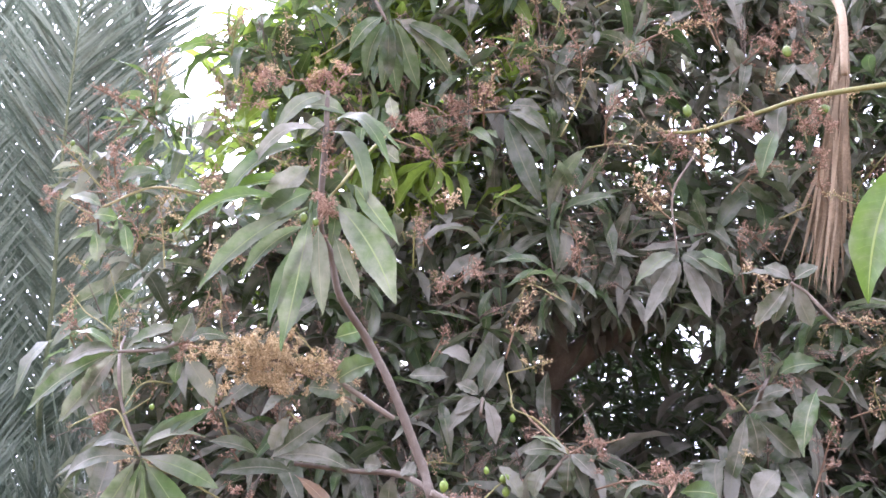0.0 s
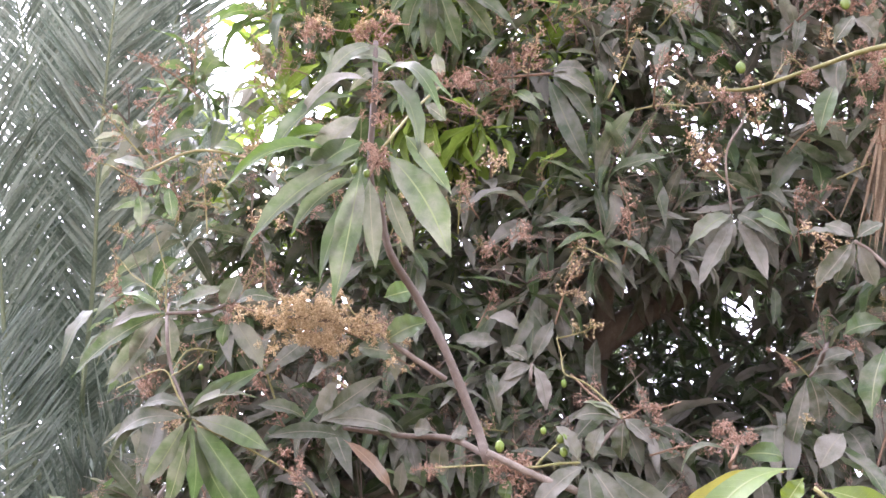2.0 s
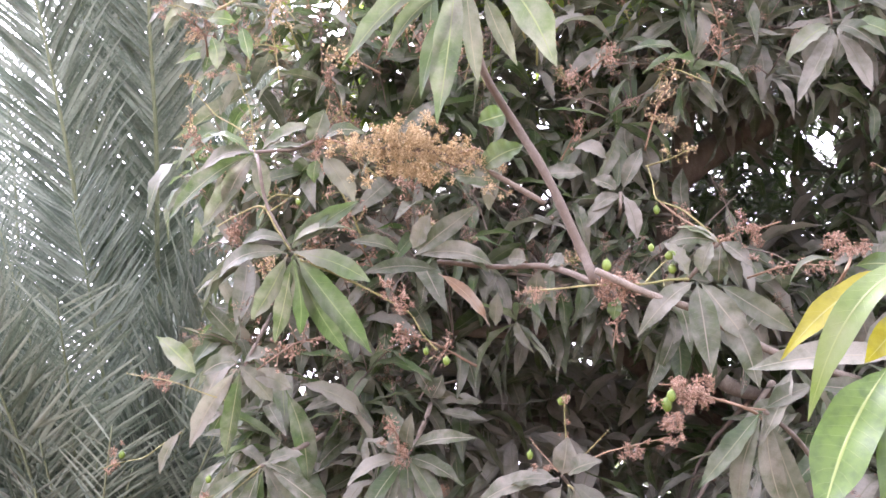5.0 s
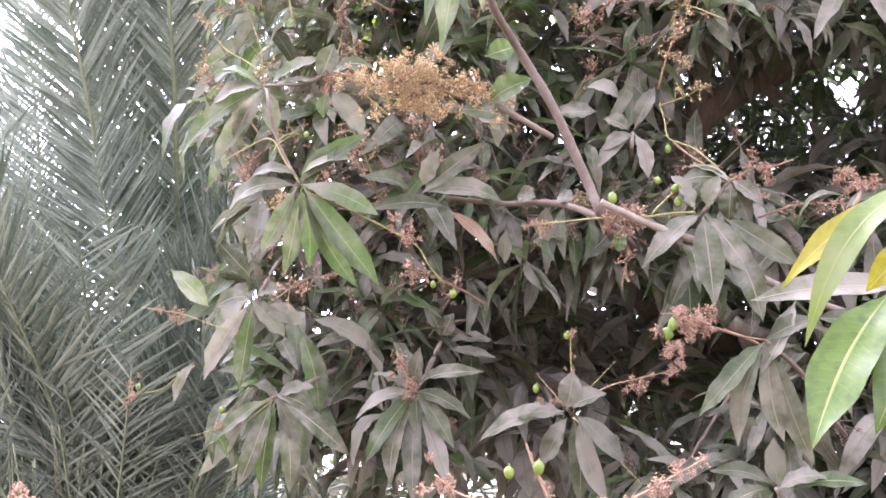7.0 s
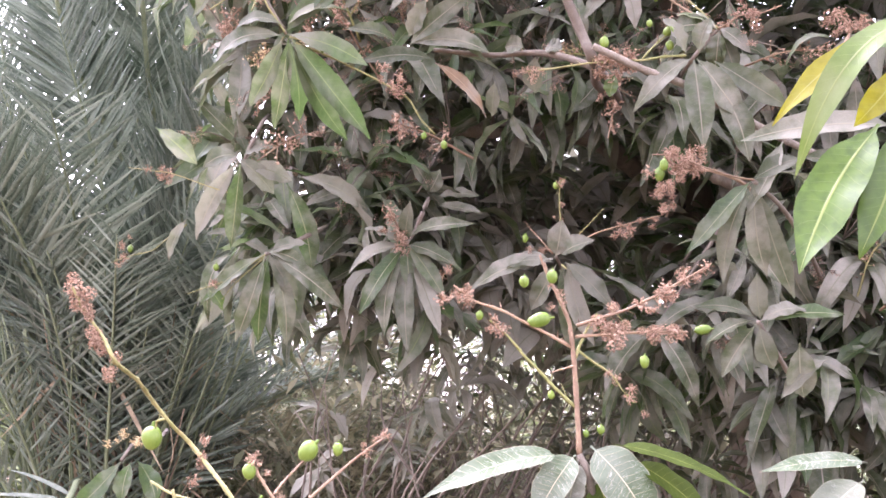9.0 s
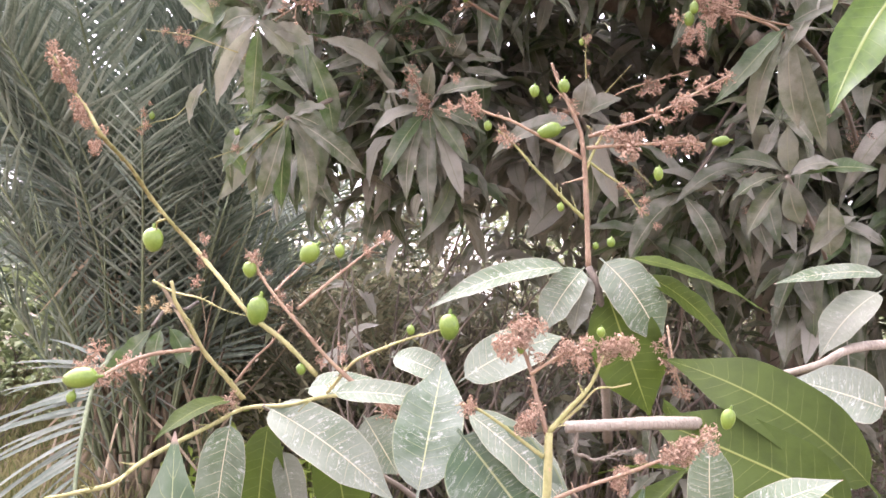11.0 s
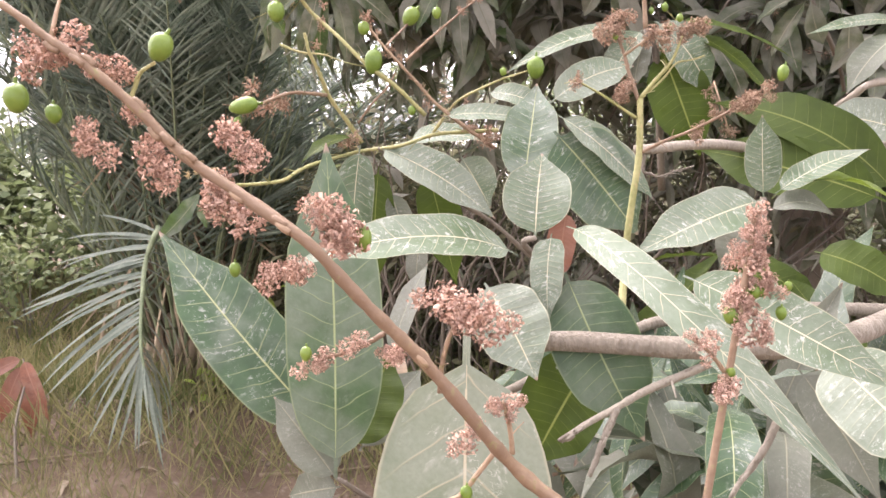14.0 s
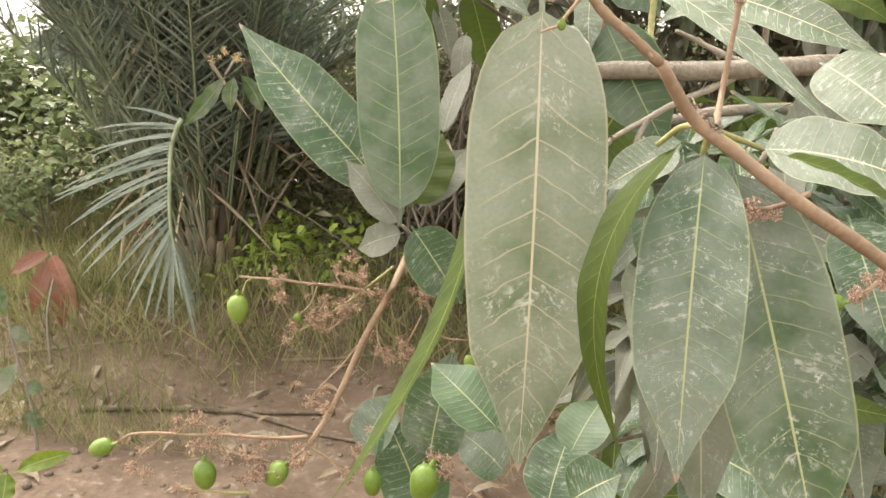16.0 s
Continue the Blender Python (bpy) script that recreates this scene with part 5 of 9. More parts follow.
leaf(s, (0.735, 2.154, 2.300), (0.680, 2.165, 2.220), 0.062, 0.05, (-0.54, -0.84, -0.02), "old")
stalk(s, [(0.727, 2.321, 2.484), (0.684, 2.308, 2.522), (0.635, 2.307, 2.548)], 0.0028, 0.0015, "lemon")
tufts(s, (0.649, 2.307, 2.533), (0.690, 2.320, 2.480), 6, 0.0121, "russet_airy")
leaf(s, (0.799, 2.034, 2.463), (0.762, 2.059, 2.309), 0.059, 0.05, (-0.74, -0.63, -0.22), "mid")
leaf(s, (0.837, 2.089, 2.545), (0.767, 2.183, 2.547), 0.058, 0.08, (-0.79, -0.58, 0.20), "mid")
s = shoot(far_tree, [(0.060, 3.134, 3.276), (0.045, 2.761, 3.112), (0.037, 2.747, 3.171)], 0.0076, 0.0057, "twig", "whorl of dusty leaves with a pink panicle")
leaf(s, (0.037, 2.747, 3.171), (0.168, 2.719, 3.249), 0.063, 0.10, (-0.31, -0.93, 0.20), "old")
leaf(s, (0.041, 2.748, 3.167), (0.122, 2.783, 3.062), 0.061, 0.05, (0.29, -0.92, -0.28), "old")
leaf(s, (0.031, 2.747, 3.170), (-0.125, 2.746, 3.140), 0.063, 0.08, (-0.04, -0.98, 0.20), "old")
leaf(s, (0.036, 2.745, 3.180), (0.226, 2.731, 3.214), 0.069, 0.08, (-0.09, -0.93, 0.35), "old")
leaf(s, (0.032, 2.749, 3.161), (-0.023, 2.784, 3.013), 0.056, 0.06, (-0.33, -0.91, -0.27), "old")
leaf(s, (0.021, 2.745, 3.181), (-0.081, 2.733, 3.271), 0.059, 0.08, (0.45, -0.89, 0.10), "old")
stalk(s, [(0.031, 2.746, 3.175), (-0.039, 2.740, 3.220), (-0.138, 2.735, 3.246)], 0.0058, 0.0039, "pink")
tufts(s, (-0.136, 2.737, 3.236), (0.021, 2.745, 3.181), 8, 0.0223, "russet_airy")
s = shoot(far_tree, [(0.245, 3.156, 3.168), (0.205, 2.756, 3.011), (0.192, 2.728, 3.081)], 0.0075, 0.0056, "twig", "rosette with a long pink panicle")
tufts(s, (0.154, 2.726, 3.078), (0.238, 2.739, 3.067), 9, 0.0236, "russet_airy")
tufts(s, (0.185, 2.747, 3.027), (0.175, 2.786, 2.901), 9, 0.0195, "russet_airy")
leaf(s, (0.191, 2.725, 3.090), (0.179, 2.707, 3.134), 0.039, 0.10, (0.17, -0.89, -0.42), "old")
leaf(s, (0.173, 2.727, 3.079), (0.047, 2.732, 3.034), 0.051, 0.10, (-0.18, -0.94, 0.30), "old")
leaf(s, (0.211, 2.736, 3.065), (0.284, 2.743, 3.072), 0.057, 0.10, (0.03, -0.96, 0.27), "old")
leaf(s, (0.193, 2.735, 3.063), (0.290, 2.779, 2.986), 0.054, 0.05, (0.23, -0.93, -0.28), "old")
leaf(s, (0.174, 2.733, 3.061), (0.035, 2.750, 2.958), 0.065, 0.08, (-0.32, -0.94, 0.14), "old")
s = shoot(far_tree, [(0.455, 3.212, 3.406), (0.397, 2.877, 3.190), (0.400, 2.908, 3.129)], 0.0059, 0.0039, "twig", "small whorl with a red-brown panicle")
leaf(s, (0.396, 2.908, 3.129), (0.376, 2.947, 3.036), 0.052, 0.05, (-0.32, -0.88, -0.35), "old")
leaf(s, (0.404, 2.908, 3.130), (0.435, 2.946, 3.051), 0.037, 0.05, (0.13, -0.89, -0.43), "old")
leaf(s, (0.419, 2.904, 3.140), (0.493, 2.947, 3.055), 0.044, 0.05, (0.15, -0.91, -0.40), "old")
tufts(s, (0.368, 2.893, 3.153), (0.449, 2.910, 3.133), 6, 0.0249, "russet_airy")
leaf(s, (0.275, 2.836, 3.240), (0.460, 2.836, 3.273), 0.067, 0.10, (-0.03, -0.98, 0.21), "old")
leaf(s, (0.295, 2.842, 3.233), (0.435, 2.874, 3.203), 0.056, 0.10, (0.26, -0.92, 0.28), "old")
s = shoot(far_tree, [(0.167, 2.866, 3.852), (0.109, 2.617, 3.653), (0.050, 2.507, 3.537), (-0.001, 2.418, 3.491)], 0.0071, 0.0053, "twig", "shoot with long drooping leaves and a wide panicle")
leaf(s, (0.046, 2.427, 3.471), (0.192, 2.445, 3.305), 0.061, 0.12, (0.30, -0.93, -0.22), "mid")
leaf(s, (0.055, 2.424, 3.476), (0.196, 2.425, 3.390), 0.058, 0.14, (0.25, -0.97, -0.07), "mid")
leaf(s, (0.045, 2.421, 3.484), (0.164, 2.405, 3.475), 0.051, 0.12, (0.04, -1.00, 0.09), "old")
leaf(s, (0.038, 2.429, 3.467), (0.182, 2.465, 3.146), 0.071, 0.06, (0.30, -0.90, -0.32), "mid")
stalk(s, [(0.046, 2.425, 3.476), (-0.143, 2.426, 3.446), (-0.266, 2.413, 3.406)], 0.0073, 0.0036, "pink")
stalk(s, [(-0.143, 2.426, 3.446), (-0.180, 2.410, 3.465), (-0.235, 2.394, 3.472)], 0.0055, 0.0036, "pink")
tufts(s, (-0.126, 2.419, 3.464), (-0.001, 2.413, 3.500), 10, 0.0229, "russet_airy")
tufts(s, (-0.266, 2.413, 3.406), (-0.107, 2.433, 3.441), 9, 0.0228, "russet_airy")
tufts(s, (-0.096, 2.441, 3.426), (-0.094, 2.462, 3.373), 5, 0.0172, "russet_airy")
s = shoot(far_tree, [(-0.398, 2.046, 2.883), (-0.314, 1.761, 2.750), (-0.268, 1.814, 2.886), (-0.218, 1.853, 2.987)], 0.0039, 0.0026, "lemon", "slim panicle stalk with a pale leaf")
tufts(s, (-0.218, 1.847, 2.998), (-0.138, 1.851, 3.014), 8, 0.0157, "russet_airy")
stalk(s, [(-0.229, 1.860, 2.965), (-0.147, 1.882, 2.945), (-0.090, 1.895, 2.907)], 0.0040, 0.0027, "pink")
tufts(s, (-0.161, 1.878, 2.950), (-0.090, 1.895, 2.907), 6, 0.0100, "russet_airy")
leaf(s, (-0.219, 1.844, 3.005), (-0.234, 1.813, 3.053), 0.033, 0.08, (0.34, -0.87, -0.35), "old")
leaf(s, (-0.253, 1.863, 2.940), (-0.199, 1.886, 2.911), 0.038, 0.08, (0.30, -0.95, -0.10), "old")
s = shoot(far_tree, [(-0.487, 2.452, 4.088), (-0.423, 2.228, 3.801), (-0.347, 2.247, 3.662)], 0.0070, 0.0052, "twig", "high tuft of long hanging leaves")
leaf(s, (-0.347, 2.237, 3.676), (-0.407, 2.322, 3.493), 0.052, 0.06, (-0.19, -0.91, -0.36), "mid")
leaf(s, (-0.338, 2.239, 3.678), (-0.305, 2.371, 3.473), 0.067, 0.04, (0.22, -0.88, -0.42), "mid")
leaf(s, (-0.330, 2.240, 3.680), (-0.237, 2.377, 3.504), 0.063, 0.04, (0.27, -0.90, -0.35), "mid")
leaf(s, (-0.321, 2.243, 3.681), (-0.132, 2.373, 3.552), 0.059, 0.08, (0.24, -0.93, -0.27), "mid")
leaf(s, (-0.364, 2.230, 3.679), (-0.461, 2.268, 3.558), 0.051, 0.10, (-0.16, -0.95, -0.25), "mid")
leaf(s, (-0.313, 2.243, 3.683), (-0.189, 2.321, 3.620), 0.054, 0.08, (0.26, -0.94, -0.22), "old")
leaf(s, (-0.347, 2.242, 3.669), (-0.356, 2.351, 3.476), 0.056, 0.04, (-0.05, -0.90, -0.44), "mid")
leaf(s, (-0.296, 2.251, 3.679), (-0.062, 2.360, 3.590), 0.054, 0.10, (0.26, -0.96, -0.13), "mid")
s = shoot(far_tree, [(1.094, 1.995, 3.322), (0.881, 2.073, 3.319), (0.780, 2.174, 3.336), (0.612, 2.220, 3.291), (0.520, 2.244, 3.298)], 0.0080, 0.0048, "lemon", "long flower stalk reaching out of the crown")
tufts(s, (0.520, 2.244, 3.298), (0.597, 2.224, 3.293), 8, 0.0171, "russet_airy")
tufts(s, (0.719, 2.190, 3.305), (0.779, 2.176, 3.317), 6, 0.0151, "russet_airy")
fruit(s, (0.580, 2.207, 3.350), 0.0146, 1.2, 0)
leaf(s, (0.881, 2.141, 3.494), (0.822, 2.160, 3.406), 0.044, 0.10, (-0.48, -0.87, -0.05), "old")
leaf(s, (0.881, 2.143, 3.486), (0.939, 2.156, 3.418), 0.047, 0.10, (0.11, -0.90, -0.42), "old")
leaf(s, (0.843, 2.163, 3.370), (0.824, 2.169, 3.239), 0.062, 0.08, (-0.62, -0.71, -0.34), "old")
leaf(s, (0.819, 2.169, 3.277), (0.770, 2.192, 3.122), 0.054, 0.05, (-0.44, -0.86, -0.27), "fresh")
tufts(s, (0.905, 2.158, 3.389), (0.925, 2.162, 3.277), 10, 0.0231, "russet_airy")
tufts(s, (0.899, 2.160, 3.256), (0.889, 2.166, 3.113), 6, 0.0145, "russet_airy")
fruit(s, (0.953, 2.162, 3.346), 0.0158, 1.0, 60)
fruit(s, (0.859, 2.133, 3.528), 0.0145, 1.2, 0)
tufts(s, (0.804, 2.129, 3.542), (0.977, 2.143, 3.501), 12, 0.0153, "russet_airy")
s = shoot(far_tree, [(0.622, 2.908, 3.815), (0.524, 2.558, 3.572), (0.499, 2.545, 3.607)], 0.0057, 0.0038, "twig", "small whorl of pale leaves")
leaf(s, (0.499, 2.545, 3.607), (0.449, 2.542, 3.627), 0.041, 0.20, (0.18, -0.98, -0.13), "old")
leaf(s, (0.505, 2.545, 3.607), (0.523, 2.524, 3.651), 0.045, 0.10, (-0.47, -0.85, -0.22), "old")
leaf(s, (0.500, 2.549, 3.599), (0.384, 2.574, 3.578), 0.047, 0.10, (-0.11, -0.98, 0.18), "old")
leaf(s, (0.511, 2.552, 3.589), (0.608, 2.545, 3.588), 0.058, 0.10, (0.05, -1.00, 0.07), "old")
leaf(s, (0.506, 2.557, 3.581), (0.487, 2.593, 3.502), 0.045, 0.05, (-0.40, -0.85, -0.34), "old")
leaf(s, (0.524, 2.551, 3.590), (0.552, 2.593, 3.482), 0.055, 0.05, (0.17, -0.89, -0.42), "old")
s = shoot(far_tree, [(1.211, 3.385, 3.892), (1.062, 3.003, 3.663), (1.050, 2.981, 3.712)], 0.0065, 0.0043, "twig", "whorl of dusty leaves high in the crown")
leaf(s, (1.050, 2.984, 3.706), (0.949, 3.004, 3.607), 0.067, 0.08, (-0.31, -0.95, -0.06), "old")
leaf(s, (1.054, 2.986, 3.703), (1.042, 3.056, 3.519), 0.061, 0.05, (-0.54, -0.76, -0.36), "old")
leaf(s, (1.062, 2.986, 3.703), (1.179, 3.056, 3.602), 0.062, 0.06, (0.00, -0.86, -0.51), "old")
leaf(s, (1.039, 2.979, 3.710), (0.926, 2.961, 3.705), 0.059, 0.10, (0.10, -1.00, -0.02), "old")
leaf(s, (1.063, 3.028, 3.602), (1.124, 3.088, 3.493), 0.052, 0.05, (0.06, -0.89, -0.46), "old")
leaf(s, (1.062, 2.978, 3.724), (1.121, 2.928, 3.848), 0.047, 0.05, (-0.62, -0.78, -0.06), "old")
s = shoot(far_tree, [(-0.779, 2.373, 3.059), (-0.711, 2.006, 2.855), (-0.820, 1.947, 2.835), (-0.938, 1.957, 2.775)], 0.0042, 0.0028, "lemon", "thin flower stalk with fresh green leaves")
leaf(s, (-0.902, 1.940, 2.832), (-0.811, 1.935, 2.877), 0.040, 0.12, (-0.16, -0.98, 0.11), "mid")
leaf(s, (-0.964, 1.963, 2.753), (-0.893, 1.967, 2.752), 0.040, 0.10, (0.10, -0.99, 0.10), "fresh")
leaf(s, (-0.938, 1.957, 2.775), (-1.024, 1.945, 2.794), 0.040, 0.10, (0.26, -0.86, 0.43), "mid")
leaf(s, (-0.780, 1.949, 2.847), (-0.698, 1.962, 2.845), 0.037, 0.10, (0.13, -0.97, 0.18), "fresh")
stalk(s, [(-0.847, 1.946, 2.832), (-0.915, 1.943, 2.817), (-0.984, 1.941, 2.810)], 0.0028, 0.0014, "pink")
tufts(s, (-0.930, 1.938, 2.830), (-0.853, 1.924, 2.892), 8, 0.0133, "russet_airy")
tufts(s, (-1.087, 1.942, 2.788), (-1.052, 1.946, 2.785), 6, 0.0118, "russet_airy")
stalk(s, [(-0.950, 1.963, 2.754), (-1.022, 1.950, 2.780), (-1.080, 1.941, 2.791)], 0.0028, 0.0014, "lemon")
fruit(s, (-0.851, 1.952, 2.810), 0.0084, 1.0, 0)
fruit(s, (-1.028, 1.892, 2.917), 0.0070, 1.0, 0)
leaf(s, (-0.953, 1.975, 2.720), (-0.935, 1.999, 2.641), 0.039, 0.05, (0.65, -0.71, -0.27), "mid")
leaf(s, (-0.877, 1.971, 2.740), (-0.853, 1.994, 2.661), 0.033, 0.05, (0.60, -0.76, -0.25), "mid")
s = shoot(far_tree, [(-1.382, 3.079, 1.197), (-1.233, 2.675, 1.216), (-1.257, 2.621, 1.226), (-1.247, 2.513, 1.183)], 0.0068, 0.0051, "twig", "low twig end with two leaves before the palm")
leaf(s, (-1.247, 2.512, 1.178), (-1.371, 2.466, 1.027), 0.054, 0.05, (0.08, -0.97, 0.23), "mid")
leaf(s, (-1.222, 2.517, 1.179), (-1.227, 2.498, 1.070), 0.048, 0.05, (0.15, -0.97, 0.16), "mid")
leaf(s, (-1.205, 2.520, 1.184), (-1.134, 2.513, 1.070), 0.054, 0.05, (0.55, -0.73, 0.39), "mid")
tufts(s, (-1.290, 2.512, 1.220), (-1.207, 2.529, 1.237), 5, 0.0122, "straw_airy")

# ---- the near mango tree ----
near_tree = thing("mango_tree", (1.55, 1.6, GROUND), "mango tree with broad flecked leaves, pink panicles and green fruits", "tree")
s = shoot(near_tree, [(-0.033, 1.082, 1.314), (-0.049, 1.024, 1.445), (-0.061, 1.024, 1.476)], 0.0045, 0.0030, "twig", "leafy shoot end with dusty leaves and a fruiting panicle")
stalk(s, [(-0.061, 1.024, 1.476), (-0.069, 1.030, 1.557), (-0.075, 1.031, 1.592), (-0.094, 1.031, 1.630), (-0.104, 1.031, 1.652)], 0.0030, 0.0015, "pink")
stalk(s, [(-0.071, 1.030, 1.569), (-0.116, 1.024, 1.590), (-0.158, 1.017, 1.605), (-0.180, 1.014, 1.619)], 0.0020, 0.0010, "pink")
stalk(s, [(-0.067, 1.027, 1.517), (-0.099, 1.024, 1.546), (-0.127, 1.020, 1.574), (-0.146, 1.018, 1.590)], 0.0020, 0.0010, "lemon")
stalk(s, [(-0.068, 1.030, 1.560), (-0.058, 1.034, 1.588), (-0.050, 1.036, 1.601)], 0.0020, 0.0010, "lemon")
stalk(s, [(-0.068, 1.032, 1.589), (-0.024, 1.041, 1.606), (0.014, 1.050, 1.628), (0.049, 1.058, 1.650)], 0.0020, 0.0010, "pink")
stalk(s, [(-0.069, 1.031, 1.579), (-0.013, 1.042, 1.586), (0.033, 1.050, 1.589)], 0.0020, 0.0010, "pink")
stalk(s, [(-0.066, 1.031, 1.567), (-0.035, 1.035, 1.547), (-0.013, 1.037, 1.523)], 0.0015, 0.0005, "lemon")
stalk(s, [(-0.069, 1.029, 1.553), (-0.089, 1.025, 1.546)], 0.0015, 0.0005, "pink")
tufts(s, (-0.180, 1.014, 1.619), (-0.158, 1.017, 1.605), 5, 0.0074, "russet_airy")
tufts(s, (-0.148, 1.018, 1.591), (-0.135, 1.019, 1.572), 4, 0.0054, "russet_airy")
tufts(s, (-0.053, 1.035, 1.595), (-0.023, 1.040, 1.582), 7, 0.0084, "russet")
tufts(s, (-0.015, 1.044, 1.610), (0.049, 1.058, 1.650), 10, 0.0074, "russet_airy")
tufts(s, (-0.014, 1.042, 1.589), (0.035, 1.051, 1.586), 7, 0.0065, "russet")
tufts(s, (-0.035, 1.035, 1.547), (-0.013, 1.037, 1.523), 5, 0.0054, "russet_airy")
tufts(s, (-0.075, 1.032, 1.596), (-0.089, 1.031, 1.626), 4, 0.0054, "russet_airy")
fruit(s, (-0.117, 1.026, 1.626), 0.0049, 1.0, 0)
fruit(s, (-0.092, 1.031, 1.632), 0.0055, 1.05, 0)
fruit(s, (-0.102, 1.026, 1.592), 0.0074, 1.3, 75)
fruit(s, (-0.155, 1.017, 1.593), 0.0039, 1.0, 0)
fruit(s, (-0.006, 1.041, 1.560), 0.0045, 1.2, 0)
fruit(s, (0.046, 1.053, 1.592), 0.0049, 1.4, 80)
fruit(s, (-0.088, 1.024, 1.526), 0.0035, 1.0, 0)
fruit(s, (-0.043, 1.030, 1.498), 0.0039, 1.0, 0)
fruit(s, (-0.056, 1.027, 1.494), 0.0030, 1.0, 0)
leaf(s, (-0.075, 1.022, 1.474), (-0.197, 0.997, 1.430), 0.026, 0.10, (-0.12, -0.69, 0.72), "near")
leaf(s, (-0.064, 1.024, 1.476), (-0.098, 1.014, 1.416), 0.033, 0.06, (-0.34, -0.87, 0.35), "near")
leaf(s, (-0.052, 1.027, 1.484), (0.006, 1.032, 1.410), 0.046, 0.14, (0.37, -0.90, 0.23), "near")
leaf(s, (-0.046, 1.026, 1.459), (-0.001, 1.025, 1.351), 0.062, 0.04, (0.14, -0.99, 0.06), "under")
leaf(s, (-0.031, 1.031, 1.486), (0.094, 1.050, 1.445), 0.025, 0.07, (0.33, -0.32, 0.89), "under")
leaf(s, (-0.016, 1.033, 1.473), (0.071, 1.043, 1.405), 0.037, 0.08, (0.58, -0.46, 0.67), "under")
leaf(s, (-0.062, 1.024, 1.471), (-0.071, 1.018, 1.416), 0.027, 0.05, (-0.43, -0.89, 0.15), "grey")
s = shoot(near_tree, [(0.011, 1.052, 1.427), (0.014, 1.010, 1.401), (0.025, 1.010, 1.371)], 0.0012, 0.0007, "pink", "thin hanging twig of withered florets")
tufts(s, (0.003, 1.010, 1.424), (0.025, 1.010, 1.371), 8, 0.0059, "russet_airy")
s = shoot(near_tree, [(0.266, 1.115, 1.386), (0.150, 1.042, 1.362), (0.068, 0.996, 1.358), (-0.002, 0.933, 1.365), (-0.071, 0.920, 1.358)], 0.0057, 0.0048, "bark", "grey bare branch")
stalk(s, [(-0.062, 0.921, 1.356), (-0.062, 0.920, 1.339), (-0.048, 0.922, 1.335), (-0.018, 0.928, 1.345)], 0.0022, 0.0013, "bark")
s = shoot(near_tree, [(0.339, 1.182, 1.422), (0.169, 1.019, 1.427), (0.130, 1.011, 1.409), (0.121, 1.089, 1.389), (0.090, 1.133, 1.371)], 0.0042, 0.0028, "bark", "grey branch with large olive leaves")
leaf(s, (0.162, 0.949, 1.322), (0.004, 1.008, 1.404), 0.059, 0.18, (0.02, -0.79, 0.61), "under")
leaf(s, (0.140, 0.904, 1.320), (-0.007, 0.983, 1.359), 0.059, 0.08, (-0.31, -0.82, 0.48), "under")
leaf(s, (0.180, 0.997, 1.379), (0.105, 1.005, 1.396), 0.044, 0.08, (0.01, -0.88, 0.47), "near")
leaf(s, (0.188, 1.048, 1.484), (0.092, 1.029, 1.471), 0.017, 0.10, (0.03, -0.68, 0.73), "near")
leaf(s, (0.177, 1.024, 1.472), (0.128, 1.011, 1.413), 0.039, 0.10, (-0.56, -0.58, 0.59), "grey")
s = shoot(near_tree, [(0.021, 0.802, 1.248), (0.019, 0.795, 1.287), (0.020, 0.799, 1.328)], 0.0031, 0.0024, "twig", "leafy shoot end with four dusty leaves")
leaf(s, (0.020, 0.798, 1.326), (-0.076, 0.748, 1.287), 0.044, 0.06, (0.02, -0.63, 0.77), "near")
leaf(s, (0.020, 0.799, 1.328), (0.016, 0.803, 1.389), 0.027, 0.03, (0.02, -1.00, 0.07), "near")
leaf(s, (0.026, 0.800, 1.327), (0.123, 0.817, 1.323), 0.024, 0.14, (0.07, -0.13, 0.99), "lime")
leaf(s, (0.029, 0.801, 1.331), (0.097, 0.816, 1.365), 0.024, 0.07, (-0.24, -0.59, 0.77), "near")
leaf(s, (0.024, 0.798, 1.318), (0.073, 0.807, 1.315), 0.026, 0.20, (0.14, -0.50, 0.85), "grey")
leaf(s, (0.020, 0.798, 1.319), (-0.009, 0.790, 1.272), 0.030, 0.10, (-0.56, -0.69, 0.46), "grey")
s = shoot(near_tree, [(-0.084, 0.690, 1.252), (-0.083, 0.708, 1.276), (-0.082, 0.714, 1.300), (-0.079, 0.717, 1.332), (-0.076, 0.722, 1.361), (-0.077, 0.726, 1.397)], 0.0028, 0.0022, "lemon", "stout yellow-green flower stalk with withered blossom")
stalk(s, [(-0.078, 0.726, 1.396), (-0.089, 0.733, 1.428), (-0.097, 0.735, 1.449)], 0.0019, 0.0009, "pink")
stalk(s, [(-0.077, 0.726, 1.397), (-0.058, 0.731, 1.421), (-0.051, 0.733, 1.439)], 0.0019, 0.0009, "lemon")
stalk(s, [(-0.071, 0.727, 1.402), (-0.054, 0.731, 1.421), (-0.036, 0.729, 1.426)], 0.0009, 0.0006, "lemon")
stalk(s, [(-0.079, 0.724, 1.384), (-0.102, 0.724, 1.399), (-0.121, 0.724, 1.409)], 0.0015, 0.0009, "lemon")
stalk(s, [(-0.075, 0.722, 1.361), (-0.043, 0.726, 1.376), (-0.015, 0.720, 1.392), (0.007, 0.717, 1.410)], 0.0015, 0.0009, "pink")
stalk(s, [(-0.089, 0.732, 1.426), (-0.070, 0.735, 1.440), (-0.055, 0.735, 1.446)], 0.0013, 0.0006, "pink")
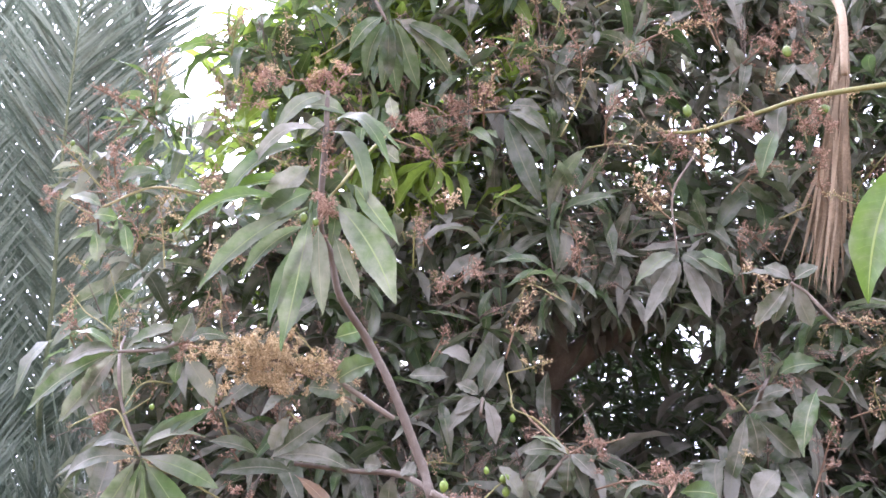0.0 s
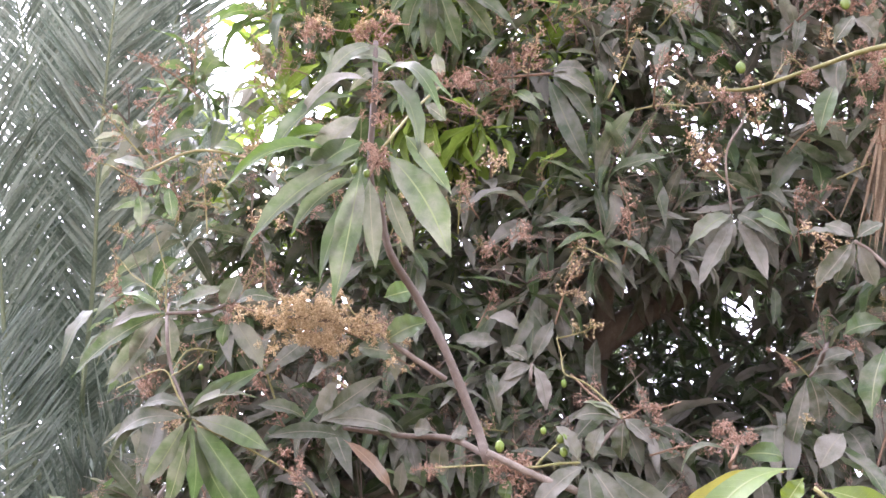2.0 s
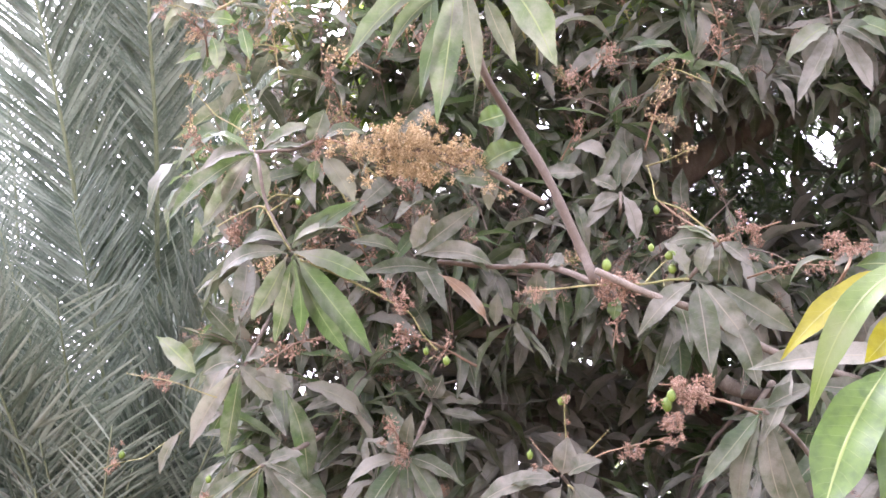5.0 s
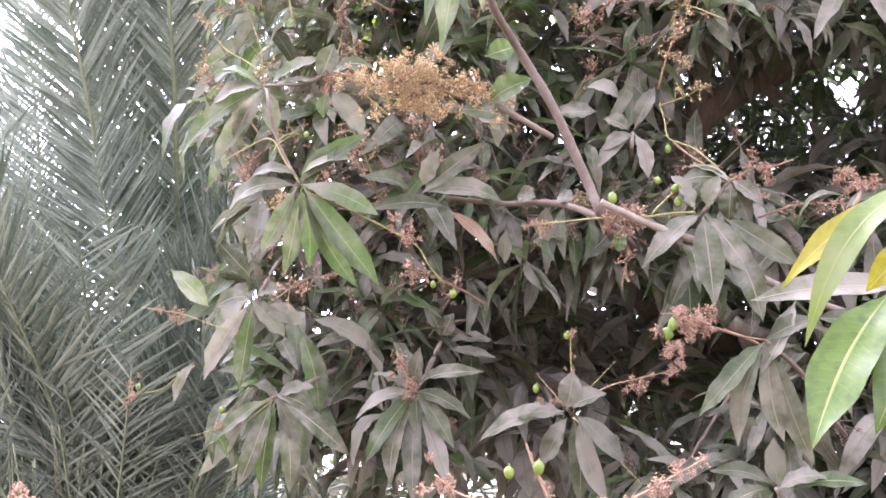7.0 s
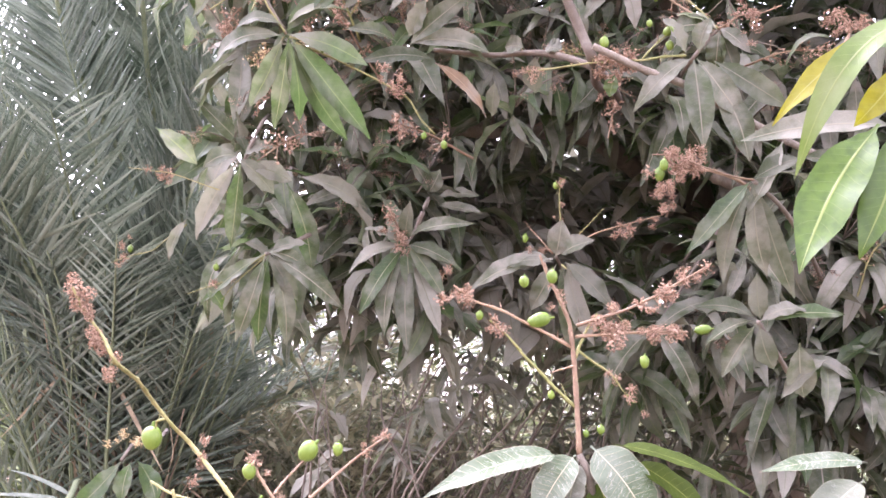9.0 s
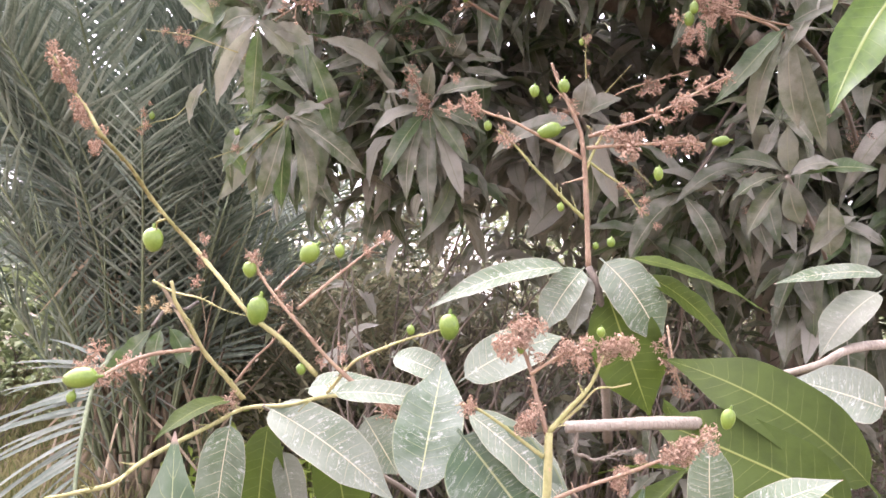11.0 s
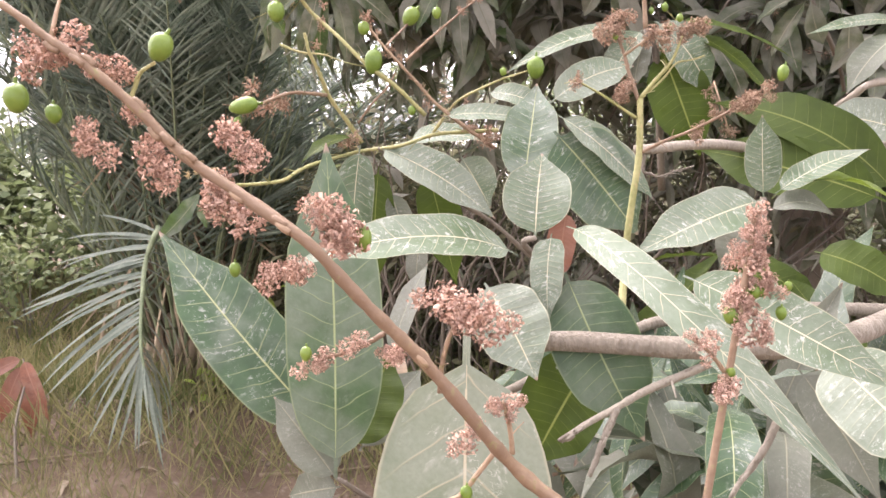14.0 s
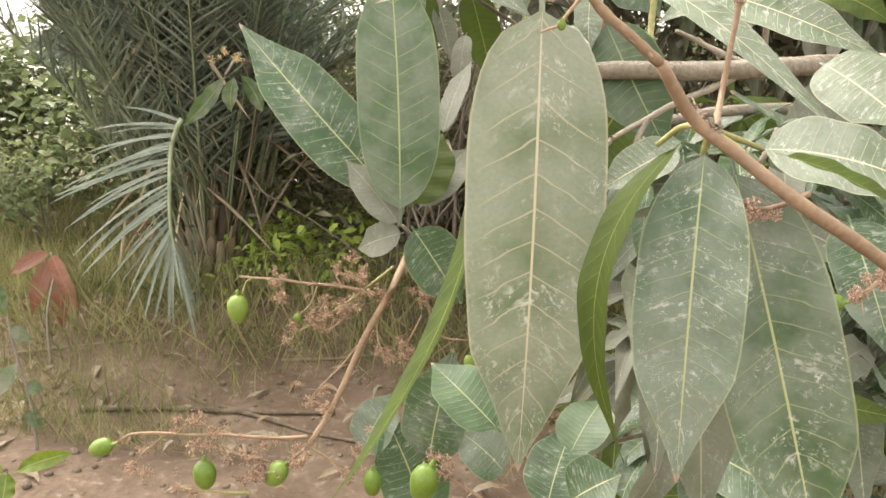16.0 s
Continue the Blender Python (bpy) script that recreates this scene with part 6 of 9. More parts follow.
tufts(s, (-0.107, 0.732, 1.439), (-0.089, 0.736, 1.451), 10, 0.0054, "russet")
tufts(s, (-0.079, 0.735, 1.437), (-0.060, 0.734, 1.441), 8, 0.0045, "russet")
tufts(s, (-0.054, 0.733, 1.437), (-0.037, 0.732, 1.447), 8, 0.0047, "russet")
tufts(s, (-0.095, 0.724, 1.396), (-0.083, 0.727, 1.406), 7, 0.0044, "russet")
tufts(s, (-0.121, 0.724, 1.409), (-0.115, 0.725, 1.412), 3, 0.0043, "russet_airy")
tufts(s, (-0.016, 0.720, 1.388), (0.004, 0.717, 1.406), 10, 0.0045, "russet")
tufts(s, (-0.042, 0.724, 1.370), (-0.034, 0.725, 1.383), 6, 0.0040, "russet")
fruit(s, (0.012, 0.718, 1.414), 0.0039, 1.25, 10)
fruit(s, (-0.095, 0.734, 1.439), 0.0026, 1.0, 0)
fruit(s, (-0.059, 0.735, 1.444), 0.0025, 1.0, 0)
fruit(s, (-0.053, 0.735, 1.451), 0.0025, 1.0, 0)
s = shoot(near_tree, [(-0.126, 0.774, 1.220), (-0.134, 0.698, 1.279), (-0.147, 0.658, 1.304), (-0.140, 0.660, 1.308)], 0.0025, 0.0019, "twig", "leafy shoot end with broad pale leaves")
leaf(s, (-0.150, 0.656, 1.297), (-0.278, 0.593, 1.294), 0.034, 0.16, (0.25, -0.56, 0.79), "near")
leaf(s, (-0.140, 0.659, 1.308), (-0.139, 0.686, 1.360), 0.043, 0.04, (-0.01, -0.89, 0.45), "near")
leaf(s, (-0.130, 0.661, 1.311), (-0.129, 0.635, 1.260), 0.021, 0.06, (-0.18, -0.88, 0.45), "near")
leaf(s, (-0.169, 0.641, 1.281), (-0.133, 0.610, 1.231), 0.045, 0.03, (0.12, -0.81, 0.57), "near")
leaf(s, (-0.121, 0.659, 1.316), (0.019, 0.503, 1.214), 0.021, 0.16, (-0.22, -0.67, 0.71), "near", "pale folded leaf")
leaf(s, (-0.121, 0.654, 1.288), (-0.069, 0.629, 1.192), 0.054, 0.05, (0.02, -0.96, 0.27), "clean")
leaf(s, (-0.138, 0.812, 1.374), (-0.069, 0.819, 1.294), 0.067, 0.05, (0.35, -0.91, 0.23), "green")
leaf(s, (-0.136, 0.813, 1.387), (-0.058, 0.823, 1.321), 0.032, 0.06, (0.53, -0.65, 0.55), "near")
leaf(s, (-0.160, 0.805, 1.328), (-0.155, 0.850, 1.413), 0.045, 0.04, (0.00, -0.88, 0.47), "green")
leaf(s, (-0.231, 0.835, 1.384), (-0.148, 0.849, 1.380), 0.019, 0.10, (0.15, -0.69, 0.71), "near")
leaf(s, (-0.144, 0.851, 1.397), (-0.076, 0.885, 1.430), 0.033, 0.14, (0.12, -0.81, 0.57), "near")
leaf(s, (-0.199, 0.880, 1.406), (-0.150, 0.869, 1.394), 0.022, 0.10, (-0.00, -0.76, 0.66), "near")
s = shoot(near_tree, [(-0.159, 1.002, 1.239), (-0.206, 0.970, 1.285), (-0.259, 0.934, 1.319), (-0.304, 0.905, 1.356)], 0.0026, 0.0018, "twig", "twig with hanging dusty leaves and long yellow stalks")
leaf(s, (-0.304, 0.905, 1.356), (-0.191, 0.892, 1.295), 0.047, 0.06, (0.46, -0.64, 0.61), "near")
leaf(s, (-0.306, 0.850, 1.359), (-0.310, 0.842, 1.240), 0.034, 0.03, (0.14, -0.99, -0.09), "near")
leaf(s, (-0.314, 0.948, 1.337), (-0.316, 0.938, 1.214), 0.039, 0.04, (0.06, -0.99, -0.08), "under")
leaf(s, (-0.269, 0.970, 1.331), (-0.236, 0.958, 1.221), 0.048, 0.04, (0.57, -0.80, 0.18), "under")
leaf(s, (-0.302, 0.947, 1.313), (-0.281, 0.936, 1.249), 0.027, 0.06, (0.61, -0.77, 0.19), "grey")
leaf(s, (-0.264, 0.927, 1.282), (-0.267, 0.912, 1.219), 0.024, 0.06, (-0.35, -0.93, 0.11), "grey")
leaf(s, (-0.316, 0.876, 1.364), (-0.347, 0.814, 1.344), 0.019, 0.10, (-0.07, -0.54, 0.84), "under")
leaf(s, (-0.231, 0.935, 1.349), (-0.203, 0.952, 1.299), 0.044, 0.05, (0.68, -0.73, 0.04), "near")
leaf(s, (-0.286, 0.953, 1.362), (-0.203, 0.934, 1.364), 0.029, 0.10, (-0.08, -0.61, 0.79), "near")
stalk(s, [(-0.191, 0.893, 1.374), (-0.251, 0.899, 1.369), (-0.317, 0.902, 1.353), (-0.332, 0.802, 1.344), (-0.341, 0.755, 1.333), (-0.364, 0.721, 1.331)], 0.0022, 0.0018, "lemon")
stalk(s, [(-0.251, 0.899, 1.371), (-0.227, 0.892, 1.400), (-0.188, 0.892, 1.419), (-0.165, 0.896, 1.427)], 0.0018, 0.0008, "lemon")
fruit(s, (-0.160, 0.897, 1.429), 0.0082, 1.1, 0)
fruit(s, (-0.188, 0.893, 1.425), 0.0034, 1.0, 0)
tufts(s, (-0.227, 0.895, 1.374), (-0.189, 0.893, 1.375), 6, 0.0065, "russet_airy")
stalk(s, [(-0.319, 0.901, 1.361), (-0.339, 0.871, 1.399), (-0.349, 0.841, 1.438), (-0.352, 0.839, 1.453)], 0.0026, 0.0017, "lemon")
stalk(s, [(-0.341, 0.865, 1.402), (-0.357, 0.820, 1.402), (-0.372, 0.789, 1.392), (-0.390, 0.782, 1.388)], 0.0020, 0.0013, "pink")
tufts(s, (-0.386, 0.782, 1.385), (-0.355, 0.826, 1.402), 9, 0.0065, "russet_airy")
fruit(s, (-0.384, 0.783, 1.390), 0.0074, 1.5, 80)
fruit(s, (-0.389, 0.782, 1.377), 0.0035, 1.1, 20)
stalk(s, [(-0.256, 0.887, 1.386), (-0.308, 0.876, 1.430), (-0.365, 0.894, 1.478), (-0.381, 0.857, 1.512), (-0.356, 0.749, 1.545), (-0.378, 0.744, 1.576), (-0.383, 0.737, 1.590)], 0.0024, 0.0012, "lemon")
fruit(s, (-0.401, 0.902, 1.479), 0.0087, 1.0, 0)
stalk(s, [(-0.386, 0.892, 1.496), (-0.395, 0.896, 1.493), (-0.398, 0.900, 1.486)], 0.0013, 0.0009, "lemon")
fruit(s, (-0.302, 0.878, 1.432), 0.0087, 1.15, 10)
tufts(s, (-0.378, 0.743, 1.578), (-0.358, 0.748, 1.539), 13, 0.0045, "russet")
tufts(s, (-0.383, 0.737, 1.591), (-0.378, 0.744, 1.576), 7, 0.0045, "russet")
stalk(s, [(-0.194, 0.893, 1.358), (-0.249, 0.892, 1.398), (-0.285, 0.886, 1.436), (-0.315, 0.890, 1.472)], 0.0022, 0.0013, "pink")
stalk(s, [(-0.276, 0.892, 1.434), (-0.236, 0.917, 1.475), (-0.214, 0.915, 1.492)], 0.0017, 0.0009, "pink")
stalk(s, [(-0.293, 0.887, 1.446), (-0.284, 0.908, 1.462), (-0.278, 0.915, 1.470)], 0.0013, 0.0009, "pink")
stalk(s, [(-0.392, 0.888, 1.448), (-0.347, 0.878, 1.438), (-0.304, 0.876, 1.427)], 0.0013, 0.0004, "lemon")
stalk(s, [(-0.314, 0.872, 1.378), (-0.290, 0.879, 1.409), (-0.283, 0.883, 1.423)], 0.0013, 0.0009, "pink")
fruit(s, (-0.277, 0.917, 1.476), 0.0082, 1.0, 40)
fruit(s, (-0.313, 0.886, 1.462), 0.0057, 1.0, 0)
fruit(s, (-0.253, 0.918, 1.479), 0.0045, 1.1, 0)
fruit(s, (-0.268, 0.885, 1.390), 0.0039, 1.0, 0)
tufts(s, (-0.315, 0.890, 1.472), (-0.285, 0.886, 1.436), 5, 0.0047, "russet_airy")
tufts(s, (-0.232, 0.916, 1.478), (-0.211, 0.914, 1.493), 5, 0.0042, "russet_airy")
tufts(s, (-0.363, 0.891, 1.463), (-0.343, 0.887, 1.482), 5, 0.0048, "russet_airy")
tufts(s, (-0.334, 0.865, 1.358), (-0.314, 0.871, 1.370), 6, 0.0053, "russet_airy")
tufts(s, (-0.249, 0.892, 1.398), (-0.214, 0.898, 1.396), 5, 0.0047, "russet_airy")
s = shoot(near_tree, [(-0.232, 0.823, 1.022), (-0.261, 0.776, 1.064), (-0.289, 0.729, 1.108)], 0.0028, 0.0018, "twig", "shoot with long hanging green leaves")
leaf(s, (-0.291, 0.729, 1.108), (-0.315, 0.781, 1.362), 0.074, 0.03, (0.30, -0.90, 0.32), "clean")
leaf(s, (-0.311, 0.769, 1.130), (-0.464, 0.790, 1.285), 0.069, 0.05, (0.18, -0.83, 0.53), "green")
leaf(s, (-0.290, 0.729, 1.107), (-0.346, 0.744, 1.164), 0.040, 0.06, (0.37, -0.67, 0.64), "grey")
leaf(s, (-0.287, 0.728, 1.102), (-0.338, 0.755, 1.078), 0.031, 0.06, (-0.55, -0.80, 0.23), "grey")
leaf(s, (-0.291, 0.771, 1.116), (-0.269, 0.819, 1.184), 0.058, 0.05, (0.02, -0.77, 0.64), "under")
leaf(s, (-0.266, 0.659, 1.123), (-0.225, 0.673, 1.055), 0.048, 0.04, (0.48, -0.87, 0.10), "green")
leaf(s, (-0.284, 0.772, 1.114), (-0.246, 0.833, 1.168), 0.048, 0.04, (0.06, -0.63, 0.77), "grey")
leaf(s, (-0.272, 0.830, 1.179), (-0.252, 0.888, 1.252), 0.024, 0.05, (-0.23, -0.67, 0.70), "grey")
leaf(s, (-0.196, 0.570, 1.222), (-0.268, 0.420, 0.997), 0.026, -0.10, (-0.75, -0.40, 0.52), "under")
leaf(s, (-0.301, 0.857, 1.124), (-0.275, 0.888, 1.170), 0.039, 0.10, (-0.06, -0.76, 0.64), "dry")
s = shoot(near_tree, [(-0.276, 0.707, 1.095), (-0.282, 0.665, 1.070), (-0.304, 0.653, 1.026), (-0.327, 0.639, 0.970), (-0.346, 0.629, 0.937)], 0.0031, 0.0025, "pink", "low drooping panicle with small green fruits")
stalk(s, [(-0.294, 0.661, 1.062), (-0.356, 0.658, 1.069), (-0.401, 0.654, 1.072), (-0.413, 0.652, 1.073)], 0.0019, 0.0012, "pink")
stalk(s, [(-0.402, 0.654, 1.072), (-0.407, 0.652, 1.069), (-0.410, 0.649, 1.058)], 0.0015, 0.0010, "lemon")
fruit(s, (-0.413, 0.646, 1.046), 0.0098, 1.15, 0)
stalk(s, [(-0.283, 0.669, 1.085), (-0.324, 0.655, 1.052), (-0.368, 0.647, 1.026)], 0.0015, 0.0010, "lemon")
stalk(s, [(-0.348, 0.630, 0.943), (-0.394, 0.622, 0.942), (-0.447, 0.614, 0.942), (-0.493, 0.605, 0.943), (-0.511, 0.600, 0.934)], 0.0020, 0.0012, "pink")
fruit(s, (-0.520, 0.598, 0.931), 0.0084, 1.25, 70)
stalk(s, [(-0.346, 0.629, 0.937), (-0.368, 0.621, 0.917), (-0.381, 0.615, 0.905)], 0.0015, 0.0010, "pink")
stalk(s, [(-0.393, 0.611, 0.896), (-0.421, 0.607, 0.896), (-0.449, 0.603, 0.898)], 0.0015, 0.0010, "lemon")
fruit(s, (-0.432, 0.608, 0.910), 0.0107, 1.1, 0)
fruit(s, (-0.372, 0.618, 0.912), 0.0097, 1.2, 40)
stalk(s, [(-0.378, 0.620, 0.921), (-0.402, 0.617, 0.926), (-0.418, 0.617, 0.933)], 0.0015, 0.0010, "pink")
stalk(s, [(-0.350, 0.628, 0.937), (-0.329, 0.628, 0.925), (-0.309, 0.627, 0.906)], 0.0015, 0.0010, "pink")
stalk(s, [(-0.262, 0.670, 1.075), (-0.250, 0.666, 1.046), (-0.239, 0.664, 1.028), (-0.213, 0.668, 1.026)], 0.0015, 0.0010, "pink")
fruit(s, (-0.216, 0.664, 1.006), 0.0054, 1.3, 0)
fruit(s, (-0.292, 0.630, 0.906), 0.0083, 1.3, 0)
fruit(s, (-0.249, 0.637, 0.907), 0.0132, 1.2, 20)
fruit(s, (-0.244, 0.674, 1.077), 0.0039, 1.5, 10)
fruit(s, (-0.362, 0.651, 1.040), 0.0035, 1.1, 0)
stalk(s, [(-0.183, 0.644, 0.884), (-0.213, 0.642, 0.903), (-0.242, 0.640, 0.917)], 0.0019, 0.0012, "pink")
stalk(s, [(-0.325, 0.659, 1.066), (-0.331, 0.662, 1.077), (-0.327, 0.665, 1.089)], 0.0012, 0.0008, "pink")
stalk(s, [(-0.346, 0.658, 1.067), (-0.353, 0.655, 1.050), (-0.364, 0.652, 1.040)], 0.0012, 0.0008, "pink")
stalk(s, [(-0.314, 0.657, 1.055), (-0.324, 0.653, 1.040), (-0.338, 0.650, 1.029)], 0.0012, 0.0008, "pink")
stalk(s, [(-0.295, 0.657, 1.046), (-0.292, 0.654, 1.022), (-0.283, 0.651, 1.002)], 0.0012, 0.0008, "pink")
stalk(s, [(-0.304, 0.653, 1.026), (-0.342, 0.639, 0.981), (-0.349, 0.635, 0.967)], 0.0012, 0.0008, "pink")
stalk(s, [(-0.408, 0.620, 0.942), (-0.428, 0.618, 0.949), (-0.457, 0.615, 0.956)], 0.0012, 0.0008, "pink")
stalk(s, [(-0.467, 0.611, 0.942), (-0.485, 0.603, 0.927), (-0.491, 0.599, 0.913)], 0.0012, 0.0008, "pink")
stalk(s, [(-0.257, 0.664, 1.046), (-0.270, 0.656, 1.018), (-0.265, 0.654, 1.003)], 0.0012, 0.0008, "pink")
tufts(s, (-0.327, 0.665, 1.089), (-0.305, 0.663, 1.074), 7, 0.0059, "russet_airy")
tufts(s, (-0.355, 0.655, 1.052), (-0.324, 0.651, 1.030), 8, 0.0059, "russet_airy")
tufts(s, (-0.292, 0.655, 1.026), (-0.281, 0.651, 1.000), 5, 0.0053, "russet_airy")
tufts(s, (-0.354, 0.638, 0.981), (-0.341, 0.636, 0.967), 5, 0.0053, "russet_airy")
tufts(s, (-0.462, 0.615, 0.959), (-0.418, 0.621, 0.947), 6, 0.0053, "russet_airy")
tufts(s, (-0.494, 0.601, 0.922), (-0.482, 0.600, 0.910), 5, 0.0053, "russet_airy")
tufts(s, (-0.436, 0.613, 0.933), (-0.378, 0.622, 0.929), 8, 0.0060, "russet_airy")
tufts(s, (-0.330, 0.656, 1.054), (-0.276, 0.664, 1.065), 10, 0.0059, "russet_airy")
tufts(s, (-0.373, 0.646, 1.024), (-0.315, 0.658, 1.060), 10, 0.0053, "russet_airy")
tufts(s, (-0.381, 0.659, 1.079), (-0.376, 0.652, 1.052), 8, 0.0047, "russet_airy")
tufts(s, (-0.268, 0.672, 1.089), (-0.245, 0.666, 1.046), 8, 0.0053, "russet_airy")
tufts(s, (-0.457, 0.612, 0.942), (-0.340, 0.629, 0.934), 9, 0.0047, "russet_airy")
tufts(s, (-0.397, 0.613, 0.905), (-0.349, 0.627, 0.929), 12, 0.0060, "russet_airy")
tufts(s, (-0.302, 0.638, 0.949), (-0.300, 0.628, 0.902), 7, 0.0059, "russet_airy")
tufts(s, (-0.459, 0.602, 0.904), (-0.449, 0.602, 0.894), 5, 0.0053, "russet_airy")
tufts(s, (-0.275, 0.657, 1.026), (-0.265, 0.655, 1.008), 5, 0.0053, "russet_airy")
tufts(s, (-0.238, 0.644, 0.931), (-0.228, 0.642, 0.917), 6, 0.0066, "russet_airy")
leaf(s, (-0.255, 0.690, 0.899), (-0.234, 0.690, 1.009), 0.059, 0.05, (-0.09, -1.00, 0.03), "green")
leaf(s, (-0.254, 0.690, 0.835), (-0.298, 0.693, 0.943), 0.063, 0.04, (0.46, -0.86, 0.21), "green")
leaf(s, (-0.185, 0.690, 0.895), (-0.234, 0.691, 0.935), 0.050, 0.10, (0.45, -0.69, 0.56), "green")
leaf(s, (-0.317, 0.692, 0.900), (-0.287, 0.709, 0.958), 0.045, 0.10, (-0.25, -0.88, 0.41), "green")
s = shoot(near_tree, [(0.048, 0.391, 1.144), (-0.000, 0.372, 1.179), (-0.037, 0.360, 1.203), (-0.060, 0.367, 1.220), (-0.080, 0.369, 1.235), (-0.096, 0.359, 1.258)], 0.0034, 0.0027, "pink", "stout pinkish flower stalk with great hanging leaves")
leaf(s, (-0.152, 0.450, 1.302), (-0.161, 0.513, 0.988), 0.077, 0.05, (0.06, -0.86, 0.50), "dusty", "great dusty leaf crazed with white dried marks")
leaf(s, (-0.073, 0.380, 1.227), (-0.078, 0.345, 1.078), 0.047, 0.05, (-0.21, -0.98, 0.00), "green")
leaf(s, (-0.062, 0.388, 1.221), (-0.007, 0.370, 1.028), 0.055, 0.05, (-0.02, -1.00, 0.07), "green")
leaf(s, (-0.077, 0.385, 1.229), (-0.100, 0.360, 1.078), 0.024, 0.21, (-0.84, -0.52, 0.12), "under")
leaf(s, (-0.075, 0.485, 1.197), (-0.051, 0.442, 0.999), 0.063, 0.04, (0.14, -0.96, 0.22), "grey")
leaf(s, (-0.042, 0.447, 1.215), (0.054, 0.459, 1.193), 0.046, 0.10, (0.24, -0.68, 0.69), "near")
leaf(s, (-0.037, 0.413, 1.217), (0.037, 0.396, 1.179), 0.019, 0.07, (0.39, -0.28, 0.88), "under")
leaf(s, (-0.073, 0.489, 1.212), (-0.118, 0.475, 1.186), 0.026, 0.08, (-0.06, -0.82, 0.56), "near")
leaf(s, (-0.046, 0.491, 1.200), (-0.006, 0.484, 1.055), 0.039, 0.04, (0.34, -0.93, 0.14), "green")
leaf(s, (-0.016, 0.537, 1.151), (-0.043, 0.537, 1.041), 0.046, 0.05, (-0.49, -0.86, 0.12), "grey")
for petiole in ([(-0.0715, 0.370, 1.230), (-0.0735, 0.376, 1.224), (-0.0745, 0.379, 1.213)], [(-0.0705, 0.370, 1.229), (-0.058, 0.376, 1.221), (-0.047, 0.384, 1.206)], [(-0.072, 0.370, 1.230), (-0.083, 0.381, 1.231), (-0.094, 0.382, 1.222)], [(-0.070, 0.372, 1.230), (-0.055, 0.395, 1.224), (-0.040, 0.430, 1.217)]):
    part("leaf_stalk", mesh_of("leaf_stalk", *tube(petiole, 0.0016, 0.0012, 6, 8), M["lemon"]), s, "yellow-green leaf stalk")
scale = random.Random(91)
scales = []
for i in range(34):
    way = Vector((scale.gauss(0, 1), scale.gauss(0, 1), scale.gauss(0.3, 1))).normalized()
    p = Vector((-0.0715, 0.370, 1.231)) + way * 0.0022
    scales.append(tube([p, p + way * scale.uniform(0.0006, 0.0016), p + way * scale.uniform(0.0014, 0.0034) + Vector((0, 0, 0.0006))], 0.0008, 0.0002, 2, 5))
part("node", mesh_of("node", *merged(scales), M["twig"]), s, "bristly brown scales")
stalk(s, [(-0.029, 0.375, 1.204), (-0.044, 0.367, 1.199), (-0.060, 0.363, 1.198)], 0.0017, 0.0010, "pink")
tufts(s, (-0.059, 0.363, 1.195), (-0.044, 0.366, 1.196), 4, 0.0039, "blossom")
stalk(s, [(0.012, 0.381, 1.176), (0.005, 0.377, 1.167), (-0.004, 0.373, 1.159)], 0.0020, 0.0013, "pink")
tufts(s, (-0.007, 0.372, 1.159), (0.016, 0.381, 1.172), 7, 0.0045, "blossom")
fruit(s, (-0.016, 0.370, 1.157), 0.0045, 1.1, 80)
tufts(s, (-0.079, 0.370, 1.239), (-0.075, 0.369, 1.232), 6, 0.0014, "blossom_airy")
stalk(s, [(-0.096, 0.359, 1.258), (-0.122, 0.352, 1.280), (-0.138, 0.340, 1.303), (-0.158, 0.329, 1.328), (-0.174, 0.322, 1.347), (-0.207, 0.325, 1.367), (-0.232, 0.321, 1.390), (-0.249, 0.319, 1.402), (-0.272, 0.318, 1.414)], 0.0027, 0.0013, "pink")
tufts(s, (-0.250, 0.326, 1.390), (-0.242, 0.327, 1.397), 6, 0.0039, "blossom")
tufts(s, (-0.240, 0.336, 1.391), (-0.230, 0.337, 1.386), 5, 0.0026, "blossom")
tufts(s, (-0.241, 0.334, 1.373), (-0.235, 0.335, 1.365), 6, 0.0029, "blossom")
tufts(s, (-0.226, 0.336, 1.375), (-0.217, 0.338, 1.359), 7, 0.0037, "blossom")
tufts(s, (-0.211, 0.339, 1.358), (-0.198, 0.341, 1.350), 8, 0.0045, "blossom")
tufts(s, (-0.205, 0.341, 1.373), (-0.196, 0.342, 1.364), 7, 0.0037, "blossom")
tufts(s, (-0.179, 0.345, 1.352), (-0.166, 0.346, 1.345), 8, 0.0047, "blossom")
tufts(s, (-0.195, 0.340, 1.335), (-0.178, 0.343, 1.336), 8, 0.0031, "blossom")
tufts(s, (-0.170, 0.344, 1.317), (-0.155, 0.347, 1.310), 5, 0.0025, "blossom")
stalk(s, [(-0.160, 0.347, 1.319), (-0.172, 0.344, 1.313), (-0.179, 0.342, 1.311)], 0.0009, 0.0006, "pink")
tufts(s, (-0.181, 0.341, 1.310), (-0.175, 0.343, 1.313), 4, 0.0025, "blossom")
stalk(s, [(-0.145, 0.350, 1.302), (-0.143, 0.350, 1.317), (-0.140, 0.351, 1.325)], 0.0009, 0.0007, "pink")
tufts(s, (-0.146, 0.350, 1.329), (-0.129, 0.353, 1.320), 10, 0.0044, "blossom")
stalk(s, [(-0.129, 0.356, 1.285), (-0.138, 0.351, 1.273), (-0.145, 0.347, 1.270)], 0.0010, 0.0007, "pink")
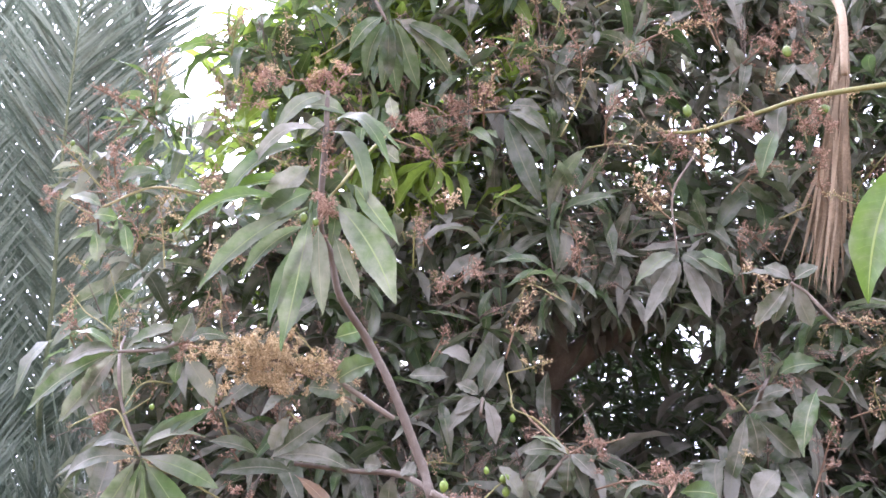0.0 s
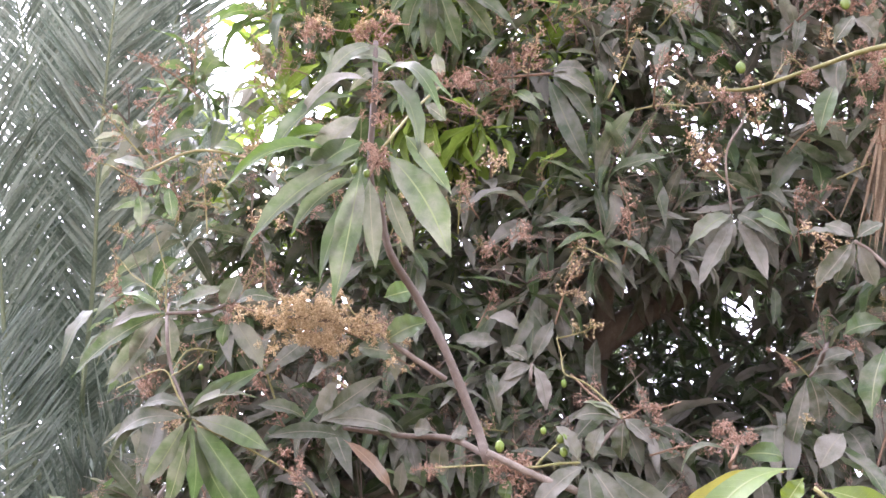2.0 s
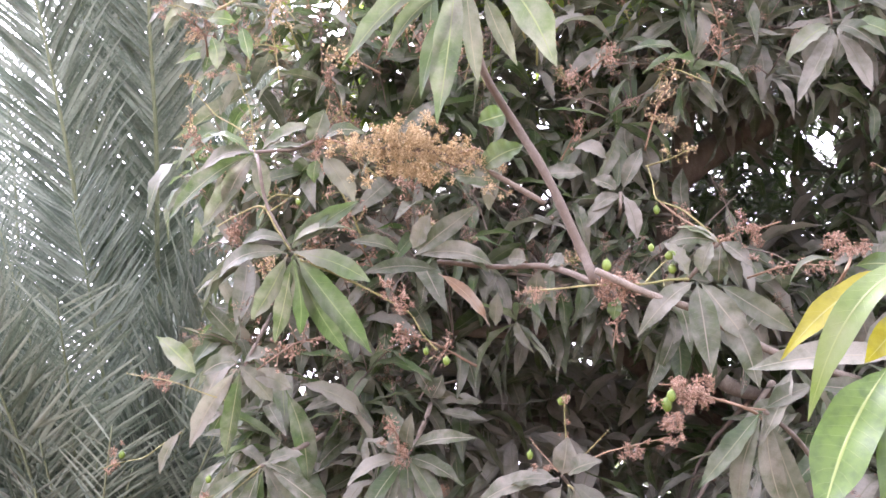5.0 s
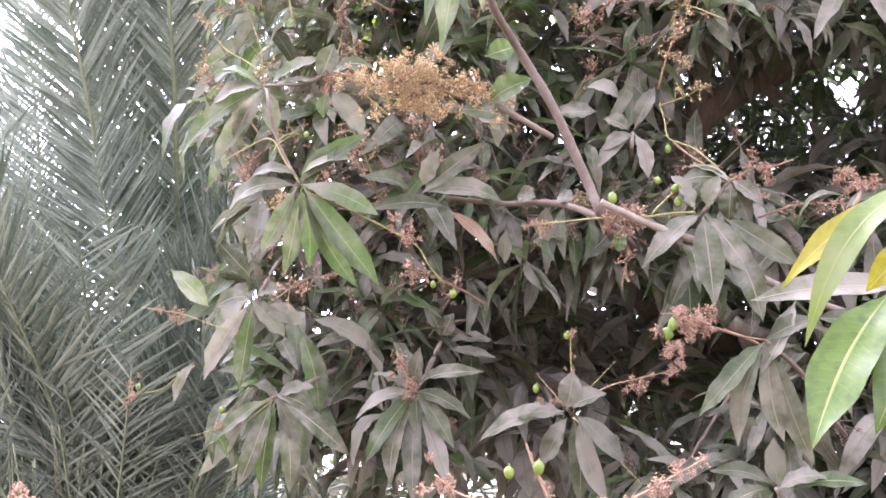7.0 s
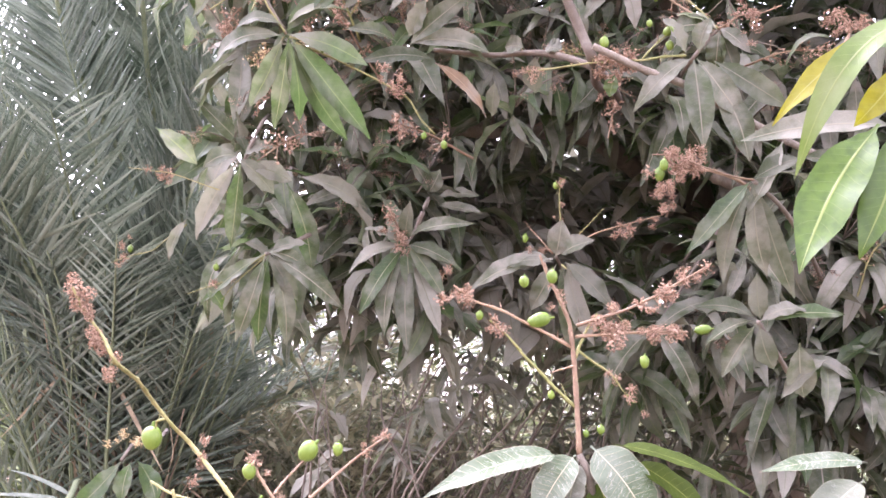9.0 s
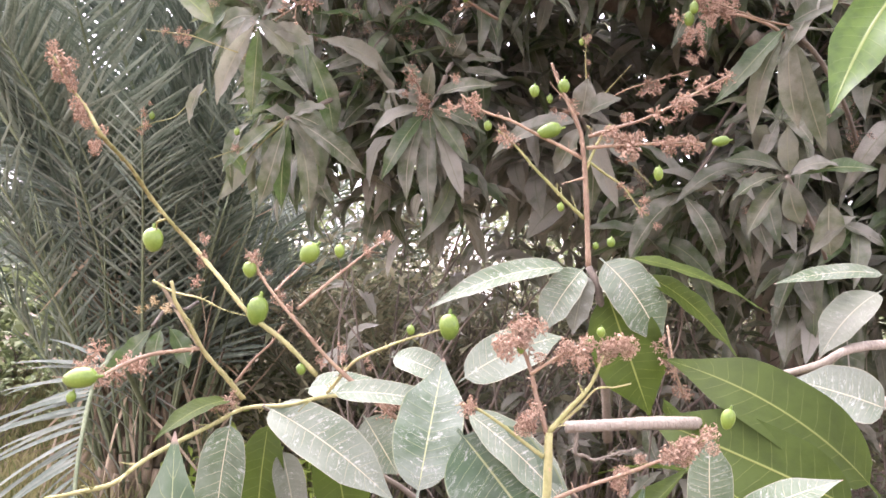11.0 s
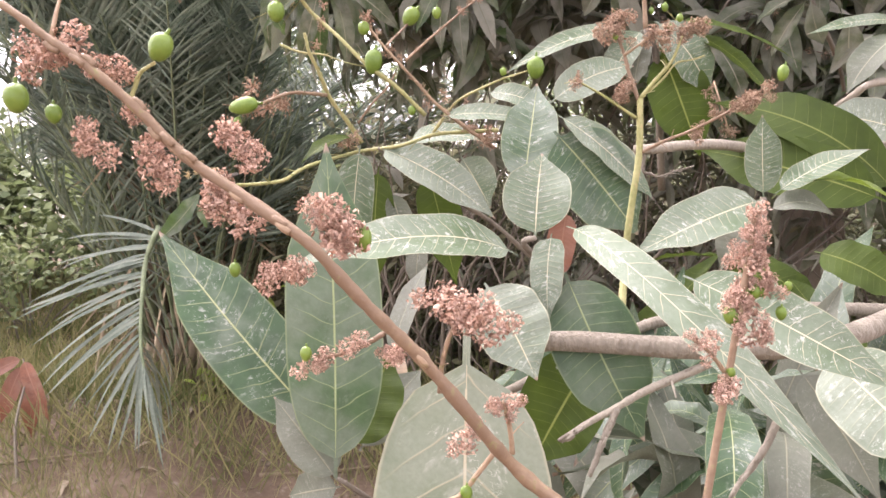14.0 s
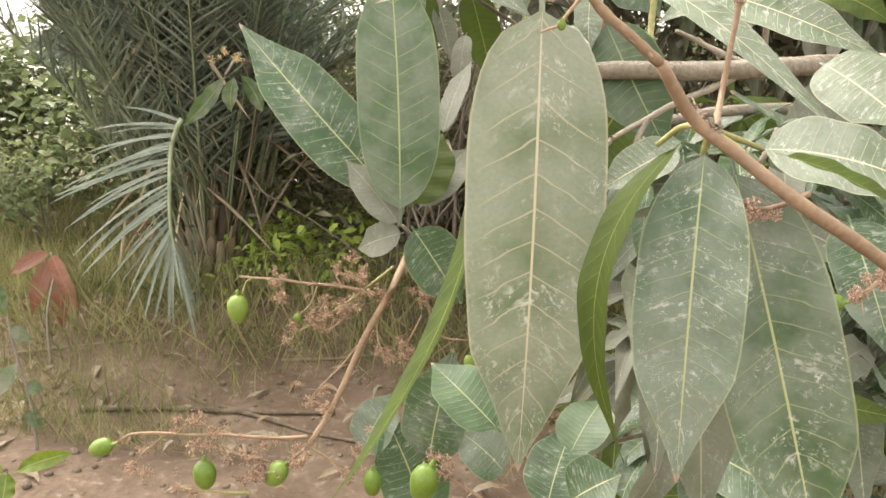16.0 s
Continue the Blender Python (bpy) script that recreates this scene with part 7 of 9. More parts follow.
tufts(s, (-0.140, 0.352, 1.283), (-0.132, 0.355, 1.297), 5, 0.0028, "blossom")
stalk(s, [(-0.125, 0.358, 1.283), (-0.126, 0.358, 1.291), (-0.128, 0.356, 1.299)], 0.0010, 0.0007, "pink")
tufts(s, (-0.131, 0.354, 1.299), (-0.123, 0.357, 1.296), 6, 0.0025, "blossom")
stalk(s, [(-0.228, 0.336, 1.380), (-0.225, 0.337, 1.388), (-0.221, 0.338, 1.391)], 0.0009, 0.0006, "lemon")
fruit(s, (-0.220, 0.339, 1.395), 0.0035, 1.05, 30)
fruit(s, (-0.259, 0.333, 1.381), 0.0037, 1.0, 0)
fruit(s, (-0.248, 0.333, 1.377), 0.0024, 1.0, 0)
fruit(s, (-0.181, 0.342, 1.313), 0.0018, 1.1, 0)
fruit(s, (-0.200, 0.339, 1.336), 0.0017, 1.1, 0)
fruit(s, (-0.166, 0.346, 1.345), 0.0025, 1.3, 0)
fruit(s, (-0.137, 0.351, 1.273), 0.0019, 1.1, 0)
s = shoot(near_tree, [(-0.0705, 0.374, 1.231), (-0.065, 0.404, 1.243), (-0.062, 0.412, 1.262), (-0.057, 0.418, 1.299), (-0.053, 0.423, 1.331), (-0.051, 0.426, 1.349)], 0.0017, 0.0010, "pink", "upright cone of withered pink blossom")
stalk(s, [(-0.059, 0.417, 1.295), (-0.067, 0.417, 1.304), (-0.070, 0.416, 1.306)], 0.0010, 0.0006, "pink")
tufts(s, (-0.071, 0.416, 1.308), (-0.063, 0.416, 1.299), 6, 0.0033, "blossom")
tufts(s, (-0.061, 0.416, 1.293), (-0.055, 0.416, 1.287), 5, 0.0029, "blossom")
tufts(s, (-0.053, 0.421, 1.314), (-0.051, 0.425, 1.340), 20, 0.0038, "blossom")
tufts(s, (-0.051, 0.425, 1.339), (-0.050, 0.426, 1.349), 8, 0.0029, "blossom")
tufts(s, (-0.059, 0.421, 1.322), (-0.054, 0.419, 1.306), 7, 0.0029, "blossom")
fruit(s, (-0.057, 0.420, 1.313), 0.0023, 1.0, 0)
fruit(s, (-0.049, 0.423, 1.327), 0.0016, 1.0, 0)
fruit(s, (-0.048, 0.423, 1.322), 0.0017, 1.0, 0)
fruit(s, (-0.039, 0.425, 1.324), 0.0016, 1.0, 0)
fruit(s, (-0.041, 0.423, 1.315), 0.0016, 1.0, 0)
fruit(s, (-0.057, 0.417, 1.295), 0.0017, 1.0, 0)
fruit(s, (-0.053, 0.422, 1.322), 0.0013, 1.0, 0)
tufts(s, (-0.047, 0.421, 1.314), (-0.044, 0.421, 1.304), 6, 0.0029, "blossom")
tufts(s, (-0.046, 0.424, 1.329), (-0.043, 0.424, 1.322), 5, 0.0029, "blossom")
fruit(s, (-0.058, 0.420, 1.314), 0.0025, 1.1, 0)
fruit(s, (-0.050, 0.422, 1.322), 0.0020, 1.1, 0)
fruit(s, (-0.041, 0.423, 1.315), 0.0020, 1.1, 0)
fruit(s, (-0.050, 0.423, 1.327), 0.0016, 1.1, 0)
fruit(s, (-0.057, 0.417, 1.295), 0.0016, 1.1, 0)
s = shoot(near_tree, [(0.263, 0.878, 1.284), (0.112, 0.741, 1.259), (0.031, 0.643, 1.256), (-0.041, 0.629, 1.251), (-0.125, 0.634, 1.249), (-0.163, 0.646, 1.236)], 0.0081, 0.0061, "bark", "grey branch carrying the lower leaves")
stalk(s, [(-0.021, 0.632, 1.251), (-0.052, 0.623, 1.235), (-0.087, 0.613, 1.217), (-0.118, 0.603, 1.198)], 0.0036, 0.0024, "bark")
stalk(s, [(-0.017, 0.634, 1.255), (-0.046, 0.632, 1.267), (-0.070, 0.630, 1.278)], 0.0032, 0.0020, "bark")
stalk(s, [(-0.087, 0.613, 1.217), (-0.094, 0.607, 1.199), (-0.101, 0.601, 1.179)], 0.0028, 0.0020, "bark")
stalk(s, [(0.005, 0.628, 1.212), (-0.010, 0.619, 1.184), (-0.021, 0.613, 1.168)], 0.0028, 0.0020, "bark")
leaf(s, (-0.058, 0.575, 1.302), (0.036, 0.520, 1.262), 0.030, 0.06, (-0.23, -0.80, 0.56), "near")
leaf(s, (0.021, 0.600, 1.258), (0.063, 0.535, 1.220), 0.045, 0.06, (-0.45, -0.65, 0.61), "near")
leaf(s, (0.024, 0.654, 1.307), (0.075, 0.636, 1.283), 0.029, 0.10, (0.03, -0.77, 0.64), "under")
leaf(s, (0.016, 0.636, 1.240), (0.057, 0.607, 1.176), 0.030, 0.05, (0.05, -0.90, 0.44), "grey")
leaf(s, (-0.010, 0.581, 1.026), (0.103, 0.579, 1.019), 0.028, 0.05, (0.04, -0.53, 0.85), "under")
leaf(s, (-0.046, 0.548, 1.003), (0.032, 0.533, 0.968), 0.057, 0.08, (0.21, -0.63, 0.75), "green")
leaf(s, (-0.040, 0.596, 1.022), (0.019, 0.601, 1.000), 0.029, 0.05, (0.33, -0.57, 0.75), "dry")
leaf(s, (-0.124, 0.650, 1.228), (-0.090, 0.657, 1.233), 0.040, 0.05, (0.12, -0.88, 0.45), "near")
leaf(s, (-0.128, 0.551, 0.985), (-0.105, 0.602, 1.010), 0.039, 0.10, (-0.07, -0.40, 0.91), "clean")
leaf(s, (-0.145, 0.612, 0.904), (-0.126, 0.651, 0.968), 0.053, 0.05, (-0.33, -0.76, 0.57), "green")
leaf(s, (-0.126, 0.544, 0.954), (-0.092, 0.536, 0.983), 0.046, 0.08, (-0.54, -0.72, 0.44), "green")
leaf(s, (-0.176, 0.546, 1.001), (-0.234, 0.585, 1.034), 0.043, 0.05, (0.06, -0.58, 0.81), "clean")
leaf(s, (0.050, 0.602, 1.157), (0.073, 0.544, 1.072), 0.047, 0.05, (-0.10, -0.83, 0.54), "green")
leaf(s, (-0.098, 0.697, 1.230), (-0.140, 0.691, 1.146), 0.058, 0.05, (-0.24, -0.95, 0.19), "under")
leaf(s, (-0.127, 0.855, 1.309), (-0.133, 0.849, 1.242), 0.025, 0.03, (-0.20, -0.97, 0.11), "rust")

# ---- the rest of the large crown: shoots behind the foremost ones ----
rnd = random.Random(11)
limb_points = [p for points in BOUGHS[1:] for p in smooth_line(points, 4)]
# clear ways through the crown, where the sky or the field shows
GAPS = [((0.62, 2.4, 2.69), (2.1, 8.0, 5.12), 0.06, 0.2), ((0.91, 2.5, 2.345), (2.95, 8.0, 3.72), 0.06, 0.16), ((-0.29, 2.4, 1.39), (-0.9, 8.0, 0.98), 0.065, 0.17),
        ((0.38, 2.4, 1.54), (1.46, 8.0, 1.55), 0.045, 0.14), ((0.43, 2.4, 1.465), (1.6, 8.0, 1.3), 0.045, 0.14)]


def in_gap(p):
    for a, b, r0, r1 in GAPS:
        a, b = vec(a), vec(b)
        t = max(0.0, min(1.0, (p - a).dot(b - a) / (b - a).length_squared))
        if (a.lerp(b, t) - p).length < r0 + (r1 - r0) * t:
            return True
    return False


# shaded hollows in the front of the crown
HOLLOWS = [((0.5, 2.95, 2.91), (0.38, 0.33, 0.17)), ((-0.13, 2.55, 1.78), (0.4, 0.42, 0.22)), ((0.46, 2.8, 2.66), (0.36, 0.62, 0.23)), ((0.1, 2.6, 1.97), (0.33, 0.44, 0.23))]


def in_hollow(p):
    return any(sum(((p[i] - c[i]) / r[i]) ** 2 for i in range(3)) < 1 for c, r in HOLLOWS)


def in_crown(x, y, z):
    """Inside the round outline of the whole tree."""
    return ((x - 0.9) / 2.5) ** 2 + (max(0.0, y - 2.6) / 2.9) ** 2 + ((z - 2.9) / 3.0) ** 2 < 1


def left_edge(z):
    return np.interp(z, [1.3, 1.7, 2.6, 3.2, 3.7, 4.2, 4.6, 5.2], [-0.55, -1.0, -1.28, -1.3, -1.1, -0.82, -0.66, -0.35])


def bottom_edge(x):
    return np.interp(x, [-1.1, -0.5, 0.0, 0.4, 1.2, 2.6], [1.74, 1.62, 1.5, 1.34, 1.2, 1.1])


heaps = {k: Heap() for k in ("old", "mid", "deep", "inner", "fresh", "young")}
twigs = []
bloom = Heap()
TUFTS = []
for n in range(3):
    tv, tf = blossom_shape(n + 40, 26)
    tf = [f if len(f) == 3 else f[:3] for f in tf]
    TUFTS.append((tv, tf, [(0, 0)] * len(tv)))
placed = 0
while placed < 1700:
    x, y, z = rnd.uniform(-1.45, 2.6), 2.42 + abs(rnd.gauss(0, 0.5)), rnd.uniform(1.2, 5.2)
    if x < left_edge(z) + (y - 2.5) * 0.15 or z < bottom_edge(x) + 0.1 or not in_crown(x, y, z):
        continue
    y += max(0.0, x - 1.3) ** 2 * 0.7 + max(0.0, z - 4.0) ** 2 * 0.4
    p = Vector((x, y, z))
    if in_gap(p) or in_hollow(p):
        continue
    placed += 1
    root = min(limb_points, key=lambda q: (q - p).length)
    axis = (p - root).normalized() * 0.5 + Vector((0, -0.6, 0.25))
    deep = (y - 2.5) / 1.1
    kind = "inner" if rnd.random() < deep else rnd.choice(("old", "old", "old", "mid", "mid", "deep"))
    if x < 0.15 and z > 3.15 and rnd.random() < 0.55:
        kind = rnd.choice(("fresh", "young"))
    rosette(heaps[kind], rnd, p, axis, rnd.randint(8, 12), rnd.uniform(0.17, 0.25), 0.8)
    if y < 2.9 and rnd.random() < (0.75 if x < -0.35 else 0.42):
        for k in range(rnd.randint(1, 3)):
            way = Vector((rnd.gauss(0, 0.55), -0.75, rnd.gauss(0.25, 0.5))).normalized()
            reach = rnd.uniform(0.1, 0.24)
            tip = p + way * reach
            twigs.append(tube([p, p.lerp(tip, 0.5) + Vector((0, 0, 0.02)), tip], 0.0024, 0.001, 2, 5))
            for q in range(rnd.randint(5, 9)):
                s = rnd.uniform(0.4, 1.0)
                at = p.lerp(tip, s) + Vector((0, 0, 0.02 * (1 - s)))
                end = at + Vector((rnd.gauss(0, 1), rnd.gauss(-0.2, 1), rnd.gauss(0, 1))).normalized() * reach * rnd.uniform(0.08, 0.3) * (1.3 - s)
                twigs.append(tube([at, end], 0.0011, 0.0008, 1, 3))
                size = rnd.uniform(0.006, 0.013)
                bloom.add(rnd.choice(TUFTS), Matrix.LocRotScale(end, Euler((rnd.uniform(0, 6), rnd.uniform(0, 6), 0)), None), (size, size, size))
    if x > -0.55 and rnd.random() < 0.12:
        mid = root.lerp(p, 0.5) + Vector((rnd.gauss(0, 0.05), rnd.gauss(0, 0.05), rnd.gauss(0, 0.05) - 0.04))
        twigs.append(tube([root, mid, p], 0.008, 0.0035, 3, 5))
    if rnd.random() < 0.22 and y < 2.8:
        tip = p + Vector((rnd.gauss(0, 0.05), -0.08, 0.1))
        twigs.append(tube([p, p.lerp(tip, 0.6), tip], 0.002, 0.001, 2, 5))
# flower panicles standing out of the leaves
def panicle_shape(seed):
    """A branched flower stalk of unit length along +x, and its florets, as two lists of pieces."""
    r = random.Random(seed)
    bow = Vector((0, r.uniform(-0.12, 0.12), r.uniform(-0.16, 0.2)))
    spine = smooth_line([(0, 0, 0), Vector((0.5, 0, 0)) + bow, (1, 0, -0.05)], 6)
    stems, florets = [tube(spine[::2], 0.014, 0.006, 2, 5, 0.12, seed)], []
    for i in range(r.randint(13, 19)):
        s = r.uniform(0.3, 1.0)
        at = spine[int(s * (len(spine) - 1))]
        out = Vector((r.uniform(0.1, 0.8), r.gauss(0, 1), r.gauss(0, 1))).normalized() * r.uniform(0.09, 0.27) * (1.25 - 0.75 * s)
        stems.append(tube([at, at + out * 0.55 + Vector((0, 0, 0.012)), at + out], 0.006, 0.003, 2, 4))
        for k in range(r.randint(5, 10)):
            c = at + out * r.uniform(0.35, 1.08) + Vector((r.gauss(0, 1), r.gauss(0, 1), r.gauss(0, 1))) * 0.018
            q = [Vector((r.gauss(0, 1), r.gauss(0, 1), r.gauss(0, 1))).normalized() * r.uniform(0.009, 0.021) for _ in range(3)]
            florets.append(([c + q[0], c + q[1], c - q[0], c - q[1], c + q[2] * 0.7, c - q[2] * 0.5], [(0, 1, 4), (1, 2, 4), (2, 3, 4), (3, 0, 4), (1, 0, 5), (2, 1, 5), (3, 2, 5), (0, 3, 5)]))
    return merged(stems), merged(florets)


PANICLES = []
for n in range(7):
    stems, florets = panicle_shape(n + 300)
    PANICLES.append((mesh_of("panicle", *stems, M["pink" if n % 3 else "lemon"]), mesh_of("floret_spray", *florets, M["russet" if n % 4 else "straw"], smooth=False)))
pan = random.Random(77)
placed = 0
while placed < 150:
    x, z = pan.uniform(-1.3, 1.35), pan.uniform(1.65, 4.0)
    if placed < 45:
        x, z = pan.uniform(-1.25, -0.35), pan.uniform(2.2, 3.5)
    elif placed < 95:
        x, z = pan.uniform(-0.2, 1.2), pan.uniform(2.55, 3.8)
    p = Vector((x, 2.42 + pan.uniform(-0.1, 0.12), z))
    if x < left_edge(z) + 0.05 or z < bottom_edge(x) + 0.2 or in_gap(p) or in_hollow(p):
        continue
    placed += 1
    way = Vector((pan.gauss(0, 0.6), -0.75, pan.gauss(0.1, 0.55)))
    size = pan.uniform(0.15, 0.29)
    stem_mesh, floret_mesh = pan.choice(PANICLES)
    m = frame_of(p, p + way, (pan.gauss(0, 0.5), -0.2, 1)) @ Matrix.Diagonal((size, size, size, 1))
    stem = part("panicle", stem_mesh, far_tree, "thin stalk of withered russet florets", m)
    ob = new("floret_spray", floret_mesh)
    ob.parent = stem
    tagged(ob, kind="stuff")
# the skirt of the crown, thick with hanging leaves
for i in range(260):
    p = Vector((rnd.uniform(-1.0, 1.9), rnd.uniform(2.4, 2.85), rnd.uniform(1.25, 1.95)))
    if in_gap(p) or in_hollow(p) or p.z < bottom_edge(p.x):
        continue
    rosette(heaps[rnd.choice(("old", "old", "mid", "deep", "inner"))], rnd, p, (rnd.gauss(0, 0.3), -0.6, 0.2), rnd.randint(8, 11), rnd.uniform(0.18, 0.24), 0.95)
# bright young growth behind the top of the tree
for i in range(170):
    p = Vector((rnd.uniform(-1.15, 0.3), rnd.uniform(2.7, 4.2), rnd.uniform(3.3, 5.4)))
    if p.x < left_edge(p.z) - 0.25:
        continue
    rosette(heaps["young"], rnd, p, (rnd.gauss(0, 0.4), -0.3, 0.7), 9, 0.17, 0.3)
for i in range(46):
    p = Vector((rnd.uniform(-0.98, -0.25), rnd.uniform(2.5, 2.8), rnd.uniform(3.35, 4.15)))
    if p.x < left_edge(p.z) + 0.05:
        continue
    rosette(heaps["young" if rnd.random() < 0.85 else "fresh"], rnd, p, (rnd.gauss(0, 0.4), -0.4, 0.6), 9, 0.15, 0.4)
# a dark curtain of leaves deep inside the crown
for i in range(24000):
    p = Vector((rnd.uniform(-1.3, 3.0), rnd.uniform(2.95, 5.2), rnd.uniform(1.3, 5.2)))
    if in_gap(p) or not in_crown(*p) or p.x < left_edge(p.z) + (0.02 if p.z < 3.3 else 0.25) or p.z < bottom_edge(p.x) + 0.05:
        continue
    if p.z > 3.0 and p.y > 5.1 - (p.z - 3.0) * 1.05:
        continue
    if in_hollow(p) or (p.z > 3.2 and rnd.random() < 0.35):
        continue
    out = Vector((rnd.gauss(0, 1), rnd.gauss(0, 0.7), rnd.gauss(-0.5, 0.6))).normalized()
    size = rnd.uniform(0.11, 0.19) if p.x > 0.1 else rnd.uniform(0.17, 0.28)
    heaps["deep" if p.x > 0.1 and rnd.random() < 0.6 else "inner"].add(rnd.choice(COARSE), frame_of(p, p + out, (rnd.gauss(0, 0.6), -0.6, 0.7)), (size, size, size))
# fine dark leaves far inside, behind the great limb
for i in range(15000):
    p = Vector((rnd.uniform(0.05, 2.4), rnd.uniform(3.45, 5.2), rnd.uniform(2.0, 4.3)))
    if in_gap(p) or not in_crown(*p):
        continue
    out = Vector((rnd.gauss(0, 1), rnd.gauss(0, 0.7), rnd.gauss(-0.4, 0.6))).normalized()
    size = rnd.uniform(0.09, 0.15)
    heaps["deep"].add(rnd.choice(COARSE), frame_of(p, p + out, (rnd.gauss(0, 0.6), -0.5, 0.7)), (size, size, size))
# the back and the far side of the crown
for i in range(420):
    a, b = rnd.uniform(-0.6, 3.3), rnd.uniform(-0.35, 1.4)
    p = Vector((0.9 + 2.35 * math.cos(a) * math.cos(b), 3.3 + 2.2 * math.sin(a) * math.cos(b), 2.9 + 2.9 * math.sin(b)))
    p += Vector((rnd.gauss(0, 0.12), rnd.gauss(0, 0.12), rnd.gauss(0, 0.12)))
    if p.y < 3.4 and p.x < 2.0 or (p.z > 3.6 and rnd.random() < 0.6) or p.x < left_edge(p.z) + 0.2 or in_gap(p):
        continue
    rosette(heaps["mid"], rnd, p, p - Vector((0.9, 3.3, 2.9)), 9, rnd.uniform(0.16, 0.21), 0.5)
# sprays at the low edge and at the palm's side
for hub, kind in (((-0.79, 2.6, 1.60), "old"), ((-0.68, 2.7, 1.58), "old"), ((-0.58, 2.8, 1.53), "inner"), ((-0.48, 2.75, 1.57), "old"), ((-0.42, 2.9, 1.60), "inner"), ((-0.37, 3.1, 1.42), "inner"), ((-0.5, 3.3, 1.36), "old"),
                  ((-1.08, 2.75, 2.22), "old"), ((-1.02, 2.85, 2.2), "mid"), ((-1.16, 2.95, 2.2), "old"), ((-1.0, 2.9, 2.05), "mid"), ((-1.1, 3.0, 2.0), "old"), ((-1.135, 2.85, 2.14), "old"), ((-1.15, 2.9, 2.08), "mid"), ((-1.1, 2.8, 2.2), "old")):
    rosette(heaps[kind], rnd, Vector(hub), (rnd.gauss(0, 0.3), -0.5, 0.3), 9, 0.19, 0.7)
# low hanging growth and brush under the crown
for i in range(330):
    p = Vector((rnd.uniform(-1.15, 2.4), rnd.uniform(2.7, 5.2), rnd.uniform(0.55, 1.75)))
    if in_gap(p) or (p.x < 0.05 and p.y < 3.5) or (p.x < -0.4 and p.z < 1.0):
        continue
    rosette(heaps["inner" if rnd.random() < 0.5 else "old"], rnd, p, (rnd.gauss(0, 0.4), -0.5, 0.3), 9, 0.16, 0.6)
for i in range(190):
    a = Vector((rnd.uniform(-1.1, 2.2), rnd.uniform(2.9, 4.9), rnd.uniform(0.3, 1.0)))
    b = a + Vector((rnd.gauss(0, 0.25), rnd.gauss(0, 0.2), rnd.uniform(0.3, 0.9)))
    twigs.append(tube([a, a.lerp(b, 0.5) + Vector((rnd.gauss(0, 0.06), rnd.gauss(0, 0.06), 0)), b], rnd.uniform(0.003, 0.008), 0.002, 3, 5))
# slanting stems of undergrowth between the palm and the crown
for i in range(120):
    a = Vector((rnd.uniform(-1.35, 0.5), rnd.uniform(3.9, 5.1), GROUND))
    a.z = ground_height(a.x, a.y) - 0.03
    b = a + Vector((rnd.uniform(0.0, 0.75), rnd.gauss(0, 0.25), rnd.uniform(0.7, 1.75)))
    mid = a.lerp(b, 0.5) + Vector((-0.1 + rnd.gauss(0, 0.05), rnd.gauss(0, 0.05), 0.08))
    twigs.append(tube([a, mid, b], rnd.uniform(0.006, 0.014), 0.003, 3, 5))
    for k in range(rnd.randint(2, 5)):
        p = mid.lerp(b, rnd.uniform(0.1, 1.0))
        out = Vector((rnd.gauss(0, 1), rnd.gauss(0, 1), rnd.gauss(0.3, 0.8))).normalized()
        size = rnd.uniform(0.07, 0.16)
        heaps["old"].add(rnd.choice(LEAVES), frame_of(p, p + out, (rnd.gauss(0, 0.5), -0.4, 1)), (size, size * 0.8, size))
for kind, heap in heaps.items():
    part("foliage", heap.mesh("foliage", M[kind]), far_tree, "mass of drooping pointed leaves", kind="stuff")
part("brushwood", mesh_of("brushwood", *merged(twigs), M["twig"]), far_tree, "thin brown twigs", kind="stuff")
part("bloom", bloom.mesh("bloom", M["russet"], smooth=False), far_tree, "sprays of withered pink florets", kind="stuff")

# ---- leaves and branches of the near tree, out to its trunk ----
NEAR_BRANCHES = [
    [(1.55, 1.6, GROUND - 0.05), (1.5, 1.56, 0.5), (1.2, 1.42, 1.0)],
    [(1.2, 1.42, 1.0), (0.9, 1.3, 1.3), (0.55, 1.22, 1.42), (0.339, 1.182, 1.422)],
    [(1.2, 1.42, 1.0), (0.8, 1.2, 1.28), (0.45, 1.15, 1.38), (0.266, 1.115, 1.386)],
    [(1.2, 1.42, 1.0), (0.75, 1.1, 1.2), (0.4, 0.95, 1.28), (0.263, 0.878, 1.284)],
    [(1.0, 1.25, 1.12), (0.6, 0.8, 1.1), (0.25, 0.5, 1.1), (0.076, 0.435, 1.136)],
    [(1.5, 1.56, 0.5), (1.65, 1.62, 1.0), (1.75, 1.6, 1.6)],
    [(0.75, 1.1, 1.2), (0.35, 1.05, 1.2), (0.0, 0.98, 1.2), (-0.2, 0.9, 1.12)],
]
for i, (points, r) in enumerate(zip(NEAR_BRANCHES, (0.06, 0.02, 0.018, 0.02, 0.010, 0.045, 0.009))):
    name = "trunk" if i == 0 else "limb"
    part(name, mesh_of(name, *tube(points, r, r * (0.8 if i == 0 else 0.45), 6, 10, 0.05, i + 20), M["bark"]), near_tree, "grey bark")
heaps = {k: Heap() for k in ("grey", "green", "under")}
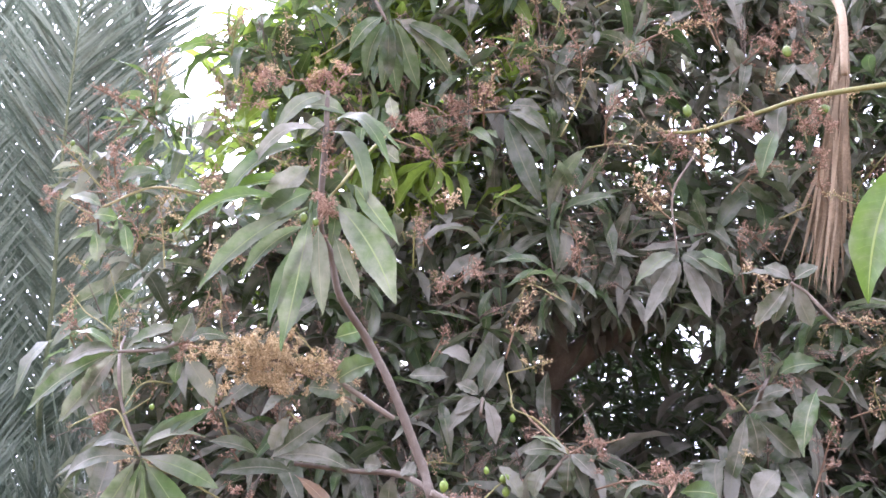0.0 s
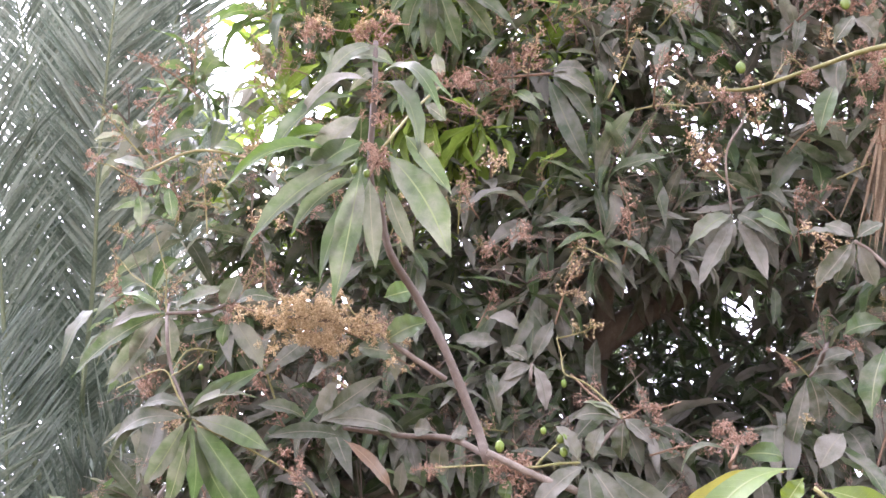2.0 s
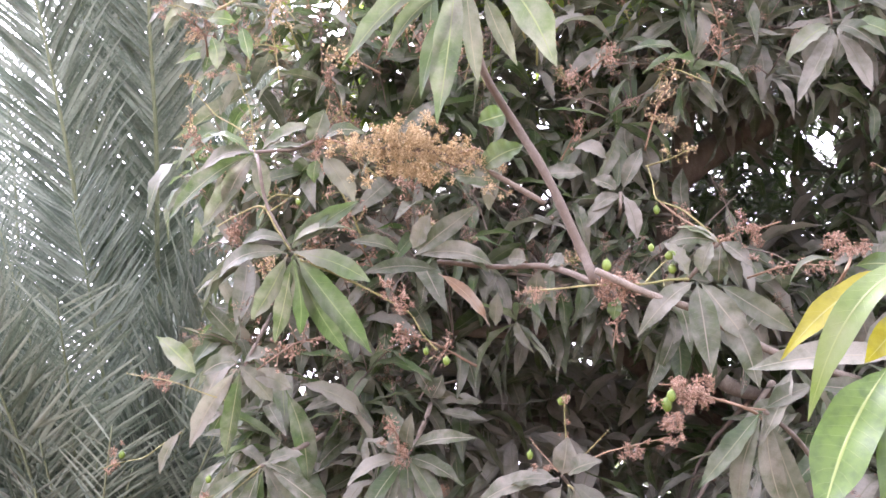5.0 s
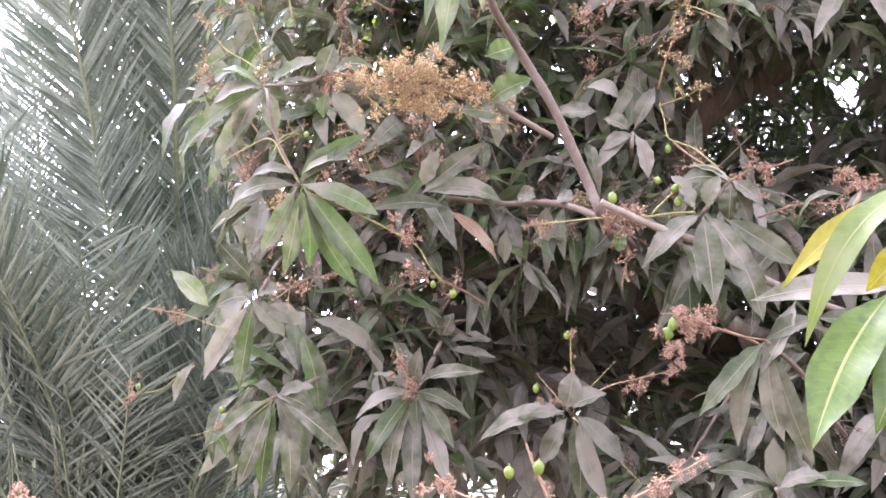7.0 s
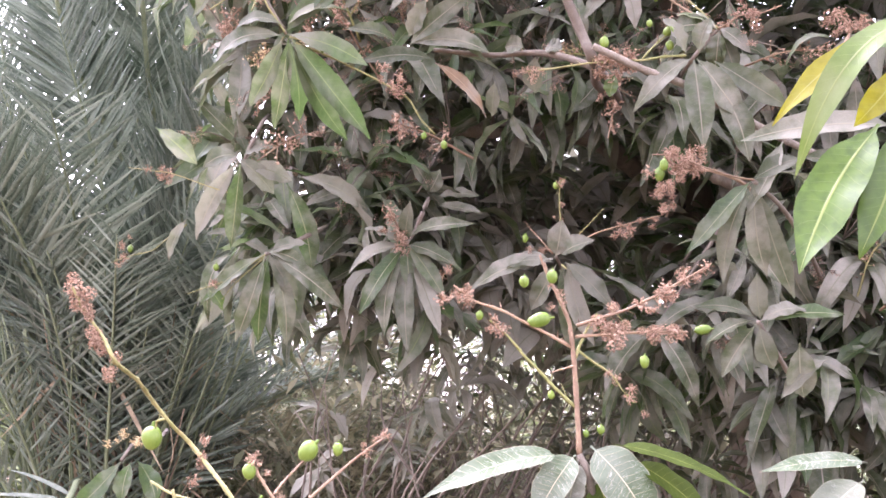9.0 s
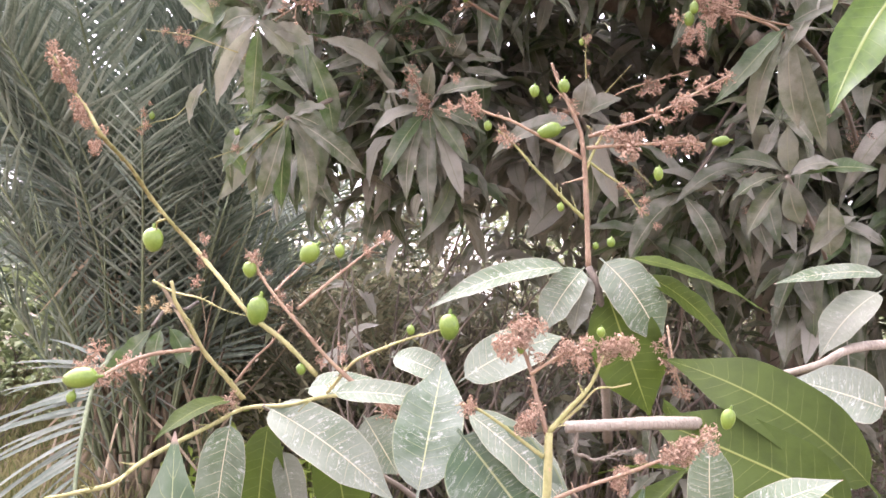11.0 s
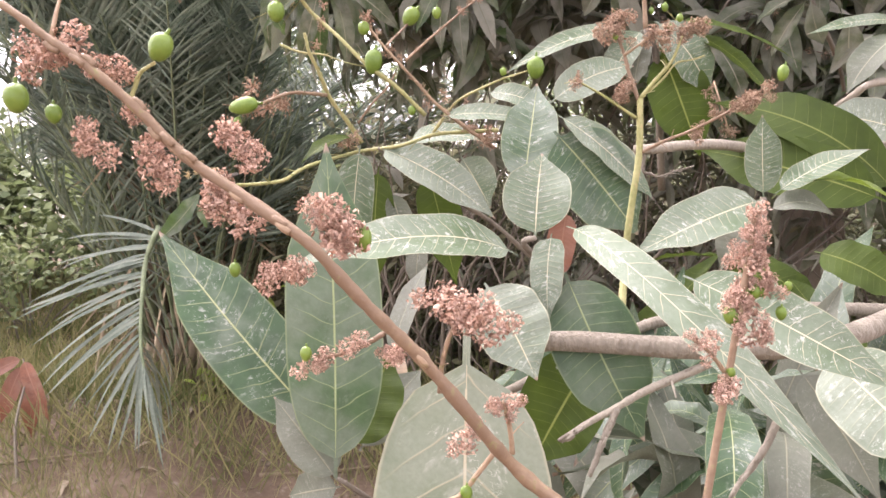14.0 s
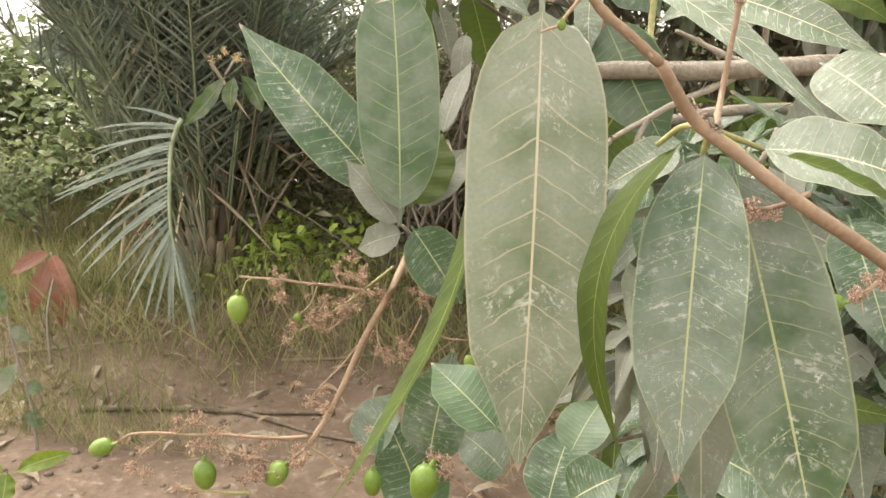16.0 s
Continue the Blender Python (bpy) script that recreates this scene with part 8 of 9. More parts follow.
for i in range(105):
    p = Vector((rnd.uniform(-0.12, 0.9), rnd.uniform(0.95, 1.5), rnd.uniform(0.45, 1.22)))
    p.z -= max(0.0, -p.x) * 0.6
    rosette(heaps[rnd.choice(("grey", "green", "green", "under"))], rnd, p, (rnd.gauss(-0.3, 0.4), -0.5, 0.3), 8, 0.2, 0.7)
# leaves close behind the foremost shoots
inside = random.Random(404)
for i in range(34):
    p = Vector((inside.uniform(-0.1, 0.3), inside.uniform(0.74, 0.95), inside.uniform(0.98, 1.2)))
    rosette(heaps[inside.choice(("grey", "green", "green"))], inside, p, (inside.gauss(0, 0.5), -0.4, 0.5), 6, 0.15, 0.6)
for i in range(130):
    out = Vector((rnd.gauss(0, 1), rnd.gauss(0, 1), rnd.gauss(0, 1))).normalized()
    p = Vector((1.75, 1.6, 1.45)) + Vector((out.x * 0.62, out.y * 0.6, out.z * 0.6)) * rnd.uniform(0.6, 1)
    rosette(heaps["green"], rnd, p, out, 9, 0.2, 0.5)
for kind, heap in heaps.items():
    part("foliage", heap.mesh("foliage", M[kind]), near_tree, "broad hanging leaves", kind="stuff")
twigs = []
for i in range(12):
    a = Vector((rnd.uniform(-0.1, 0.8), rnd.uniform(0.95, 1.4), rnd.uniform(0.7, 1.2)))
    b = Vector((0.9 + rnd.uniform(-0.2, 0.2), 1.3, 1.15))
    twigs.append(tube([b, b.lerp(a, 0.6) + Vector((0, 0, -0.05)), a], 0.006, 0.003, 4, 6))
part("brushwood", mesh_of("brushwood", *merged(twigs), M["bark"]), near_tree, "thin grey twigs", kind="stuff")


# ---- palm ----
def blade_shape(width=0.043, rows=5, droop=0.16):
    """A folded, pointed palm leaflet of unit length along +x."""
    verts, uvs, faces = [], [], []
    for i in range(rows):
        s = i / (rows - 1)
        half = width / 2 * (min(1.0, 0.35 + s * 5) * (1 - s) ** 0.55 + 0.01)
        sag = -droop * s * s
        for k in (-1, 0, 1):
            verts.append((s, k * half, sag + abs(k) * half * 0.55))
            uvs.append((0.5 + k / 2, s))
    for i in range(rows - 1):
        for k in (0, 1):
            a = i * 3 + k
            faces.append((a, a + 1, a + 4, a + 3))
    return verts, faces, uvs


BLADE = blade_shape()
STIFF = blade_shape(0.05, 5, 0.05)
LIMP = blade_shape(0.062, 7, 0.34)


def frond(palm, points, leaflet, count, rnd, kind="palm", lift=0.35, face=None, start=0.12, r0=0.016, ahead=0.7, wild=0.14, blade=BLADE):
    """A feather leaf: a tapered midrib and two ranks of leaflets."""
    line = smooth_line(points, 8)
    rib = part("frond", mesh_of("frond", *tube(points, r0, 0.003, 8, 6), M["rachis"]), palm)
    heap = Heap()
    n = len(line) - 1
    for i in range(count):
        s = start + (1 - start) * (i + 0.5) / count
        j = min(n - 1, int(s * n))
        p = line[j].lerp(line[j + 1], s * n - j)
        way = (line[j + 1] - line[j]).normalized()
        up = vec(face) if face else Vector((0, 0, 1)) + way.orthogonal() * 0.01
        side = way.cross(up).normalized()
        top = side.cross(way)
        size = leaflet * (0.45 + 0.55 * math.sin(math.pi * min(1.0, 0.12 + s * 0.8))) * rnd.uniform(0.88, 1.08)
        for sign in (-1, 1):
            out = side * sign * rnd.uniform(0.75, 0.95) + way * ahead * rnd.uniform(0.8, 1.2) + top * (lift + rnd.gauss(0, wild)) + way * rnd.gauss(0, wild * 0.6)
            m = frame_of(p, p + out, top + side * sign * -0.5 + Vector((rnd.gauss(0, 0.3), rnd.gauss(0, 0.3), 0)))
            heap.add(blade, m, (size, size, size))
    part("feathering", heap.mesh("feathering", M[kind]), rib, kind="stuff")
    return rib


def stub(rnd, at, spread, height):
    a = rnd.uniform(0, 6.28)
    foot = vec(at) + Vector((math.cos(a), math.sin(a), 0)) * spread * rnd.uniform(0.3, 1)
    foot.z += rnd.uniform(-0.05, 0.3)
    top = foot + Vector((math.cos(a) * 0.3, math.sin(a) * 0.3, 1.0)) * height * rnd.uniform(0.5, 1.1)
    return tube([foot, foot.lerp(top, 0.5) + Vector((rnd.gauss(0, 0.03), rnd.gauss(0, 0.03), 0)), top], rnd.uniform(0.005, 0.015), 0.004, 3, 5)


rnd = random.Random(5)
palm_at = Vector((-2.12, 4.15, GROUND))
palm = thing("date_palm", palm_at, "date palm clump with grey-green feathery fronds", "palm")
pieces = [tube([palm_at + Vector((0, 0, -0.05)), palm_at + Vector((0.02, 0, 0.3)), palm_at + Vector((0, 0, 0.7))], 0.15, 0.1, 6, 14, 0.12, 3)]
for i in range(105):
    a, z = i * 2.4, 0.05 + 0.6 * i / 70
    foot = palm_at + Vector((math.cos(a) * (0.14 - 0.06 * z), math.sin(a) * (0.14 - 0.06 * z), z))
    pieces.append(tube([foot, foot + Vector((math.cos(a) * 0.06, math.sin(a) * 0.06, 0.09)), foot + Vector((math.cos(a) * 0.07, math.sin(a) * 0.07, 0.2))], 0.04, 0.018, 2, 6))
part("trunk", mesh_of("trunk", *merged(pieces), M["fibre"]), palm, "short shaggy trunk with old leaf bases")
for mat, count, spread, height, tag in (("rachis", 90, 0.22, 1.3, "bare green leaf stalks"), ("fibre", 26, 0.22, 0.8, "dead brown leaf stalks")):
    part("stubble", mesh_of("stubble", *merged([stub(rnd, palm_at + Vector((0, 0, 0.25)), spread, height) for _ in range(count)]), M[mat]), palm, tag, kind="stuff")
crown = palm_at + Vector((0, 0, 0.7))
# the tall upright fronds
frond(palm, [crown, (-2.421, 4.852, 2.444), (-2.376, 4.604, 2.950), (-2.349, 4.331, 3.503), (-2.352, 4.070, 4.027), (-2.333, 3.851, 4.469), (-2.307, 3.646, 4.885), (-2.305, 3.344, 5.491)], 0.62, 161, rnd, kind="palm", face=(0.37, -0.99, -0.20), lift=0.1, r0=0.02, ahead=1.05, blade=STIFF)
frond(palm, [crown, (-2.331, 5.164, 2.510), (-2.343, 4.810, 3.219), (-2.305, 4.461, 3.926), (-2.239, 4.216, 4.430), (-2.120, 4.003, 4.880), (-2.044, 3.890, 5.122), (-1.969, 3.661, 5.597)], 0.62, 152, rnd, kind="palm", face=(0.03, -1.01, -0.23), lift=0.1, r0=0.02, ahead=1.05, blade=STIFF)
frond(palm, [crown, (-2.881, 5.471, 2.463), (-2.991, 5.000, 3.386), (-3.022, 4.611, 4.160), (-3.112, 4.296, 4.773), (-3.227, 4.058, 5.229), (-3.360, 3.818, 5.683)], 0.6, 142, rnd, kind="palm", face=(0.10, -1.00, -0.22), lift=0.1, r0=0.02, ahead=1.05, blade=STIFF)
frond(palm, [crown, (-2.431, 4.802, 2.093), (-2.656, 4.395, 2.864), (-2.756, 4.061, 3.515), (-2.847, 3.793, 4.035), (-2.997, 3.522, 4.549)], 0.6, 133, rnd, kind="palm", face=(0.22, -1.00, -0.21), lift=0.1, r0=0.02, ahead=1.05, blade=STIFF)
frond(palm, [crown, (-2.488, 5.698, 2.535), (-2.359, 5.302, 3.353), (-2.221, 4.988, 4.010), (-2.088, 4.770, 4.473), (-1.941, 4.665, 4.712)], 0.55, 114, rnd, kind="palm", face=(-0.25, -1.02, -0.25), lift=0.1, r0=0.02, ahead=1.05, blade=STIFF)
frond(palm, [crown, (-2.934, 5.777, 2.513), (-2.985, 5.218, 3.625), (-2.985, 4.841, 4.380), (-2.996, 4.546, 4.970), (-3.026, 4.217, 5.624)], 0.6, 142, rnd, kind="palm", face=(0.02, -1.01, -0.23), lift=0.1, r0=0.02, ahead=1.05, blade=STIFF)
frond(palm, [crown, (-3.025, 6.184, 2.579), (-2.866, 5.596, 3.789), (-2.643, 5.205, 4.618), (-2.535, 4.982, 5.085), (-2.459, 4.811, 5.443)], 0.6, 142, rnd, kind="palm", face=(-0.24, -1.02, -0.25), lift=0.1, r0=0.02, ahead=1.05, blade=STIFF)
frond(palm, [crown, (-3.260, 6.172, 2.558), (-3.503, 5.457, 3.943), (-3.383, 5.025, 4.833), (-3.348, 4.676, 5.540), (-3.362, 4.412, 6.066)], 0.6, 142, rnd, kind="palm", face=(-0.22, -1.02, -0.25), lift=0.1, r0=0.02, ahead=1.05, blade=STIFF)
frond(palm, [crown, (-2.925, 5.984, 2.551), (-2.687, 5.488, 3.592), (-2.687, 5.030, 4.511), (-2.688, 4.724, 5.123), (-2.757, 4.466, 5.626), (-2.839, 4.259, 6.027)], 0.6, 123, rnd, kind="palm", face=(-0.32, -1.02, -0.26), lift=0.1, r0=0.02, ahead=1.05, blade=STIFF)
frond(palm, [crown, (-3.643, 6.564, 2.597), (-3.237, 5.837, 4.134), (-3.253, 5.368, 5.070), (-3.335, 5.046, 5.701), (-3.534, 4.773, 6.209)], 0.6, 123, rnd, kind="palm", face=(-0.16, -1.02, -0.24), lift=0.1, r0=0.02, ahead=1.05, blade=STIFF)
frond(palm, [crown, (-3.206, 6.381, 2.599), (-2.629, 5.868, 3.741), (-2.388, 5.554, 4.417), (-2.287, 5.396, 4.753), (-2.265, 5.253, 5.046)], 0.6, 123, rnd, kind="palm", face=(-0.15, -1.02, -0.24), lift=0.1, r0=0.02, ahead=1.05, blade=STIFF)
frond(palm, [crown, (-1.988, 4.172, 1.066), (-2.131, 4.104, 1.313), (-2.410, 3.988, 1.703), (-2.694, 3.853, 2.196), (-2.863, 3.776, 2.466)], 0.5, 104, rnd, kind="palm", face=(0.14, -1.02, 0.06), lift=0.1, r0=0.02, ahead=1.05, blade=STIFF)
frond(palm, [crown, (-2.265, 4.791, 0.837), (-2.644, 4.657, 1.252), (-2.733, 4.532, 1.838), (-2.911, 4.396, 2.416), (-3.186, 4.219, 3.135)], 0.5, 114, rnd, kind="palm", face=(0.19, -1.01, 0.06), lift=0.1, r0=0.02, ahead=1.05, blade=STIFF)
frond(palm, [crown, (-1.991, 4.485, 1.036), (-2.186, 4.354, 1.575), (-2.359, 4.200, 2.253), (-2.463, 4.107, 2.660), (-2.563, 4.030, 2.984)], 0.5, 104, rnd, kind="palm", face=(0.39, -0.99, 0.08), lift=0.1, r0=0.02, ahead=1.05, blade=STIFF)
frond(palm, [crown, (-2.321, 5.384, 0.922), (-2.329, 5.224, 1.757), (-2.296, 5.101, 2.429), (-2.147, 5.044, 2.842)], 0.5, 95, rnd, kind="palm", face=(0.12, -1.02, 0.06), lift=0.1, r0=0.02, ahead=1.05, blade=STIFF)
frond(palm, [crown, (-1.859, 4.108, 0.960), (-2.136, 3.976, 1.441), (-2.458, 3.861, 1.793), (-2.717, 3.798, 1.924)], 0.5, 95, rnd, kind="palm", face=(0.44, -0.98, 0.08), lift=0.1, r0=0.02, ahead=1.05, blade=STIFF)
frond(palm, [crown, (-2.379, 5.691, 0.887), (-2.211, 5.538, 1.820), (-2.058, 5.464, 2.327), (-1.893, 5.439, 2.588)], 0.5, 85, rnd, kind="palm", face=(0.05, -1.03, 0.05), lift=0.1, r0=0.02, ahead=1.05, blade=STIFF)
frond(palm, [crown, (-2.195, 5.222, 0.790), (-2.332, 5.051, 1.584), (-2.426, 4.928, 2.156), (-2.494, 4.846, 2.537)], 0.5, 104, rnd, kind="palm", face=(0.32, -1.00, 0.07), lift=0.1, r0=0.02, ahead=1.05, blade=STIFF)
frond(palm, [crown, (-1.995, 4.406, 0.911), (-2.178, 4.304, 1.302), (-2.382, 4.226, 1.557), (-2.577, 4.180, 1.650), (-2.796, 4.145, 1.660)], 0.5, 104, rnd, kind="palm", face=(0.17, -1.02, 0.06), lift=0.1, r0=0.02, ahead=1.05, blade=STIFF)
frond(palm, [crown, (-1.897, 4.314, 0.931), (-1.967, 4.239, 1.269), (-1.956, 4.180, 1.586), (-1.863, 4.142, 1.857), (-1.736, 4.139, 1.972)], 0.5, 104, rnd, kind="palm", face=(0.23, -1.01, 0.07), lift=0.1, r0=0.02, ahead=1.05, blade=STIFF)
frond(palm, [crown, (-2.329, 4.994, 0.806), (-2.659, 4.874, 1.183), (-2.979, 4.796, 1.343), (-3.292, 4.743, 1.381)], 0.5, 104, rnd, kind="palm", face=(-0.05, -1.04, 0.05), lift=0.1, r0=0.02, ahead=1.05, blade=STIFF)
frond(palm, [crown, (-2.282, 4.895, 0.823), (-2.836, 4.677, 1.537), (-3.049, 4.534, 2.125), (-3.201, 4.399, 2.718)], 0.55, 114, rnd, kind="palm", face=(0.48, -0.97, 0.09), lift=0.1, r0=0.02, ahead=1.05, blade=STIFF)
frond(palm, [crown, (-2.053, 4.625, 0.795), (-2.240, 4.536, 1.120), (-2.340, 4.468, 1.396), (-2.357, 4.402, 1.734), (-2.288, 4.346, 2.079)], 0.5, 104, rnd, kind="palm", face=(0.34, -0.99, 0.08), lift=0.1, r0=0.02, ahead=1.05, blade=STIFF)
frond(palm, [crown, (-2.767, 5.462, 0.707), (-3.306, 5.164, 1.859), (-3.212, 5.014, 2.719), (-3.143, 4.893, 3.406), (-3.134, 4.797, 3.918)], 0.55, 114, rnd, kind="palm", face=(-0.15, -1.06, 0.04), lift=0.1, r0=0.02, ahead=1.05, blade=STIFF)

for i in range(36):
    a = i * 2.39996 + 0.4
    tilt = 0.12 + 1.0 * ((i * 0.618) % 1.0)
    size = rnd.uniform(2.6, 4.4) * (1.0 - 0.35 * max(0.0, tilt - 0.5))
    d = Vector((math.cos(a), math.sin(a), 0))
    if d.y < -0.1 and d.x > -0.35:
        size *= 0.45
    if d.x > 0.5:
        size *= 0.75
    pts = [crown]
    for k in range(1, 5):
        s = k / 4
        lean = tilt * (0.5 + 0.9 * s)
        pts.append(pts[-1] + (d * math.sin(lean) + Vector((0, 0, math.cos(lean)))) * size / 4)
    frond(palm, pts, rnd.uniform(0.42, 0.58), int(size * 25), rnd, kind="palm" if rnd.random() < 0.985 else "palm_dry", lift=0.28, blade=STIFF, wild=0.18)
# shorter green fronds thick about the foot
for i in range(22):
    a = i * 2.39996 + 1.1
    tilt = 0.10 + 0.75 * ((i * 0.618) % 1.0)
    size = rnd.uniform(1.3, 2.3)
    d = Vector((math.cos(a), math.sin(a), 0))
    pts = [palm_at + d * 0.12 + Vector((0, 0, rnd.uniform(0.1, 0.5)))]
    for k in range(1, 5):
        lean = tilt * (0.4 + 1.0 * k / 4)
        pts.append(pts[-1] + (d * math.sin(lean) + Vector((0, 0, math.cos(lean)))) * size / 4)
    frond(palm, pts, rnd.uniform(0.32, 0.46), int(size * 17), rnd, kind="palm" if i % 6 else "palm_pale", lift=0.25, start=0.3, r0=0.011, blade=STIFF, wild=0.2)
# fronds that spread towards the path
for pts in ([crown, (-3.195, 4.9, 1.953), (-3.335, 4.9, 2.632), (-3.521, 4.9, 3.343), (-3.755, 4.9, 4.091), (-4.064, 4.9, 5.003)], [crown, (-3.7, 5.2, 1.6), (-4.113, 5.4, 2.264), (-4.115, 5.4, 3.045), (-4.088, 5.4, 3.94), (-4.001, 5.4, 4.785)]):
    frond(palm, pts, 0.55, 120, rnd, kind="palm", face=(0.1, -1.0, 0.0), lift=0.1, r0=0.02, ahead=1.05, blade=STIFF, start=0.25)
# dead leaflets hanging round the foot
heap = Heap()
for i in range(150):
    a, r = rnd.uniform(0, 6.28), rnd.uniform(0.12, 0.4)
    p = palm_at + Vector((math.cos(a) * r, math.sin(a) * r, rnd.uniform(0.1, 1.5)))
    size = rnd.uniform(0.25, 0.55)
    heap.add(BLADE, frame_of(p, p + Vector((math.cos(a) * 0.5 + rnd.gauss(0, 0.3), math.sin(a) * 0.5 + rnd.gauss(0, 0.3), rnd.choice((-1.0, -0.6, 0.8)))), (rnd.gauss(0, 1), rnd.gauss(0, 1), 0.4)), (size, size, size))
part("dead_foliage", heap.mesh("dead_foliage", M["palm_dry"]), palm, "matted dead leaflets", kind="stuff")
# the low pale frond whose leaflets hang
arch = [(-2.0, 4.0, 0.5), (-1.9, 3.5, 0.9), (-1.568, 2.835, 1.007), (-1.545, 2.716, 0.927), (-1.496, 2.594, 0.815), (-1.452, 2.502, 0.702), (-1.416, 2.453, 0.641)]
rib = part("frond", mesh_of("frond", *tube(arch, 0.013, 0.004, 8, 6), M["rachis"]), palm, "pale drooping frond with separate leaflets")
spine = smooth_line(arch[2:], 10)
tips = smooth_line([(-1.937, 2.935, 1.043), (-1.941, 2.737, 0.868), (-1.908, 2.615, 0.768), (-1.832, 2.494, 0.640), (-1.692, 2.399, 0.575), (-1.512, 2.352, 0.551), (-1.339, 2.277, 0.457), (-1.268, 2.288, 0.450)], 10)
limp = mesh_of("leaflet", LIMP[0], LIMP[1], M["palm_pale"], LIMP[2])
for i in range(34):
    s = (i + rnd.uniform(-0.3, 0.3)) / 33
    s = min(max(s, 0.0), 1.0)
    foot = spine[min(len(spine) - 1, int(s ** 0.85 * (len(spine) - 1)))]
    end = tips[min(len(tips) - 1, int(s * (len(tips) - 1)))] + Vector((rnd.gauss(0, 0.025), rnd.gauss(0, 0.05), rnd.gauss(0, 0.025)))
    size = (end - foot).length * rnd.uniform(0.9, 1.08)
    part("leaflet", limp, rib, "", frame_of(foot, end, (rnd.gauss(0.1, 0.25), -0.55, 0.75)) @ Matrix.Diagonal((size, min(size, 0.45) * 0.85, size * 0.55, 1)))
for i in range(14):
    s = (i + 0.5) / 14
    foot = spine[int(s * (len(spine) - 1))]
    end = foot + Vector((-0.02 + rnd.gauss(0, 0.05), 0.38, -0.05 - 0.3 * s)) * rnd.uniform(0.9, 1.2)
    size = (end - foot).length
    part("leaflet", limp, rib, "", frame_of(foot, end, (0.3, -0.5, 0.75)) @ Matrix.Diagonal((size, size * 0.8, size * 0.6, 1)))
# a stemless young palm in the thicket
young_palm = thing("date_palm", (-0.95, 4.7, GROUND), "stemless young date palm with dusty olive fronds in the thicket", "palm")
for i in range(17):
    a = i * 2.39996
    tilt = 0.35 + 0.85 * ((i * 0.618) % 1.0)
    size = rnd.uniform(1.2, 1.9)
    d = Vector((math.cos(a), math.sin(a) * 0.7, 0))
    pts = [Vector((-0.95, 4.7, ground_height(-0.95, 4.7) - 0.02)) + d * 0.06]
    for k in range(1, 5):
        lean = tilt * (0.45 + 0.8 * k / 4)
        pts.append(pts[-1] + (d * math.sin(lean) + Vector((0, 0, math.cos(lean)))) * size / 4)
    frond(young_palm, pts, rnd.uniform(0.26, 0.36), int(size * 24), rnd, kind="palm_olive", lift=0.25, start=0.2, r0=0.010, blade=STIFF, wild=0.2)
palm_two = copy_thing(palm, Matrix.LocRotScale(Vector((-7.4, 7.6, GROUND)), Euler((0, 0, 2.2)), None))
tagged(palm_two, "date palm standing farther back in the grove", "palm")

# ---- dry frond hanging at the edge of the crown ----
dry = thing("dry_frond", (1.05, 2.19, 3.72), "dry tan palm frond hanging in the crown", "frond")
part("stalk", mesh_of("stalk", *tube([(1.10, 2.36, 4.01), (1.06, 2.19, 3.75), (1.04, 2.19, 3.50)], 0.016, 0.01, 5, 7), M["palm_dry"]), dry)
strip = blade_shape(0.03, 7)
strip_mesh = mesh_of("leaflet", strip[0], strip[1], M["palm_dry"], strip[2])
for i in range(46):
    s = rnd.random()
    a = Vector((1.06, 2.19, 3.75)).lerp(Vector((1.02, 2.21, 3.38)), s) + Vector((rnd.gauss(0, 0.012), rnd.gauss(0, 0.012), 0))
    b = Vector((0.98 + rnd.gauss(0, 0.04), 2.39 + rnd.gauss(0, 0.03), 2.91 + rnd.uniform(-0.06, 0.16)))
    size = (b - a).length
    part("leaflet", strip_mesh, dry, "", frame_of(a, b, (rnd.gauss(0, 0.6), -1, 0.1)) @ Matrix.Diagonal((size, size * 1.1, size * 0.5, 1)))


# ---- low plants and litter ----
def sapling(name, label, foot, stem, leaves, kind):
    plant = thing(name, foot, label, "plant")
    part("stem", mesh_of("stem", *tube([foot, *stem], 0.007, 0.004, 5, 7), M["twig"]), plant)
    for base, tip, width in leaves:
        leaf(plant, base, tip, width, 0.08, (0.2, -0.8, 0.5), kind)
    return plant


sapling("mango_seedling", "young mango seedling with limp rust-brown leaves", (-2.35, 3.1, ground_height(-2.35, 3.1) - 0.02), [(-2.42, 3.2, 0.12), (-2.47, 3.35, 0.28), (-2.5, 3.38, 0.36)],
        [((-2.46, 3.39, 0.32), (-2.45, 3.34, 0.02), 0.09), ((-2.5, 3.38, 0.34), (-2.58, 3.32, 0.08), 0.08), ((-2.5, 3.38, 0.36), (-2.36, 3.34, 0.1), 0.07), ((-2.5, 3.38, 0.36), (-2.7, 3.35, 0.25), 0.07)], "rust")
sapling("green_seedling", "small seedling with bright green leaves", (-1.62, 1.8, ground_height(-1.62, 1.8) - 0.02), [(-1.6, 1.8, 0.05), (-1.56, 1.78, 0.2)],
        [((-1.53, 1.77, 0.205), (-1.38, 1.8, 0.262), 0.045), ((-1.56, 1.78, 0.2), (-1.54, 1.72, 0.13), 0.06), ((-1.57, 1.78, 0.2), (-1.68, 1.74, 0.18), 0.05), ((-1.57, 1.78, 0.2), (-1.62, 1.72, 0.24), 0.05)], "lime")
